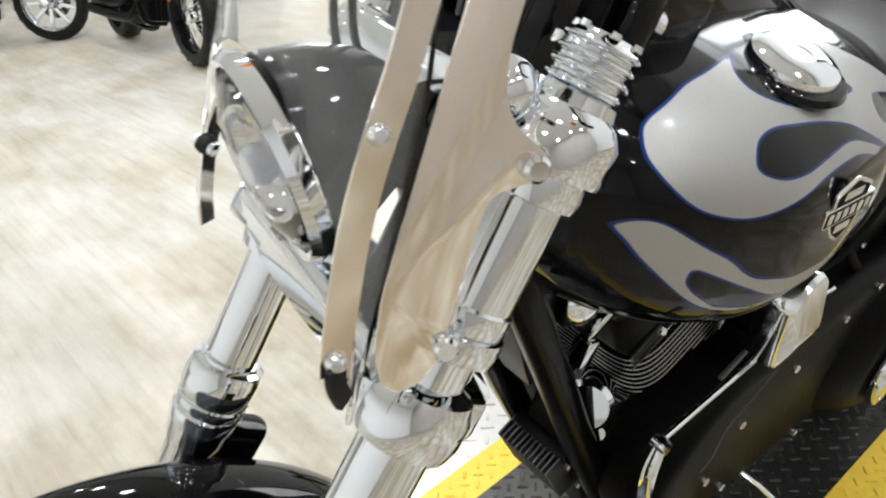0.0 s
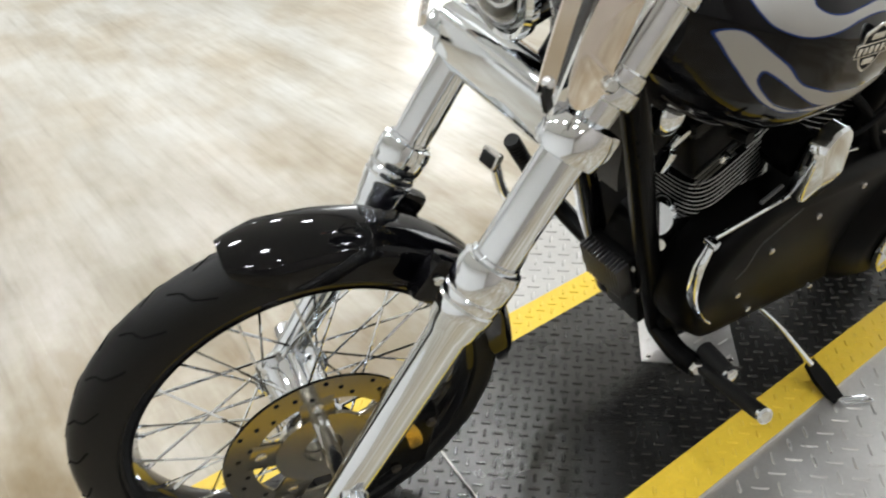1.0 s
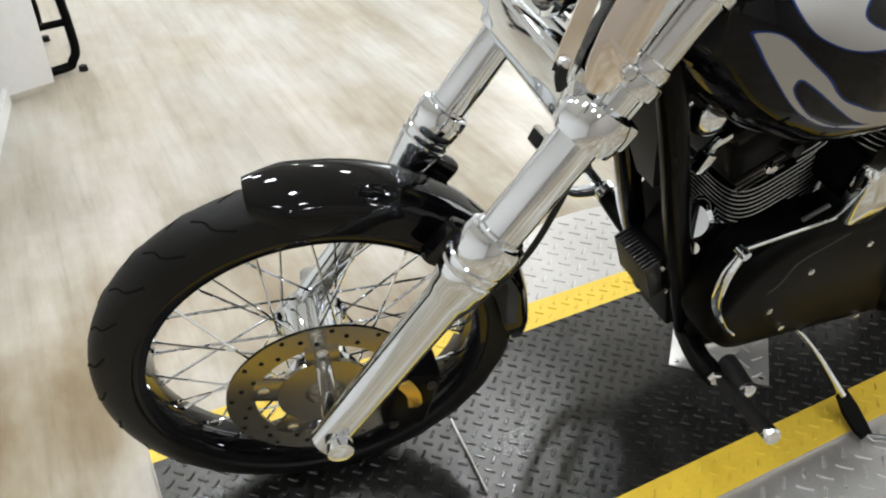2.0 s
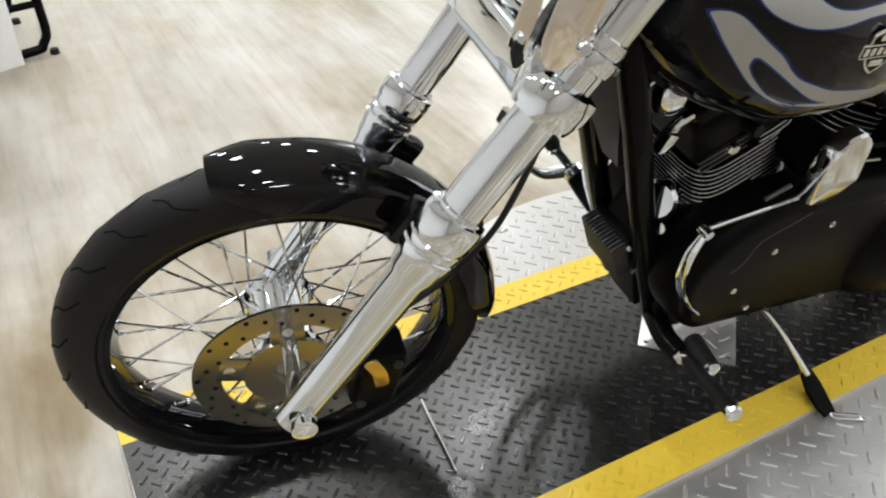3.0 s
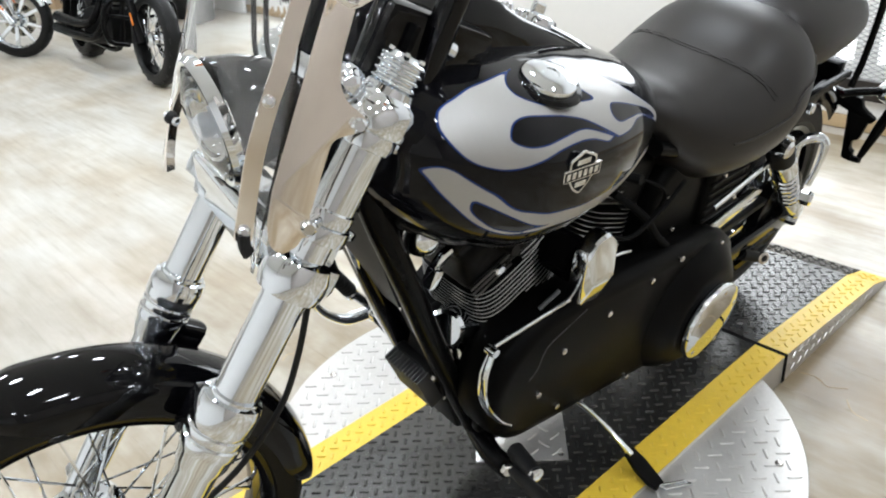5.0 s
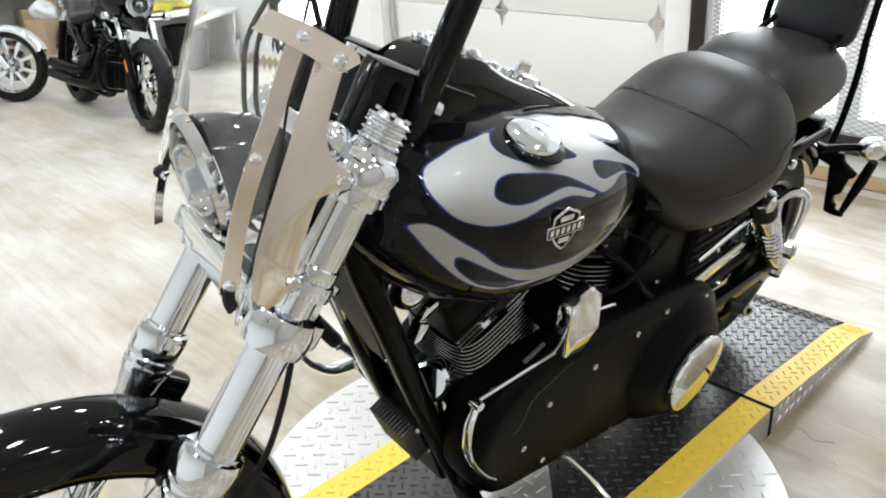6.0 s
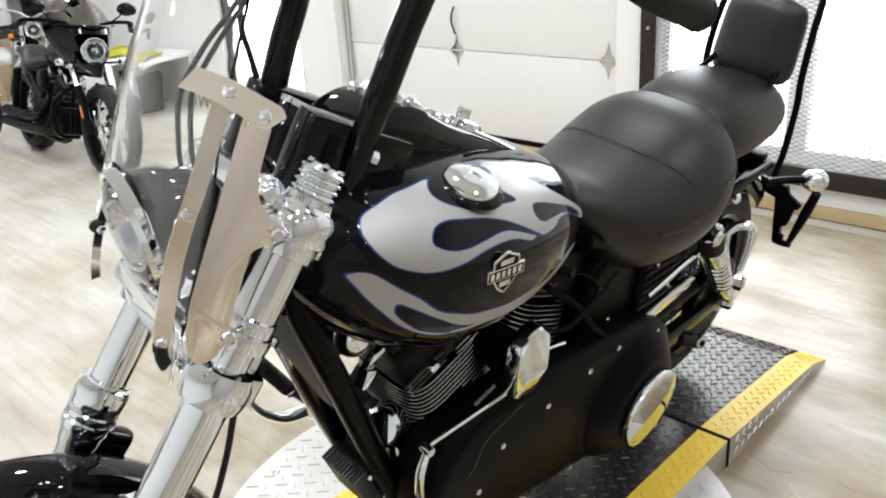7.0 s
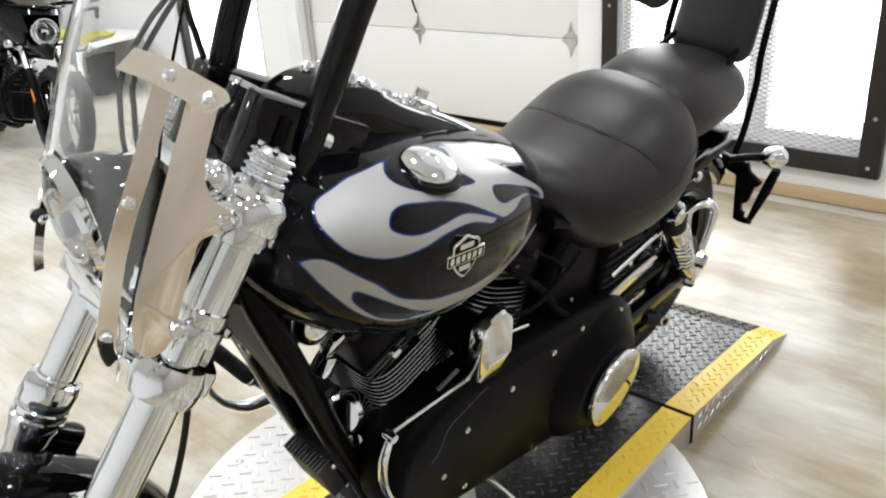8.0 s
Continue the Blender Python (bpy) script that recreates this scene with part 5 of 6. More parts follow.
def cylinder(tilt, x):
    """A finned barrel and its head, leaning forward or back."""
    m = Matrix.Translation((x, 0.0, 0.46)) @ pose(0, 0, 0, 0, tilt, 0)
    bm = bmesh.new()
    add(bm, lathe([(0, -0.04), (0.052, -0.04), (0.052, 0.21), (0, 0.21)], 24))
    cyl = part("cylinder", moved(bm, m), FINS, eng, "black finned cylinder")
    fins = [0.012 + 0.0094 * k for k in range(15)]
    for k, z in enumerate(fins):
        r = 1.0 - 0.05 * max(0, 2 - k) - 0.012 * max(0, k - 6)
        o = [(0.098 * r * math.copysign(abs(math.cos(2 * math.pi * q / 56)) ** 0.45, math.cos(2 * math.pi * q / 56)), 0.092 * r * math.copysign(abs(math.sin(2 * math.pi * q / 56)) ** 0.45, math.sin(2 * math.pi * q / 56))) for q in range(56)]
        part("fin", moved(slab(o, 0.0028), m @ Matrix.Translation((0, 0, z))), FINS, cyl)
        rim = tube([(a * 1.002, b * 1.002, 0) for a, b in o[20:56]], 0.0011, 4, 0)
        part("fin_edge", moved(rim, m @ Matrix.Translation((0, 0, z))), FIN_EDGE, cyl)
    for k in range(6):
        r = 0.90 - 0.015 * k
        half = [(0.02, -0.092 * r), (0.088 * r, -0.090 * r), (0.098 * r, -0.075 * r), (0.098 * r, 0.08 * r), (0.02, 0.08 * r)]
        z = 0.153 + 0.0105 * k
        part("head_fin", moved(slab(rounded(half, 0.008), 0.0028), m @ Matrix.Translation((0, 0, z))), FINS, cyl)
        part("fin_edge", moved(tube([(0.02, -0.0925 * r, 0), (0.080 * r, -0.0912 * r, 0), (0.0975 * r, -0.072 * r, 0), (0.0985 * r, 0.02, 0)], 0.0010, 4, 2), m @ Matrix.Translation((0, 0, z))), FIN_EDGE, cyl)
    part("head", moved(box(0.180, 0.165, 0.115, 0.030, Matrix.Translation((0, 0, 0.210)), segs=4), m), FINS, cyl, "black cylinder head")
    part("rocker_cover", moved(box(0.20, 0.168, 0.04, 0.014, Matrix.Translation((0, 0, 0.290)), segs=3), m), BLACK, cyl, "black rocker cover")
    for s in (-1, 1):
        for dx in (-0.05, 0.05):
            part("head_bolt", moved(bolt((dx, s * 0.062, 0.310), (0, 0, 1), 0.007, 0.006), m), CHROME, cyl)
    part("spark_plug_boot", moved(tube([(-0.01, -0.065, 0.215), (-0.01, -0.11, 0.225)], 0.010, 10, 0), m), GRIP, cyl)
    part("head_screw", moved(bolt((-0.035, -0.083, 0.185), (0, -1, 0), 0.011, 0.010), m), CHROME, cyl)
    for k in range(4):
        part("head_rib", moved(box(0.09, 0.003, 0.0022, 0.0006, Matrix.Translation((-0.05, -0.0835, 0.165 + 0.012 * k))), m), FIN_EDGE if k < 3 else FINS, cyl)
    return m


fm = cylinder(-22.5, 0.022)
cylinder(22.5, 0.185)
part("exhaust_stub", moved(tube([(-0.07, 0.03, 0.23), (-0.12, 0.05, 0.235), (-0.16, 0.08, 0.19), (-0.15, 0.12, 0.05)], 0.024, 16, 6), fm), CHROME, eng, "chrome exhaust pipe")
br_ = part("chrome_bracket", side(rounded([(-0.220, 0.676), (-0.205, 0.668), (-0.187, 0.684), (-0.140, 0.706), (-0.137, 0.716), (-0.20, 0.695)], 0.004), 0.014, -0.07, 0.004), CHROME, eng, "chrome motor mount bracket")
part("mount_tab", box(0.022, 0.022, 0.034, 0.005, Matrix.Translation((-0.212, -0.068, 0.652)) @ pose(0, 0, 0, 0, 20, 0)), CHROME, br_)
part("coil_cover", moved(lathe([(0, 0.030), (0.014, 0.028), (0.026, 0.017), (0.032, 0.0), (0.032, -0.02), (0.024, -0.03), (0, -0.032)], 28), aim((-0.234, -0.062, 0.738), (-0.3, -0.45, 0.8)) @ Matrix.Diagonal((0.86, 0.86, 0.86, 1))), CHROME, br_, "domed chrome cover")
part("motor_mount", box(0.08, 0.06, 0.05, 0.012, Matrix.Translation((-0.20, 0.0, 0.70))), BLACK, eng)
filt = part("oil_filter", moved(lathe([(0, 0), (0.028, 0.002), (0.034, 0.01), (0.034, 0.06), (0.028, 0.068), (0, 0.07)], 32), aim((-0.108, -0.022, 0.474), (-0.75, -0.45, 0.45))), CHROME, eng, "chrome oil filter")
part("filter_tab", side(rounded([(-0.145, 0.515), (-0.10, 0.50), (-0.085, 0.475), (-0.11, 0.47), (-0.135, 0.49)], 0.006), 0.012, -0.07, 0.002), CHROME, filt)
part("crank_sensor", tube([(-0.10, -0.03, 0.43), (-0.135, -0.06, 0.44)], 0.012, 12, 0), CHROME, eng)
for k, q in enumerate(((-0.14, -0.05, 0.44), (-0.105, -0.05, 0.30), (-0.13, -0.05, 0.37))):
    part("case_bolt", bolt(q, (-0.4, -1, 0.1), 0.008, 0.006), STEEL, eng)

# voltage regulator at the foot of the down tubes
RG = Matrix.Translation((-0.152, 0.004, 0.352)) @ pose(0, 0, 0, 0, -25, 0) @ Matrix.Diagonal((0.9, 0.9, 0.9, 1))
reg = part("regulator", box(0.024, 0.100, 0.116, 0.008, RG @ Matrix.Translation((0.010, 0, 0.006)), segs=3), FINS, bike, "black finned voltage regulator")
for k in range(12):
    part("cooling_fin", box(0.032, 0.0036, 0.112, 0.0012, RG @ Matrix.Translation((-0.015, -0.048 + 0.0087 * k, 0.006))), RIB, reg)
part("regulator_face", box(0.030, 0.010, 0.075, 0.004, RG @ Matrix.Translation((0.016, -0.054, 0.04))), BLACK, reg, "black connector block")
for z in (-0.03, 0.055):
    part("regulator_bolt", bolt(RG @ Vector((0.002, -0.062, z)), (0, -1, 0), 0.007, 0.005), STEEL, reg)

# primary cover
o1 = stadium((0.005, 0.385), 0.150, (0.505, 0.300), 0.168, 28)
prim = part("primary_cover", side(o1, 0.105, -0.115, 0.030), SATIN, bike, "satin black primary cover", sharp=60)
for x, z in ((0.294, 0.459), (0.160, 0.447), (0.033, 0.428), (-0.020, 0.350), (0.05, 0.272), (0.30, 0.19), (0.44, 0.165), (0.392, 0.468), (0.56, 0.432), (0.64, 0.33)):
    part("cover_screw", moved(lathe([(0, 0.006), (0.0045, 0.006), (0.0068, 0.004), (0.0068, -0.003)], 14), aim((x, -0.168, z), (0, -1, 0))), STEEL, prim, "chrome screw")
part("clutch_bulge", moved(lathe([(0.166, -0.050), (0.158, -0.038), (0.140, -0.022), (0.118, -0.006), (0.104, 0.0), (0, 0.0)], 64), aim((0.495, -0.212, 0.287), (0, -1, 0))), SATIN, prim, "domed clutch housing", sharp=60)
DERBY = aim((0.500, -0.217, 0.281), (0, -1, 0))
der = part("derby_cover", moved(lathe([(0.090, -0.004), (0.0955, 0.002), (0.0965, 0.010), (0.094, 0.0155), (0.088, 0.0175), (0.06, 0.0195), (0, 0.0205)], 64), DERBY), CHROME, prim, "round chrome derby cover")
for k in range(5):
    a = 2 * math.pi * k / 5 + 0.2
    part("derby_screw", moved(bolt((0.080 * math.cos(a), 0.080 * math.sin(a), 0.0175), (0, 0, 1), 0.006, 0.002, False), DERBY), STEEL, der)
part("vent_wire", tube([(0.075, -0.172, 0.505), (0.02, -0.176, 0.497), (-0.03, -0.176, 0.478), (-0.05, -0.178, 0.44), (-0.066, -0.176, 0.42)], 0.0008, 6, 6), RIB, prim)

# horn cover between the cylinders
hc = [(-0.030, -0.060), (-0.035, 0.034), (-0.019, 0.062), (0.010, 0.068), (0.034, 0.044), (0.037, 0.004), (0.025, -0.064)]
HC = Matrix.Translation((0.068, -0.150, 0.600)) @ pose(0, 0, 0, 0, 4, 0) @ YX @ Matrix.Diagonal((1.12, 1.06, 1, 1))
rings = []
for d, k in ((0.0, 1.0), (-0.024, 1.0), (-0.030, 0.95)):
    rings.append([(x * k, z * k, d) for x, z in rounded(hc, 0.009, 3)])
rings.append([(0.80 * x, 0.16 * z - 0.012, -0.041) for x, z in rounded(hc, 0.009, 3)])
rings.append([(0.70 * x, 0.05 * z - 0.012, -0.042) for x, z in rounded(hc, 0.009, 3)])
horn = part("horn_cover", moved(loft(rings), HC), CHROME, bike, "chrome horn cover with two facets", sharp=24)
part("horn_body", moved(lathe([(0, -0.04), (0.035, -0.04), (0.04, -0.01), (0.04, 0.03), (0, 0.03)], 28), aim((0.06, -0.11, 0.60), (0, -1, 0))), BLACK, horn)
part("horn_pin", tube([(0.08, -0.165, 0.605), (0.178, -0.168, 0.585)], 0.003, 8, 0), CHROME, horn)

part("dipstick_tube", tube([(-0.039, -0.150, 0.553), (0.008, -0.150, 0.568)], 0.0036, 10, 0), RIB, eng, "dark rod beside the cylinder")

# shift linkage, lever and pegs
lev = part("shift_linkage", tube([(-0.145, -0.152, 0.532), (0.06, -0.152, 0.532)], 0.0042, 10, 0), CHROME, bike, "chrome shift linkage rod")
part("rod_end", moved(lathe([(0, -0.010), (0.008, -0.010), (0.009, 0), (0.008, 0.010), (0, 0.010)], 18), aim((-0.152, -0.154, 0.528), (0, -1, 0))), CHROME, lev)
part("shift_arm", tube([(-0.152, -0.154, 0.528), (-0.168, -0.158, 0.48), (-0.162, -0.163, 0.42), (-0.13, -0.17, 0.365), (-0.10, -0.175, 0.335)], [0.008, 0.0095, 0.010, 0.0085, 0.007], 12, 6, flat=0.55), CHROME, lev, "curved chrome shift arm")
pegs = part("peg_mount", tube([(-0.06, -0.07, 0.20), (-0.09, -0.14, 0.215), (-0.10, -0.19, 0.23)], 0.021, 14, 5), BLACK, bike, "black foot control mount")
part("mount_bolt", bolt((-0.108, -0.195, 0.236), (-0.5, -0.8, 0.2), 0.013, 0.008), STEEL, pegs)
part("toe_peg", tube([(-0.075, -0.18, 0.25), (-0.095, -0.245, 0.262)], 0.017, 16, 0), GRIP, pegs, "black rubber toe peg")
part("toe_peg_end", moved(lathe([(0.0155, 0), (0.0155, 0.005), (0.010, 0.009), (0, 0.010)], 16), aim((-0.095, -0.245, 0.262), (-0.3, -1, 0.15))), CHROME, pegs)
fp_ = part("foot_peg", tube([(-0.10, -0.20, 0.235), (-0.13, -0.28, 0.275), (-0.158, -0.345, 0.312)], [0.011, 0.0135, 0.0135], 14, 4), GRIP, pegs, "black rubber foot peg")
part("peg_end", moved(lathe([(0.0138, -0.004), (0.0142, 0.003), (0.010, 0.007), (0, 0.008)], 16), aim((-0.158, -0.345, 0.312), (-0.28, -0.66, 0.37))), CHROME, fp_)
# right-hand controls
rc = part("brake_pedal", tube([(-0.236, 0.25, 0.462), (-0.226, 0.25, 0.425), (-0.206, 0.25, 0.376), (-0.178, 0.25, 0.338), (-0.136, 0.25, 0.302), (-0.095, 0.246, 0.294), (-0.064, 0.238, 0.298)], [0.010, 0.013, 0.014, 0.015, 0.016, 0.016, 0.014], 14, 6, flat=0.7), CHROME, bike, "chrome brake pedal arm")
part("pedal_pad", box(0.016, 0.045, 0.036, 0.006, Matrix.Translation((-0.244, 0.252, 0.462)) @ pose(0, 0, 0, 0, 20, 0)), STEEL, rc, "bright pedal pad with a black rubber face")
part("pad_rubber", box(0.006, 0.032, 0.024, 0.002, Matrix.Translation((-0.252, 0.252, 0.465)) @ pose(0, 0, 0, 0, 20, 0)), GRIP, rc)
part("pedal_pivot", tube([(-0.066, 0.238, 0.296), (-0.055, 0.205, 0.275), (-0.055, 0.14, 0.262), (-0.05, 0.07, 0.255)], [0.019, 0.020, 0.018, 0.018], 16, 4), BLACK, rc, "black control mount")
part("pivot_collar", moved(lathe([(0.021, -0.010), (0.024, -0.006), (0.024, 0.006), (0.021, 0.010)], 20), aim((-0.066, 0.236, 0.296), (-0.3, 0.8, 0.4))), CHROME, rc)
pr = part("foot_peg", tube([(-0.072, 0.245, 0.310), (-0.124, 0.25, 0.372)], 0.011, 14, 0), CHROME, rc, "chrome peg stem")
part("peg_rubber", tube([(-0.124, 0.25, 0.372), (-0.202, 0.25, 0.489)], 0.0135, 18, 0), GRIP, pr, "black rubber peg sleeve")
for k in range(14):
    c_ = Vector((-0.124, 0.25, 0.372)).lerp(Vector((-0.202, 0.25, 0.489)), (k + 0.5) / 14)
    part("peg_ring", moved(lathe([(0.0140, -0.0025), (0.0158, -0.0012), (0.0158, 0.0012), (0.0140, 0.0025)], 16), aim(c_, (-0.072, 0, 0.115))), GRIP, pr)
part("peg_collar", moved(lathe([(0.013, -0.008), (0.016, -0.005), (0.016, 0.005), (0.013, 0.008)], 16), aim((-0.121, 0.25, 0.367), (-0.078, 0, 0.117))), CHROME, pr)

# side stand
st = part("side_stand", tube([(0.16, -0.10, 0.19), (0.185, -0.18, 0.160), (0.203, -0.275, 0.110)], [0.011, 0.010, 0.013], 12, 4, flat=0.6), CHROME, bike, "chrome side stand")
part("stand_foot", loft([[(x + dx, y, z + dz) for dx, dz in ((-w, -0.005), (w, -0.005), (w, 0.005), (-w, 0.005))] for x, y, z, w in ((0.203, -0.270, 0.113, 0.013), (0.206, -0.30, 0.096, 0.019), (0.21, -0.335, 0.078, 0.017), (0.213, -0.352, 0.072, 0.012))]), BLACK, st, "black stand foot")
part("kick_tang", tube([(0.212, -0.350, 0.074), (0.262, -0.378, 0.075), (0.268, -0.392, 0.074), (0.216, -0.364, 0.072), (0.212, -0.350, 0.074)], 0.0036, 8, 0), CHROME, st, "chrome rod loop")

# oil tank, battery cover, rear shocks, belt and swingarm
part("oil_tank", side(rounded([(0.33, 0.42), (0.33, 0.62), (0.40, 0.68), (0.62, 0.66), (0.66, 0.55), (0.64, 0.42)], 0.04), 0.22, 0.0, 0.02), SATIN, bike, "black side cover", sharp=60)
part("battery_box", box(0.16, 0.25, 0.15, 0.02, Matrix.Translation((0.60, 0, 0.53)), segs=3), SATIN, bike, "black battery box", sharp=60)
sw = part("swingarm", box(0.44, 0.04, 0.055, 0.016, Matrix.Translation((0.83, -0.120, 0.292)), segs=3), GLOSS, bike, "gloss black swingarm")
part("arm_side", box(0.44, 0.04, 0.055, 0.016, Matrix.Translation((0.83, 0.120, 0.292)), segs=3), GLOSS, sw)
part("belt_guard", side(rounded([(0.46, 0.445), (0.74, 0.485), (0.775, 0.470), (0.75, 0.452), (0.46, 0.41)], 0.010), 0.03, -0.125, 0.004), CHROME, sw, "chrome belt guard")
part("guard_stay", tube([(0.56, -0.128, 0.50), (0.70, -0.128, 0.525), (0.79, -0.128, 0.538)], 0.0075, 10, 4), CHROME, sw, "chrome stay")
part("drive_belt", side(rounded([(0.50, 0.375), (0.96, 0.385), (0.96, 0.372), (0.50, 0.357)], 0.003), 0.028, -0.10), GRIP, sw)
part("axle_adjuster", bolt((1.02, -0.138, 0.292), (0.3, -1, 0), 0.018, 0.022), CHROME, sw)
pg = part("passenger_peg", tube([(0.80, -0.135, 0.27), (0.84, -0.155, 0.255), (0.875, -0.160, 0.240)], [0.016, 0.014, 0.013], 12, 4), GRIP, sw, "black passenger peg")
part("peg_pin", moved(lathe([(0.008, -0.004), (0.016, 0.0), (0.016, 0.006), (0.009, 0.008)], 18), aim((0.85, -0.168, 0.256), (-0.4, -1, 0.3))), STEEL, pg, "steel pivot washer")
for s in (-1, 1):
    a, b = Vector((1.012, s * 0.135, 0.322)), Vector((0.785, s * 0.135, 0.580))
    d = (b - a).normalized()
    sh = part("rear_shock", tube([a, b], 0.020, 24, 0), CHROME, bike, "chrome rear shock absorber")
    part("lower_cap", moved(lathe([(0, 0.0), (0.024, 0.0), (0.031, 0.006), (0.031, 0.050), (0.027, 0.056), (0, 0.056)], 28), aim(a + d * 0.015, d)), CHROME, sh)
    part("shock_shroud", moved(lathe([(0.029, 0.0), (0.033, 0.005), (0.033, 0.060), (0.030, 0.066), (0, 0.066)], 28), aim(a + d * 0.215, d)), CHROME, sh)
    part("top_boot", moved(lathe([(0.031, 0.0), (0.032, 0.03), (0.026, 0.055), (0, 0.065)], 24), aim(a + d * 0.283, d)), GRIP, sh, "black top boot")
    part("shock_spring", tube([a + d * (0.07 + 0.00215 * k) + 0.0265 * (math.cos(k * 0.62) * d.cross(Vector((0, 1, 0))).normalized() + math.sin(k * 0.62) * Vector((0, 1, 0))) for k in range(70)], 0.0052, 8, 0), CHROME, sh, "chrome coil spring")
    for q in (a, b):
        part("shock_eye", moved(lathe([(0, 0.03), (0.014, 0.03), (0.021, 0.024), (0.022, -0.02), (0, -0.02)], 22), aim(q, (0, s, 0))), CHROME, sh)
    hook = part("shock_bracket", tube([(0.935, s * 0.118, 0.520), (0.955, s * 0.130, 0.542), (0.970, s * 0.152, 0.549), (0.973, s * 0.170, 0.536), (0.974, s * 0.172, 0.48), (0.976, s * 0.166, 0.425)], [0.009, 0.012, 0.013, 0.011, 0.007, 0.009], 14, 6), CHROME, sh, "curved chrome shock bracket")
    part("bracket_web", tube([(0.945, s * 0.118, 0.525), (0.958, s * 0.122, 0.475), (0.972, s * 0.137, 0.415)], [0.010, 0.007, 0.009], 12, 6), CHROME, hook)
    part("curl", tube([(0.86, s * 0.112, 0.575), (0.885, s * 0.120, 0.555), (0.90, s * 0.116, 0.525)], [0.006, 0.010, 0.006], 10, 5), CHROME, hook)
    part("bracket_nut", bolt((0.978, s * 0.158, 0.385), (0.25, s, 0), 0.019, 0.030), CHROME, hook, "large chrome nut")

# hoses, wires and bolts between the seat and the engine
clutter = part("engine_hose", tube([(0.20, -0.095, 0.66), (0.27, -0.125, 0.60), (0.33, -0.135, 0.53), (0.40, -0.13, 0.47)], 0.008, 10, 6), SEAM, bike, "black rubber hose")
part("hose", tube([(0.16, -0.105, 0.60), (0.22, -0.135, 0.575), (0.30, -0.14, 0.60), (0.38, -0.135, 0.64)], 0.0045, 8, 6), SEAM, clutter)
part("plug_wire", tube([(0.26, -0.10, 0.675), (0.31, -0.13, 0.645), (0.33, -0.125, 0.60), (0.29, -0.12, 0.56)], 0.0032, 8, 6), SEAM, clutter)
part("plug_wire", tube([(0.02, -0.10, 0.70), (0.08, -0.115, 0.72), (0.15, -0.11, 0.70), (0.20, -0.10, 0.67)], 0.0032, 8, 6), SEAM, clutter)
for q in ((0.36, -0.118, 0.60), (0.45, -0.118, 0.64), (0.56, -0.13, 0.585), (0.64, -0.13, 0.50), (0.42, -0.116, 0.50)):
    part("cover_bolt", bolt(q, (0, -1, 0.1), 0.006, 0.005), STEEL, clutter)
for k in range(5):
    part("box_rib", box(0.15, 0.006, 0.004, 0.001, Matrix.Translation((0.60, -0.127, 0.48 + 0.022 * k))), GRIP, clutter)

# rear wheel and fender
RW = Matrix.Translation((0.985, 0, 0.316)) @ pose(0, 0, 0, -90, 0, 0)
prof = torus_profile(0.316, 0.160, 0.085, 0.215)
rw = part("rear_wheel", moved(lathe([(0.205, -0.07), (0.218, -0.075), (0.215, 0.0), (0.218, 0.075), (0.205, 0.07), (0.20, 0), (0.205, -0.07)], 64), RW), GLOSS, bike, "black rear wheel rim")
part("tyre", moved(lathe(prof + [prof[0]], 80), RW), RUBBER, rw, "wide black rear tyre")
part("hub", moved(lathe([(0, -0.08), (0.06, -0.08), (0.06, 0.08), (0, 0.08)], 28), RW), CHROME, rw)
for k in range(20):
    a = 2 * math.pi * k / 20
    part("spoke", moved(tube([(0.055 * math.cos(a), 0.055 * math.sin(a), (-1) ** k * 0.06), (0.205 * math.cos(a + 0.3), 0.205 * math.sin(a + 0.3), 0)], 0.003, 6, 0), RW), CHROME, rw)
part("pulley", moved(lathe([(0.105, -0.118), (0.112, -0.116), (0.112, -0.09), (0.06, -0.088), (0.06, -0.118), (0.105, -0.118)], 48), RW), BLACK, rw)
rings = []
for i in range(33):
    a = radians(140 - 100 * i / 32)
    ring = []
    for k in range(15):
        b = math.pi * k / 14
        ring.append((0.350 - 0.08 + 0.08 * math.sin(b) ** 0.5, -0.090 * math.cos(b)))
    ring += [(r_ - 0.003, y_ * 0.97) for r_, y_ in reversed(ring)]
    rings.append([(0.985 + r_ * math.cos(a), y_, 0.330 + r_ * math.sin(a)) for r_, y_ in ring])
rf = part("rear_fender", loft(rings), GLOSS, bike, "gloss black rear fender", sharp=60)
tail = part("tail_lamp", moved(lathe([(0.035, -0.02), (0.038, 0.01), (0.025, 0.022), (0, 0.026)], 28), aim((1.26, 0, 0.545), (1, 0, 0.5))), RED, rf, "red tail lamp")
XZ_ = Matrix.Translation((1.36, 0, 0)) @ Matrix(((0, 0, 1, 0), (1, 0, 0, 0), (0, 1, 0, 0), (0, 0, 0, 1)))  # outline in y and z
pb = part("plate_bracket", moved(slab(rounded([(0.030, 0.530), (-0.045, 0.484), (-0.146, 0.464), (-0.152, 0.480), (-0.110, 0.500), (-0.100, 0.522)], 0.006), 0.020, 0.003), XZ_), BLACK, rf, "black side mount plate bracket")
part("bracket_post", moved(slab(rounded([(-0.076, 0.480), (-0.106, 0.346), (-0.134, 0.345), (-0.130, 0.372), (-0.118, 0.376), (-0.117, 0.402), (-0.131, 0.410), (-0.138, 0.474)], 0.004), 0.022, 0.003), XZ_), BLACK, pb)
part("bracket_foot", tube([(1.36, -0.110, 0.351), (1.365, -0.132, 0.348), (1.362, -0.154, 0.354)], 0.010, 10, 4), BLACK, pb)
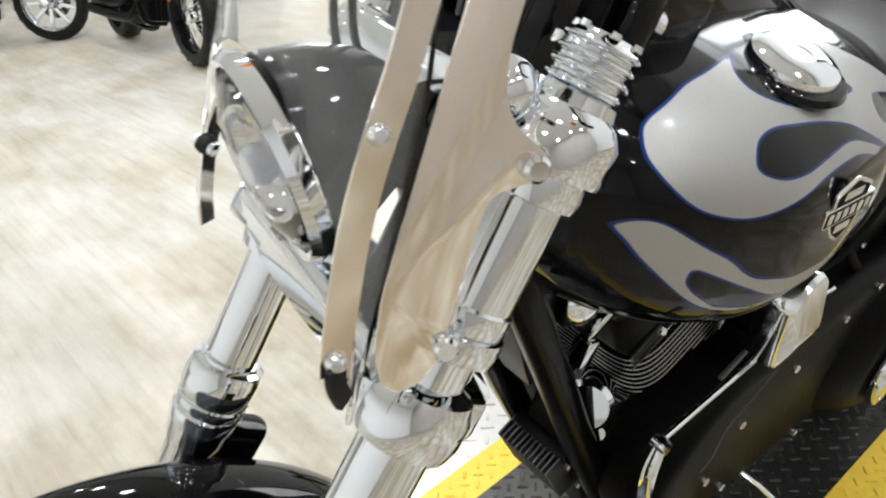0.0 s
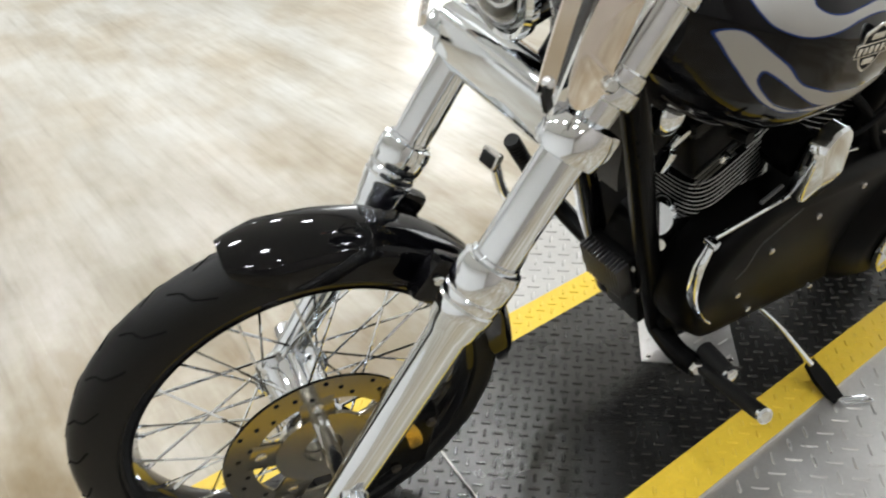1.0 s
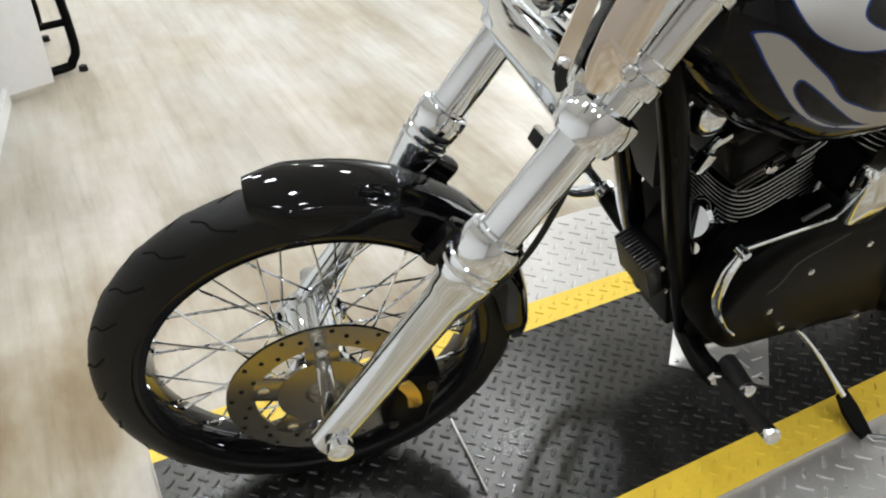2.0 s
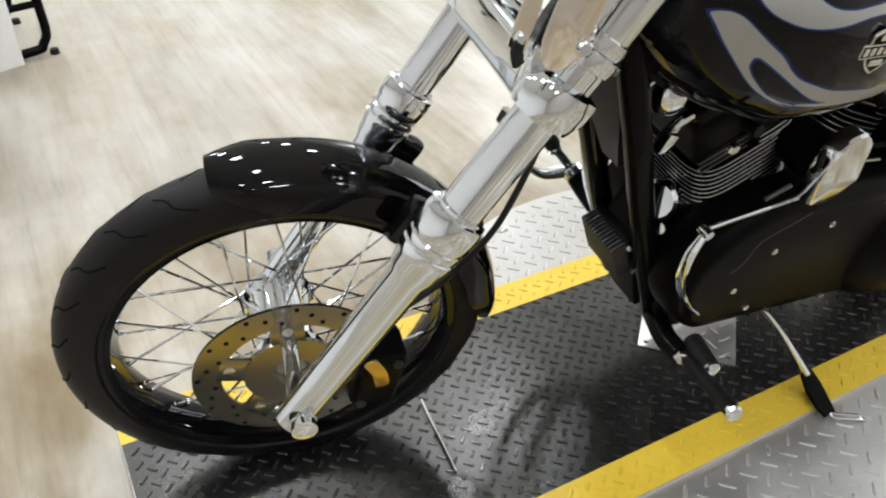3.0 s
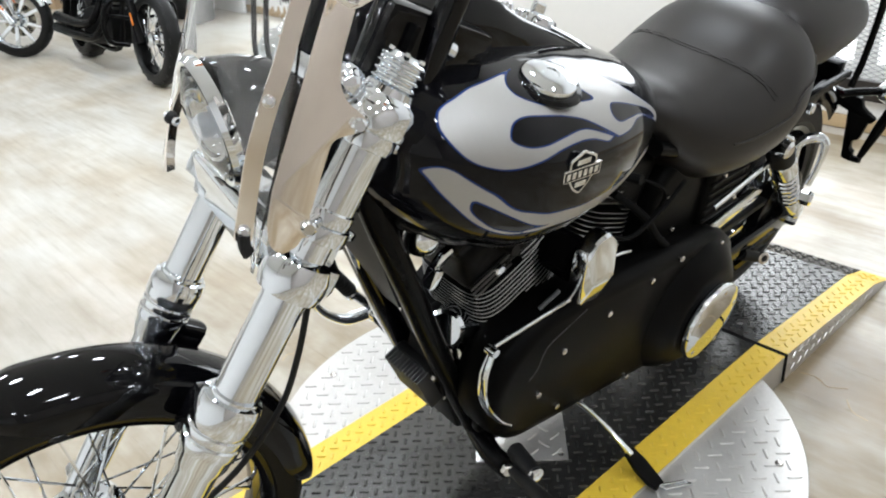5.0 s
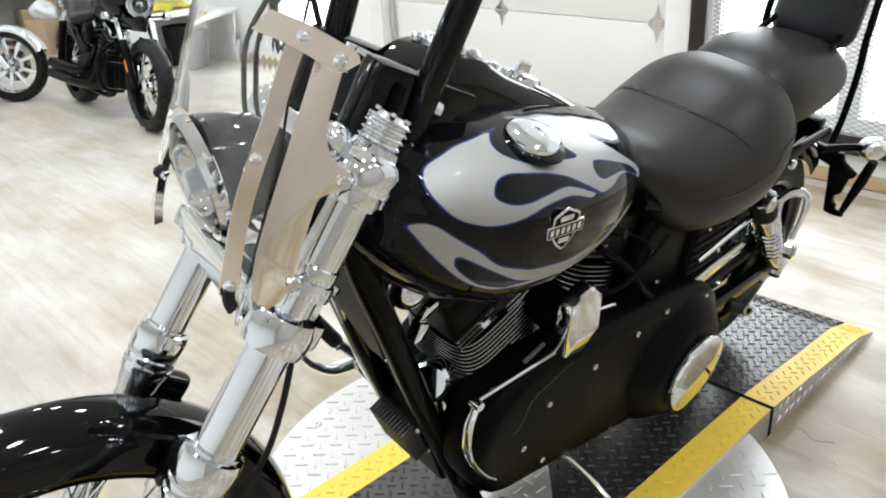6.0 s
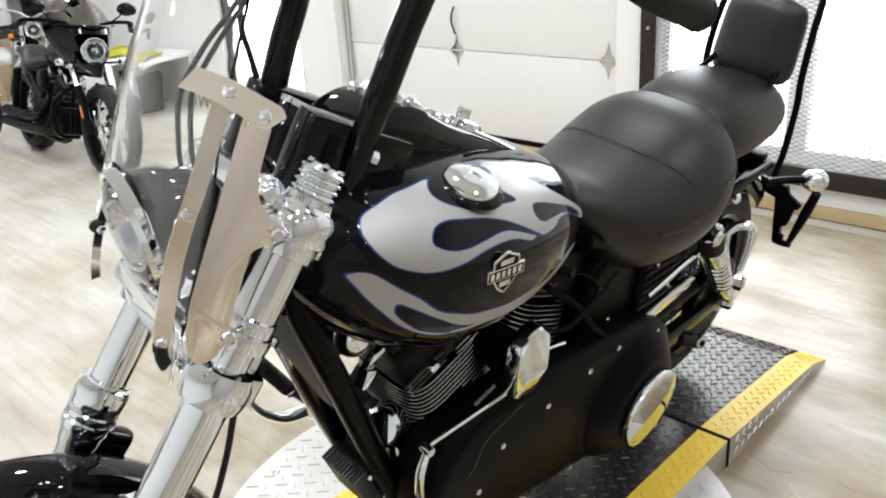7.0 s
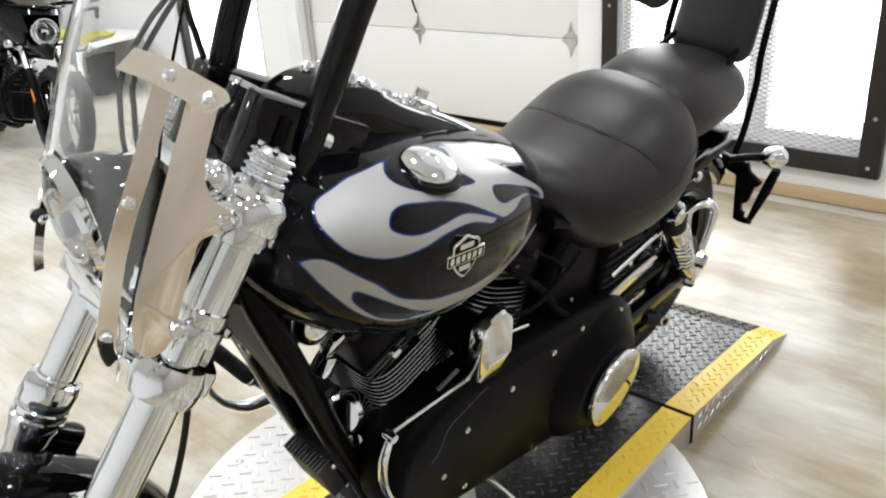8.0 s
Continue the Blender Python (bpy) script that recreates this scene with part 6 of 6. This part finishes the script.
part("bracket_arm", tube([(1.37, -0.176, 0.528), (1.375, -0.164, 0.455), (1.365, -0.150, 0.362)], [0.013, 0.015, 0.009], 10, 4), BLACK, pb)
part("bracket_arm", tube([(1.20, 0.0, 0.56), (1.28, -0.01, 0.525), (1.35, -0.02, 0.505)], 0.016, 12, 4), BLACK, pb)
for s in (-1, 1):
    stem = part("signal_stem", tube([(1.27, s * 0.07, 0.548), (1.31, s * 0.10, 0.555), (1.352, s * 0.138, 0.560)], 0.011, 12, 4), BLACK, rf)
    part("rear_signal", moved(lathe([(0, -0.036), (0.018, -0.033), (0.029, -0.018), (0.0315, 0.0), (0.029, 0.018), (0.018, 0.030), (0, 0.034)], 28), aim((1.357, s * 0.164, 0.566), (0.6, s * 0.7, 0.1))), CHROME, stem, "chrome bullet turn signal")
part("rear_box", box(0.05, 0.2, 0.06, 0.01, Matrix.Translation((1.10, 0, 0.66))), BLACK, rf)


# ---- the rest of the showroom ----
CREAM = mat("cream_metal", (0.62, 0.60, 0.55), 0.4)


def other_bike(m, label, dark):
    """A parked motorcycle: x backward from the front axle, y to its right."""
    b = thing("motorcycle", m, label, "motorcycle", "parked motorcycles")
    shine = BLACK if dark else CHROME
    for name, x, r, w in (("front_wheel", 0.0, 0.325, 0.12), ("rear_wheel", 1.42, 0.32, 0.17)):
        W = Matrix.Translation((x, 0, r)) @ pose(0, 0, 0, -90, 0, 0)
        if name == "front_wheel" and dark:
            W = Matrix.Translation((x, 0, r)) @ pose(0, 0, 0, 0, 0, 2) @ pose(0, 0, 0, -90, 0, 0)
        pr_ = torus_profile(r, w, 0.075, r - 0.085)
        wh = part(name, moved(lathe([(r - 0.088, -w / 2 + 0.02), (r - 0.075, -w / 2 + 0.012), (r - 0.082, 0), (r - 0.075, w / 2 - 0.012), (r - 0.088, w / 2 - 0.02), (r - 0.1, 0), (r - 0.088, -w / 2 + 0.02)], 48), W), shine, b, "wheel rim")
        ty = part("tyre", moved(lathe(pr_ + [pr_[0]], 56), W), RUBBER, wh, "black tyre")
        for k in range(22):
            for s in (-1, 1):
                a = 2 * math.pi * (k + 0.25 * s) / 22
                part("tread_block", moved(box(0.012, 0.05, w * 0.30, 0.003, segs=1), W @ pose(0, 0, 0, 0, 0, math.degrees(a)) @ Matrix.Translation((r - 0.0150, 0, s * w * 0.2)) @ pose(0, 0, 0, s * 18, 0, 0)), RUBBER, ty)
        part("hub", moved(lathe([(0, -0.07), (0.035, -0.07), (0.055, -0.05), (0.03, -0.02), (0.03, 0.02), (0.055, 0.05), (0.035, 0.07), (0, 0.07)], 24), W), CHROME, wh, "chrome hub")
        for k in range(20 if dark else 9):
            a = 2 * math.pi * k / (20 if dark else 9)
            if dark:
                part("spoke", moved(tube([(0.05 * math.cos(a + 0.5), 0.05 * math.sin(a + 0.5), (-1) ** k * 0.045), ((r - 0.09) * math.cos(a), (r - 0.09) * math.sin(a), 0)], 0.0032, 6, 0), W), CHROME, wh)
            else:
                part("spoke", moved(box(r - 0.14, 0.035, 0.03, 0.008), W @ pose(0, 0, 0, 0, 0, math.degrees(a)) @ Matrix.Translation(((r - 0.05) / 2, 0, 0))), CHROME, wh, "cast chrome spoke")
        part("brake_rotor", moved(lathe([(0.145, -0.058), (0.145, -0.063), (0.08, -0.063), (0.08, -0.058), (0.145, -0.058)], 40), W), ROTOR, wh)
    up = Vector((0.50, 0, 0.866))
    for s in (-1, 1):
        base = Vector((0.0, s * 0.11, 0.325))
        lg = part("fork_leg", tube([base - up * 0.03, base + up * 0.34], 0.03, 18, 0), BLACK if dark else CHROME, b, "fork leg")
        part("fork_tube", tube([base + up * 0.33, base + up * 0.66], 0.023, 16, 0), CHROME, lg, "chrome fork tube")
    if not dark:
        rg = []
        for i in range(20):
            a = radians(160 - 140 * i / 19)
            ring = [(0.36 - 0.06 + 0.06 * math.sin(math.pi * k / 10) ** 0.5, -0.08 * math.cos(math.pi * k / 10)) for k in range(11)]
            ring += [(q - 0.004, y_ * 0.96) for q, y_ in reversed(ring)]
            rg.append([(-q * math.cos(a) * -1, y_, 0.325 + q * math.sin(a)) for q, y_ in ring])
        part("front_fender", loft(rg), CHROME, b, "bright front fender", sharp=60)
    rg = []
    for i in range(20):
        a = radians(165 - 150 * i / 19)
        ring = [(0.37 - 0.07 + 0.07 * math.sin(math.pi * k / 10) ** 0.5, -0.1 * math.cos(math.pi * k / 10)) for k in range(11)]
        ring += [(q - 0.004, y_ * 0.96) for q, y_ in reversed(ring)]
        rg.append([(1.42 + q * math.cos(a), y_, 0.32 + q * math.sin(a)) for q, y_ in ring])
    part("rear_fender", loft(rg), GLOSS, b, "black rear fender", sharp=60)
    hl = part("headlight", moved(lathe([(0.085, 0.0), (0.08, -0.05), (0.05, -0.1), (0, -0.12)], 32), aim((0.11, 0, 0.87), (-1, 0, -0.05))), GLOSS, b, "round headlight")
    part("bezel", moved(lathe([(0.082, -0.006), (0.093, 0.0), (0.09, 0.014), (0.082, 0.012)], 36), aim((0.11, 0, 0.87), (-1, 0, -0.05))), CHROME, hl)
    part("reflector", moved(lathe([(0.08, 0.006), (0.06, -0.02), (0.02, -0.04), (0, -0.042)], 28), aim((0.11, 0, 0.87), (-1, 0, -0.05))), CHROME, hl)
    part("lens", moved(lathe([(0.082, 0.008), (0.05, 0.022), (0, 0.026), (0, 0.023), (0.05, 0.019), (0.08, 0.006)], 32), aim((0.11, 0, 0.87), (-1, 0, -0.05))), LENS, hl).visible_shadow = False
    if dark:
        rg = []
        for k in range(13):
            t = k / 12
            wdt, z0 = 0.06 + 0.185 * math.sin(math.pi / 2 * t) ** 0.9, 0.69 + 0.35 * t
            rg.append([(0.02 + 0.30 * (abs(q) ** 1.8) + 0.14 * max(0, t - 0.45) + d, q * wdt, z0) for d in (0,) for q in [i / 8 for i in range(-8, 9)]] + [(0.03 + 0.30 * (abs(q) ** 1.8) + 0.14 * max(0, t - 0.45), q * wdt * 0.97, z0) for q in [i / 8 for i in range(8, -9, -1)]])
        fr = part("fairing", loft([[(x + (0.12 if abs(y) < 0.09 and 0.78 < z < 0.96 else 0), y, z) for x, y, z in r] for r in rg]), GLOSS, b, "black quarter fairing", sharp=60)
        rg = [[(0.09 + 0.16 * t + 0.24 * abs(q) ** 1.8, q * 0.215 * (max(0.02, 1 - t ** 2.6)) ** 0.5, 1.03 + 0.20 * t) for q in [i / 6 for i in range(-6, 7)]] + [(0.094 + 0.16 * t + 0.24 * abs(q) ** 1.8, q * 0.212 * (max(0.02, 1 - t ** 2.6)) ** 0.5, 1.03 + 0.20 * t) for q in [i / 6 for i in range(6, -7, -1)]] for t in [k / 8 for k in range(9)]]
        part("wind_deflector", loft(rg), SMOKE, fr, "smoked wind deflector", sharp=60).visible_shadow = False
        part("deflector_edge", tube([(0.055 + 0.24 * abs(q) ** 1.8, q * 0.225, 1.035) for q in [i / 6 for i in range(-6, 7)]], 0.008, 8, 2), GLOSS, fr, "gloss black fairing rim")
        for s in (-1, 1):
            gd = part("crash_bar", tube([(0.30, s * 0.06, 0.62), (0.26, s * 0.20, 0.56), (0.25, s * 0.255, 0.50), (0.27, s * 0.255, 0.36), (0.30, s * 0.20, 0.27), (0.36, s * 0.06, 0.24)], 0.018, 14, 6), BLACK, b, "black crash bar")
            part("brace", tube([(0.255, s * 0.24, 0.47), (0.30, s * 0.07, 0.44)], 0.012, 10, 0), BLACK, gd)
    tk = [(0.36, 0.05, 0.06, 0.86), (0.42, 0.12, 0.10, 0.86), (0.55, 0.155, 0.11, 0.845), (0.70, 0.14, 0.10, 0.82), (0.84, 0.09, 0.07, 0.79), (0.92, 0.03, 0.03, 0.775)]
    part("fuel_tank", loft([[(x, a * math.cos(2 * math.pi * k / 28), zc + h * math.sin(2 * math.pi * k / 28)) for k in range(28)] for x, a, h, zc in tk]), GLOSS, b, "gloss black fuel tank", sharp=60)
    sr = [(0.86, 0.06, 0.79, 0.73, 0.8), (0.95, 0.13, 0.78, 0.68, 0.75), (1.10, 0.165, 0.755, 0.65, 0.72), (1.20, 0.15, 0.80, 0.66, 0.72), (1.30, 0.12, 0.84, 0.72, 0.72), (1.45, 0.10, 0.84, 0.76, 0.75), (1.53, 0.05, 0.82, 0.77, 0.8)]
    part("seat", loft([seat_ring(*r_) for r_ in smooth_rows(sr, 4)]), LEATHER, b, "black leather seat", sharp=60)
    en = part("crankcase", side(rounded([(0.50, 0.22), (0.48, 0.42), (0.60, 0.48), (0.95, 0.46), (1.10, 0.40), (1.12, 0.22), (0.95, 0.18)], 0.05), 0.26, 0.0, 0.02), FINS if dark else CHROME, b, "engine crankcase", sharp=50)
    for tilt, x in ((-22, 0.66), (22, 0.80)):
        mm = Matrix.Translation((x, 0, 0.44)) @ pose(0, 0, 0, 0, tilt, 0)
        cy = part("cylinder", moved(lathe([(0.06, 0), (0.06, 0.2), (0, 0.2)], 20), mm), FINS, en)
        for k in range(9):
            part("fin", moved(slab(rounded([(-0.09, -0.085), (0.09, -0.085), (0.09, 0.085), (-0.09, 0.085)], 0.03), 0.005), mm @ Matrix.Translation((0, 0, 0.03 + 0.02 * k))), FINS if k % 2 else FIN_EDGE, cy)
        part("rocker_cover", moved(box(0.16, 0.15, 0.06, 0.015, Matrix.Translation((0, 0, 0.24))), mm), CHROME, cy, "chrome rocker cover")
    part("air_cleaner", moved(lathe([(0, 0.05), (0.06, 0.05), (0.08, 0.035), (0.08, 0)], 32), aim((0.73, 0.13, 0.62), (0, 1, 0))), CHROME if not dark else BLACK, en, "round air cleaner")
    for k, (z, L) in enumerate(((0.24, 1.50), (0.33, 1.46))):
        part("exhaust", tube([(0.56 + 0.2 * k, 0.08, 0.58), (0.50 + 0.2 * k, 0.15, 0.45), (0.66 + 0.1 * k, 0.19, z + 0.03), (1.0, 0.20, z), (L, 0.21, z)], [0.022, 0.024, 0.028, 0.042, 0.042], 18, 6), BLACK if dark else CHROME, b, "exhaust pipe")
    part("frame_tube", tube([(0.33, 0.0, 0.82), (0.43, 0.06, 0.5), (0.50, 0.08, 0.2), (1.1, 0.09, 0.18)], 0.02, 12, 5), BLACK, b)
    part("rear_shock", tube([(1.40, 0.16, 0.35), (1.28, 0.16, 0.66)], 0.03, 16, 0), BLACK if dark else CHROME, b)
    hb = part("handlebar", tube([(0.42, -0.40, 1.02), (0.34, -0.36, 1.06), (0.28, -0.15, 1.05), (0.30, 0.0, 0.98), (0.28, 0.15, 1.05), (0.34, 0.36, 1.06), (0.42, 0.40, 1.02)], 0.014, 12, 6), BLACK if dark else CHROME, b, "wide handlebar")
    for s in (-1, 1):
        part("grip", tube([(0.36, s * 0.37, 1.05), (0.46, s * 0.42, 1.0)], 0.02, 14, 0), GRIP, hb)
        mx = 0.30 if dark else 0.42
        part("mirror_stem", tube([(0.32, s * (mx - 0.09), 1.06), (0.27, s * (mx - 0.05), 1.10), (0.28, s * mx, 1.14)], 0.006, 8, 4), BLACK, hb)
        part("mirror", moved(lathe([(0, 0.012), (0.05, 0.01), (0.06, 0.0), (0.045, -0.02), (0, -0.03)], 24), aim((0.28, s * (mx + 0.02), 1.155), (1, 0, 0.1)) @ Matrix.Diagonal((1.3, 0.8, 1, 1))), GLOSS, hb, "oval mirror")
        sg = part("turn_signal", moved(lathe([(0.03, 0), (0.028, -0.02), (0.012, -0.045), (0, -0.05)], 18), aim((0.17, s * 0.22, 0.79), (-1, 0, 0))), GLOSS, b)
        part("signal_lens", moved(lathe([(0.029, 0), (0.022, 0.012), (0, 0.018)], 18), aim((0.17, s * 0.22, 0.79), (-1, 0, 0))), CHROME if dark else AMBER, sg, "turn signal lens")
        part("signal_stem", tube([(0.19, s * 0.22, 0.79), (0.20, s * 0.10, 0.78)], 0.008, 8, 0), BLACK, sg)
        part("leg_reflector", box(0.012, 0.008, 0.09, 0.003, Matrix.Translation((0.045, s * 0.145, 0.46)) @ pose(0, 0, 0, 0, 30, 0)), AMBER, b, "amber reflector strip")
    part("side_stand", tube([(0.75, -0.12, 0.2), (0.78, -0.24, 0.012)], 0.012, 10, 0), BLACK, b)
    return b


other_bike(pose(1.08, 3.87, 0.0, 0, 0, 88) @ pose(0, 0, 0, 9, 0, 0) @ Matrix.Diagonal((0.87, 0.87, 0.87, 1)), "black motorcycle with quarter fairing and crash bars", True)
other_bike(pose(0.81, 5.57, 0.0, 0, 0, 138) @ pose(0, 0, 0, 8, 0, 0) @ Matrix.Diagonal((0.82, 0.82, 0.82, 1)), "chrome and black cruiser parked on the plank floor", False)
other_bike(pose(1.70, 6.58, 0.0, 0, 0, 74) @ pose(0, 0, 0, 8, 0, 0) @ Matrix.Diagonal((0.80, 0.80, 0.80, 1)), "dark cruiser with wide handlebar parked behind", False)

# white table with a yellow cloth on it, by the far wall
tb = thing("white_table", Matrix.Translation((2.27, 5.85, 0)), "low white panelled display table against the wall", "table")
part("tabletop", box(0.70, 0.70, 0.04, 0.006, Matrix.Translation((0, 0, 0.45))), WHITE, tb)
for x in (-0.33, 0.33):
    part("side_panel", box(0.03, 0.66, 0.43, 0.004, Matrix.Translation((x, 0, 0.215))), WHITE, tb)
part("back_panel", box(0.63, 0.03, 0.43, 0.004, Matrix.Translation((0, 0.3, 0.215))), WHITE, tb)
rag = bmesh.new()
gr = [[rag.verts.new((0.03 * i - 0.24, 0.03 * j - 0.15, 0.02 + 0.05 * noise.noise(Vector((i * 0.35, j * 0.35, 2.0))) + 0.04 * max(0, 1 - ((i - 8) / 8) ** 2 - ((j - 5) / 5) ** 2))) for j in range(11)] for i in range(17)]
for i in range(16):
    for j in range(10):
        rag.faces.new((gr[i][j], gr[i + 1][j], gr[i + 1][j + 1], gr[i][j + 1]))
bmesh.ops.solidify(rag, geom=rag.faces[:], thickness=0.004)
solid("yellow_cloth", rag, YCLOTH, "crumpled yellow cloth lying on the white table", "cloth", m=Matrix.Translation((2.14, 5.74, 0.475)))
solid("black_bin", lathe([(0, 0), (0.14, 0), (0.17, 0.40), (0.175, 0.41), (0.165, 0.41), (0.135, 0.01), (0, 0.01)], 28), GRIP, "open black plastic bin on the floor", "bin", m=Matrix.Translation((2.25, 5.75, 0.0)) @ Matrix.Diagonal((0.8, 0.8, 0.8, 1)))


def carton(m, sx, sy, sz):
    c = thing("cardboard_box", m, "closed brown cardboard box on the floor", "box", "cardboard boxes")
    part("carton", box(sx, sy, sz, 0.004, Matrix.Translation((0, 0, sz / 2))), CARD, c)
    part("flap", box(sx * 0.98, sy * 0.48, 0.004, 0, Matrix.Translation((0, sy * 0.25, sz + 0.003))), CARD, c)
    part("flap", box(sx * 0.98, sy * 0.48, 0.004, 0, Matrix.Translation((0, -sy * 0.25, sz + 0.003))), CARD, c)


carton(pose(1.80, 7.6, 0, 0, 0, 18), 0.34, 0.30, 0.32)
carton(pose(2.15, 8.0, 0, 0, 0, -8), 0.45, 0.40, 0.5)
bag = bmesh.new()
bmesh.ops.create_icosphere(bag, subdivisions=4, radius=0.13)
for v in bag.verts:
    v.co += v.co.normalized() * 0.05 * noise.noise(v.co * 9.0)
    v.co.z *= 0.75
solid("plastic_bag", bag, WHITE, "crumpled white plastic bag on a cardboard box", "bag", m=Matrix.Translation((1.78, 7.58, 0.40)))
shelf = thing("shelf_unit", Matrix.Translation((1.45, 8.6, 0)), "dark shelf unit with parts along the back wall", "shelf")
for z in (0.1, 0.6, 1.1, 1.6):
    part("board", box(2.2, 0.45, 0.03, 0.003, Matrix.Translation((0, 0, z))), FRAME, shelf)
for x in (-1.08, 0, 1.08):
    part("post", box(0.04, 0.44, 1.9, 0.003, Matrix.Translation((x, 0.0, 0.95))), FRAME, shelf)
for k in range(9):
    solid("parts_box", box(0.18 + 0.04 * (k % 3), 0.3, 0.22 + 0.05 * (k % 2), 0.004), (CARD, WHITE, BLACK)[k % 3], ("brown carton on the shelf", "white carton on the shelf", "black case on the shelf")[k % 3], "box", m=Matrix.Translation((0.53 + 0.23 * k, 8.6, 0.115 + (0.5 if k % 2 else 0) + (0.11 + 0.025 * (k % 2)))))

# white desk and black tube stand
desk = thing("white_desk", Matrix.Translation((-0.01, -0.135, 0)), "grey-white desk with a thick white panel edge", "desk")
ang = math.degrees(math.atan2(2.415 - 2.0, -0.985 + 2.2))
part("side_panel", box(1.28, 0.035, 0.95, 0.003, Matrix.Translation((-0.985 - 0.605, 2.415 - 0.207 + 0.01, 0.03 + 0.475)) @ pose(0, 0, 0, 0, 0, ang)), WHITE, desk)
part("desktop", box(1.3, 0.7, 0.03, 0.003, Matrix.Translation((-1.6, 1.87, 1.0)) @ pose(0, 0, 0, 0, 0, ang)), WHITE, desk)
part("plinth", box(0.02, 0.75, 0.06, 0.003, Matrix.Translation((-1.20, 1.98, 0.03)) @ pose(0, 0, 0, 0, 0, -8)), WHITE, desk)
part("front_panel", box(0.02, 0.72, 0.9, 0.003, Matrix.Translation((-1.24, 1.97, 0.52)) @ pose(0, 0, 0, 0, 0, -8)), CREAM, desk)
stand = thing("tube_stand", Matrix.Translation((-0.885, 2.42, 0)) @ pose(0, 0, 0, 0, 0, 14), "black tubular steel stand with rubber feet", "stand")
for y in (0.0, 0.42):
    hp = part("side_hoop", tube([(-0.62, y, 0.025), (-0.10, y, 0.025), (-0.02, y, 0.05), (0.0, y, 0.14), (-0.03, y, 0.45), (-0.12, y, 0.85)], 0.0175, 14, 6), BLACK, stand, "black steel hoop")
    part("cross_tube", tube([(-0.005, y, 0.20), (-0.5, y, 0.20)], 0.014, 12, 0), BLACK, stand)
    for x in (0.0, -0.6):
        part("foot", moved(lathe([(0, 0), (0.018, 0), (0.016, 0.02), (0, 0.022)], 14), Matrix.Translation((x + 0.01, y, 0.0))), GRIP, hp)
part("shelf_bar", box(0.35, 0.42, 0.02, 0.004, Matrix.Translation((-0.32, 0.21, 0.80))), BLACK, stand)
part("loose_wire", tube([(-0.25, 0.2, 0.78), (-0.22, 0.25, 0.5), (-0.3, 0.15, 0.42), (-0.36, 0.25, 0.5)], 0.004, 6, 6), GRIP, stand)


# ---- floor planks ----
PW, PL = 0.178, 1.22
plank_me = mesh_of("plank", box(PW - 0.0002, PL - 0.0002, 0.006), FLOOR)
floor_ob = bpy.data.objects["floor"]
rest = bmesh.new()
count = 0
rng = random.Random(5)
for i in range(int((RX1 - RX0) / PW) + 1):
    off = rng.random() * PL
    for j in range(-1, int((RY1 - RY0) / PL) + 1):
        cx, cy = RX0 + (i + 0.5) * PW, RY0 + off + (j + 0.5) * PL
        if cy - PL / 2 < RY0 - 0.6 or cy + PL / 2 > RY1 + 0.9 or cx > RX1 - 0.02:
            continue
        if -2.6 < cx < RX1 and -1.2 < cy < 7.0 and count < 300:
            ob = new("plank", plank_me)
            ob.location = (cx, cy, -0.003)
            ob.parent = floor_ob
            count += 1
        else:
            add(rest, box(PW - 0.0002, PL - 0.0002, 0.006, 0, Matrix.Translation((cx, cy, -0.003))))
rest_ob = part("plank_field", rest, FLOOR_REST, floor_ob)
tagged(rest_ob, kind="stuff")

# worn scratches in the planks
for line in ([(0.865, -0.322), (0.872, -0.350), (0.866, -0.372), (0.853, -0.396), (0.877, -0.437)], [(-0.02, 0.755), (0.004, 0.770), (0.030, 0.756)], [(2.597, -0.111), (2.602, -0.15), (2.599, -0.177)], [(0.835, -0.451), (0.80, -0.48), (0.79, -0.52)]):
    part("scratch", tube([(x, y, 0.0001) for x, y in line], 0.0016, 6, 5, flat=0.3), WOODTRIM, floor_ob)
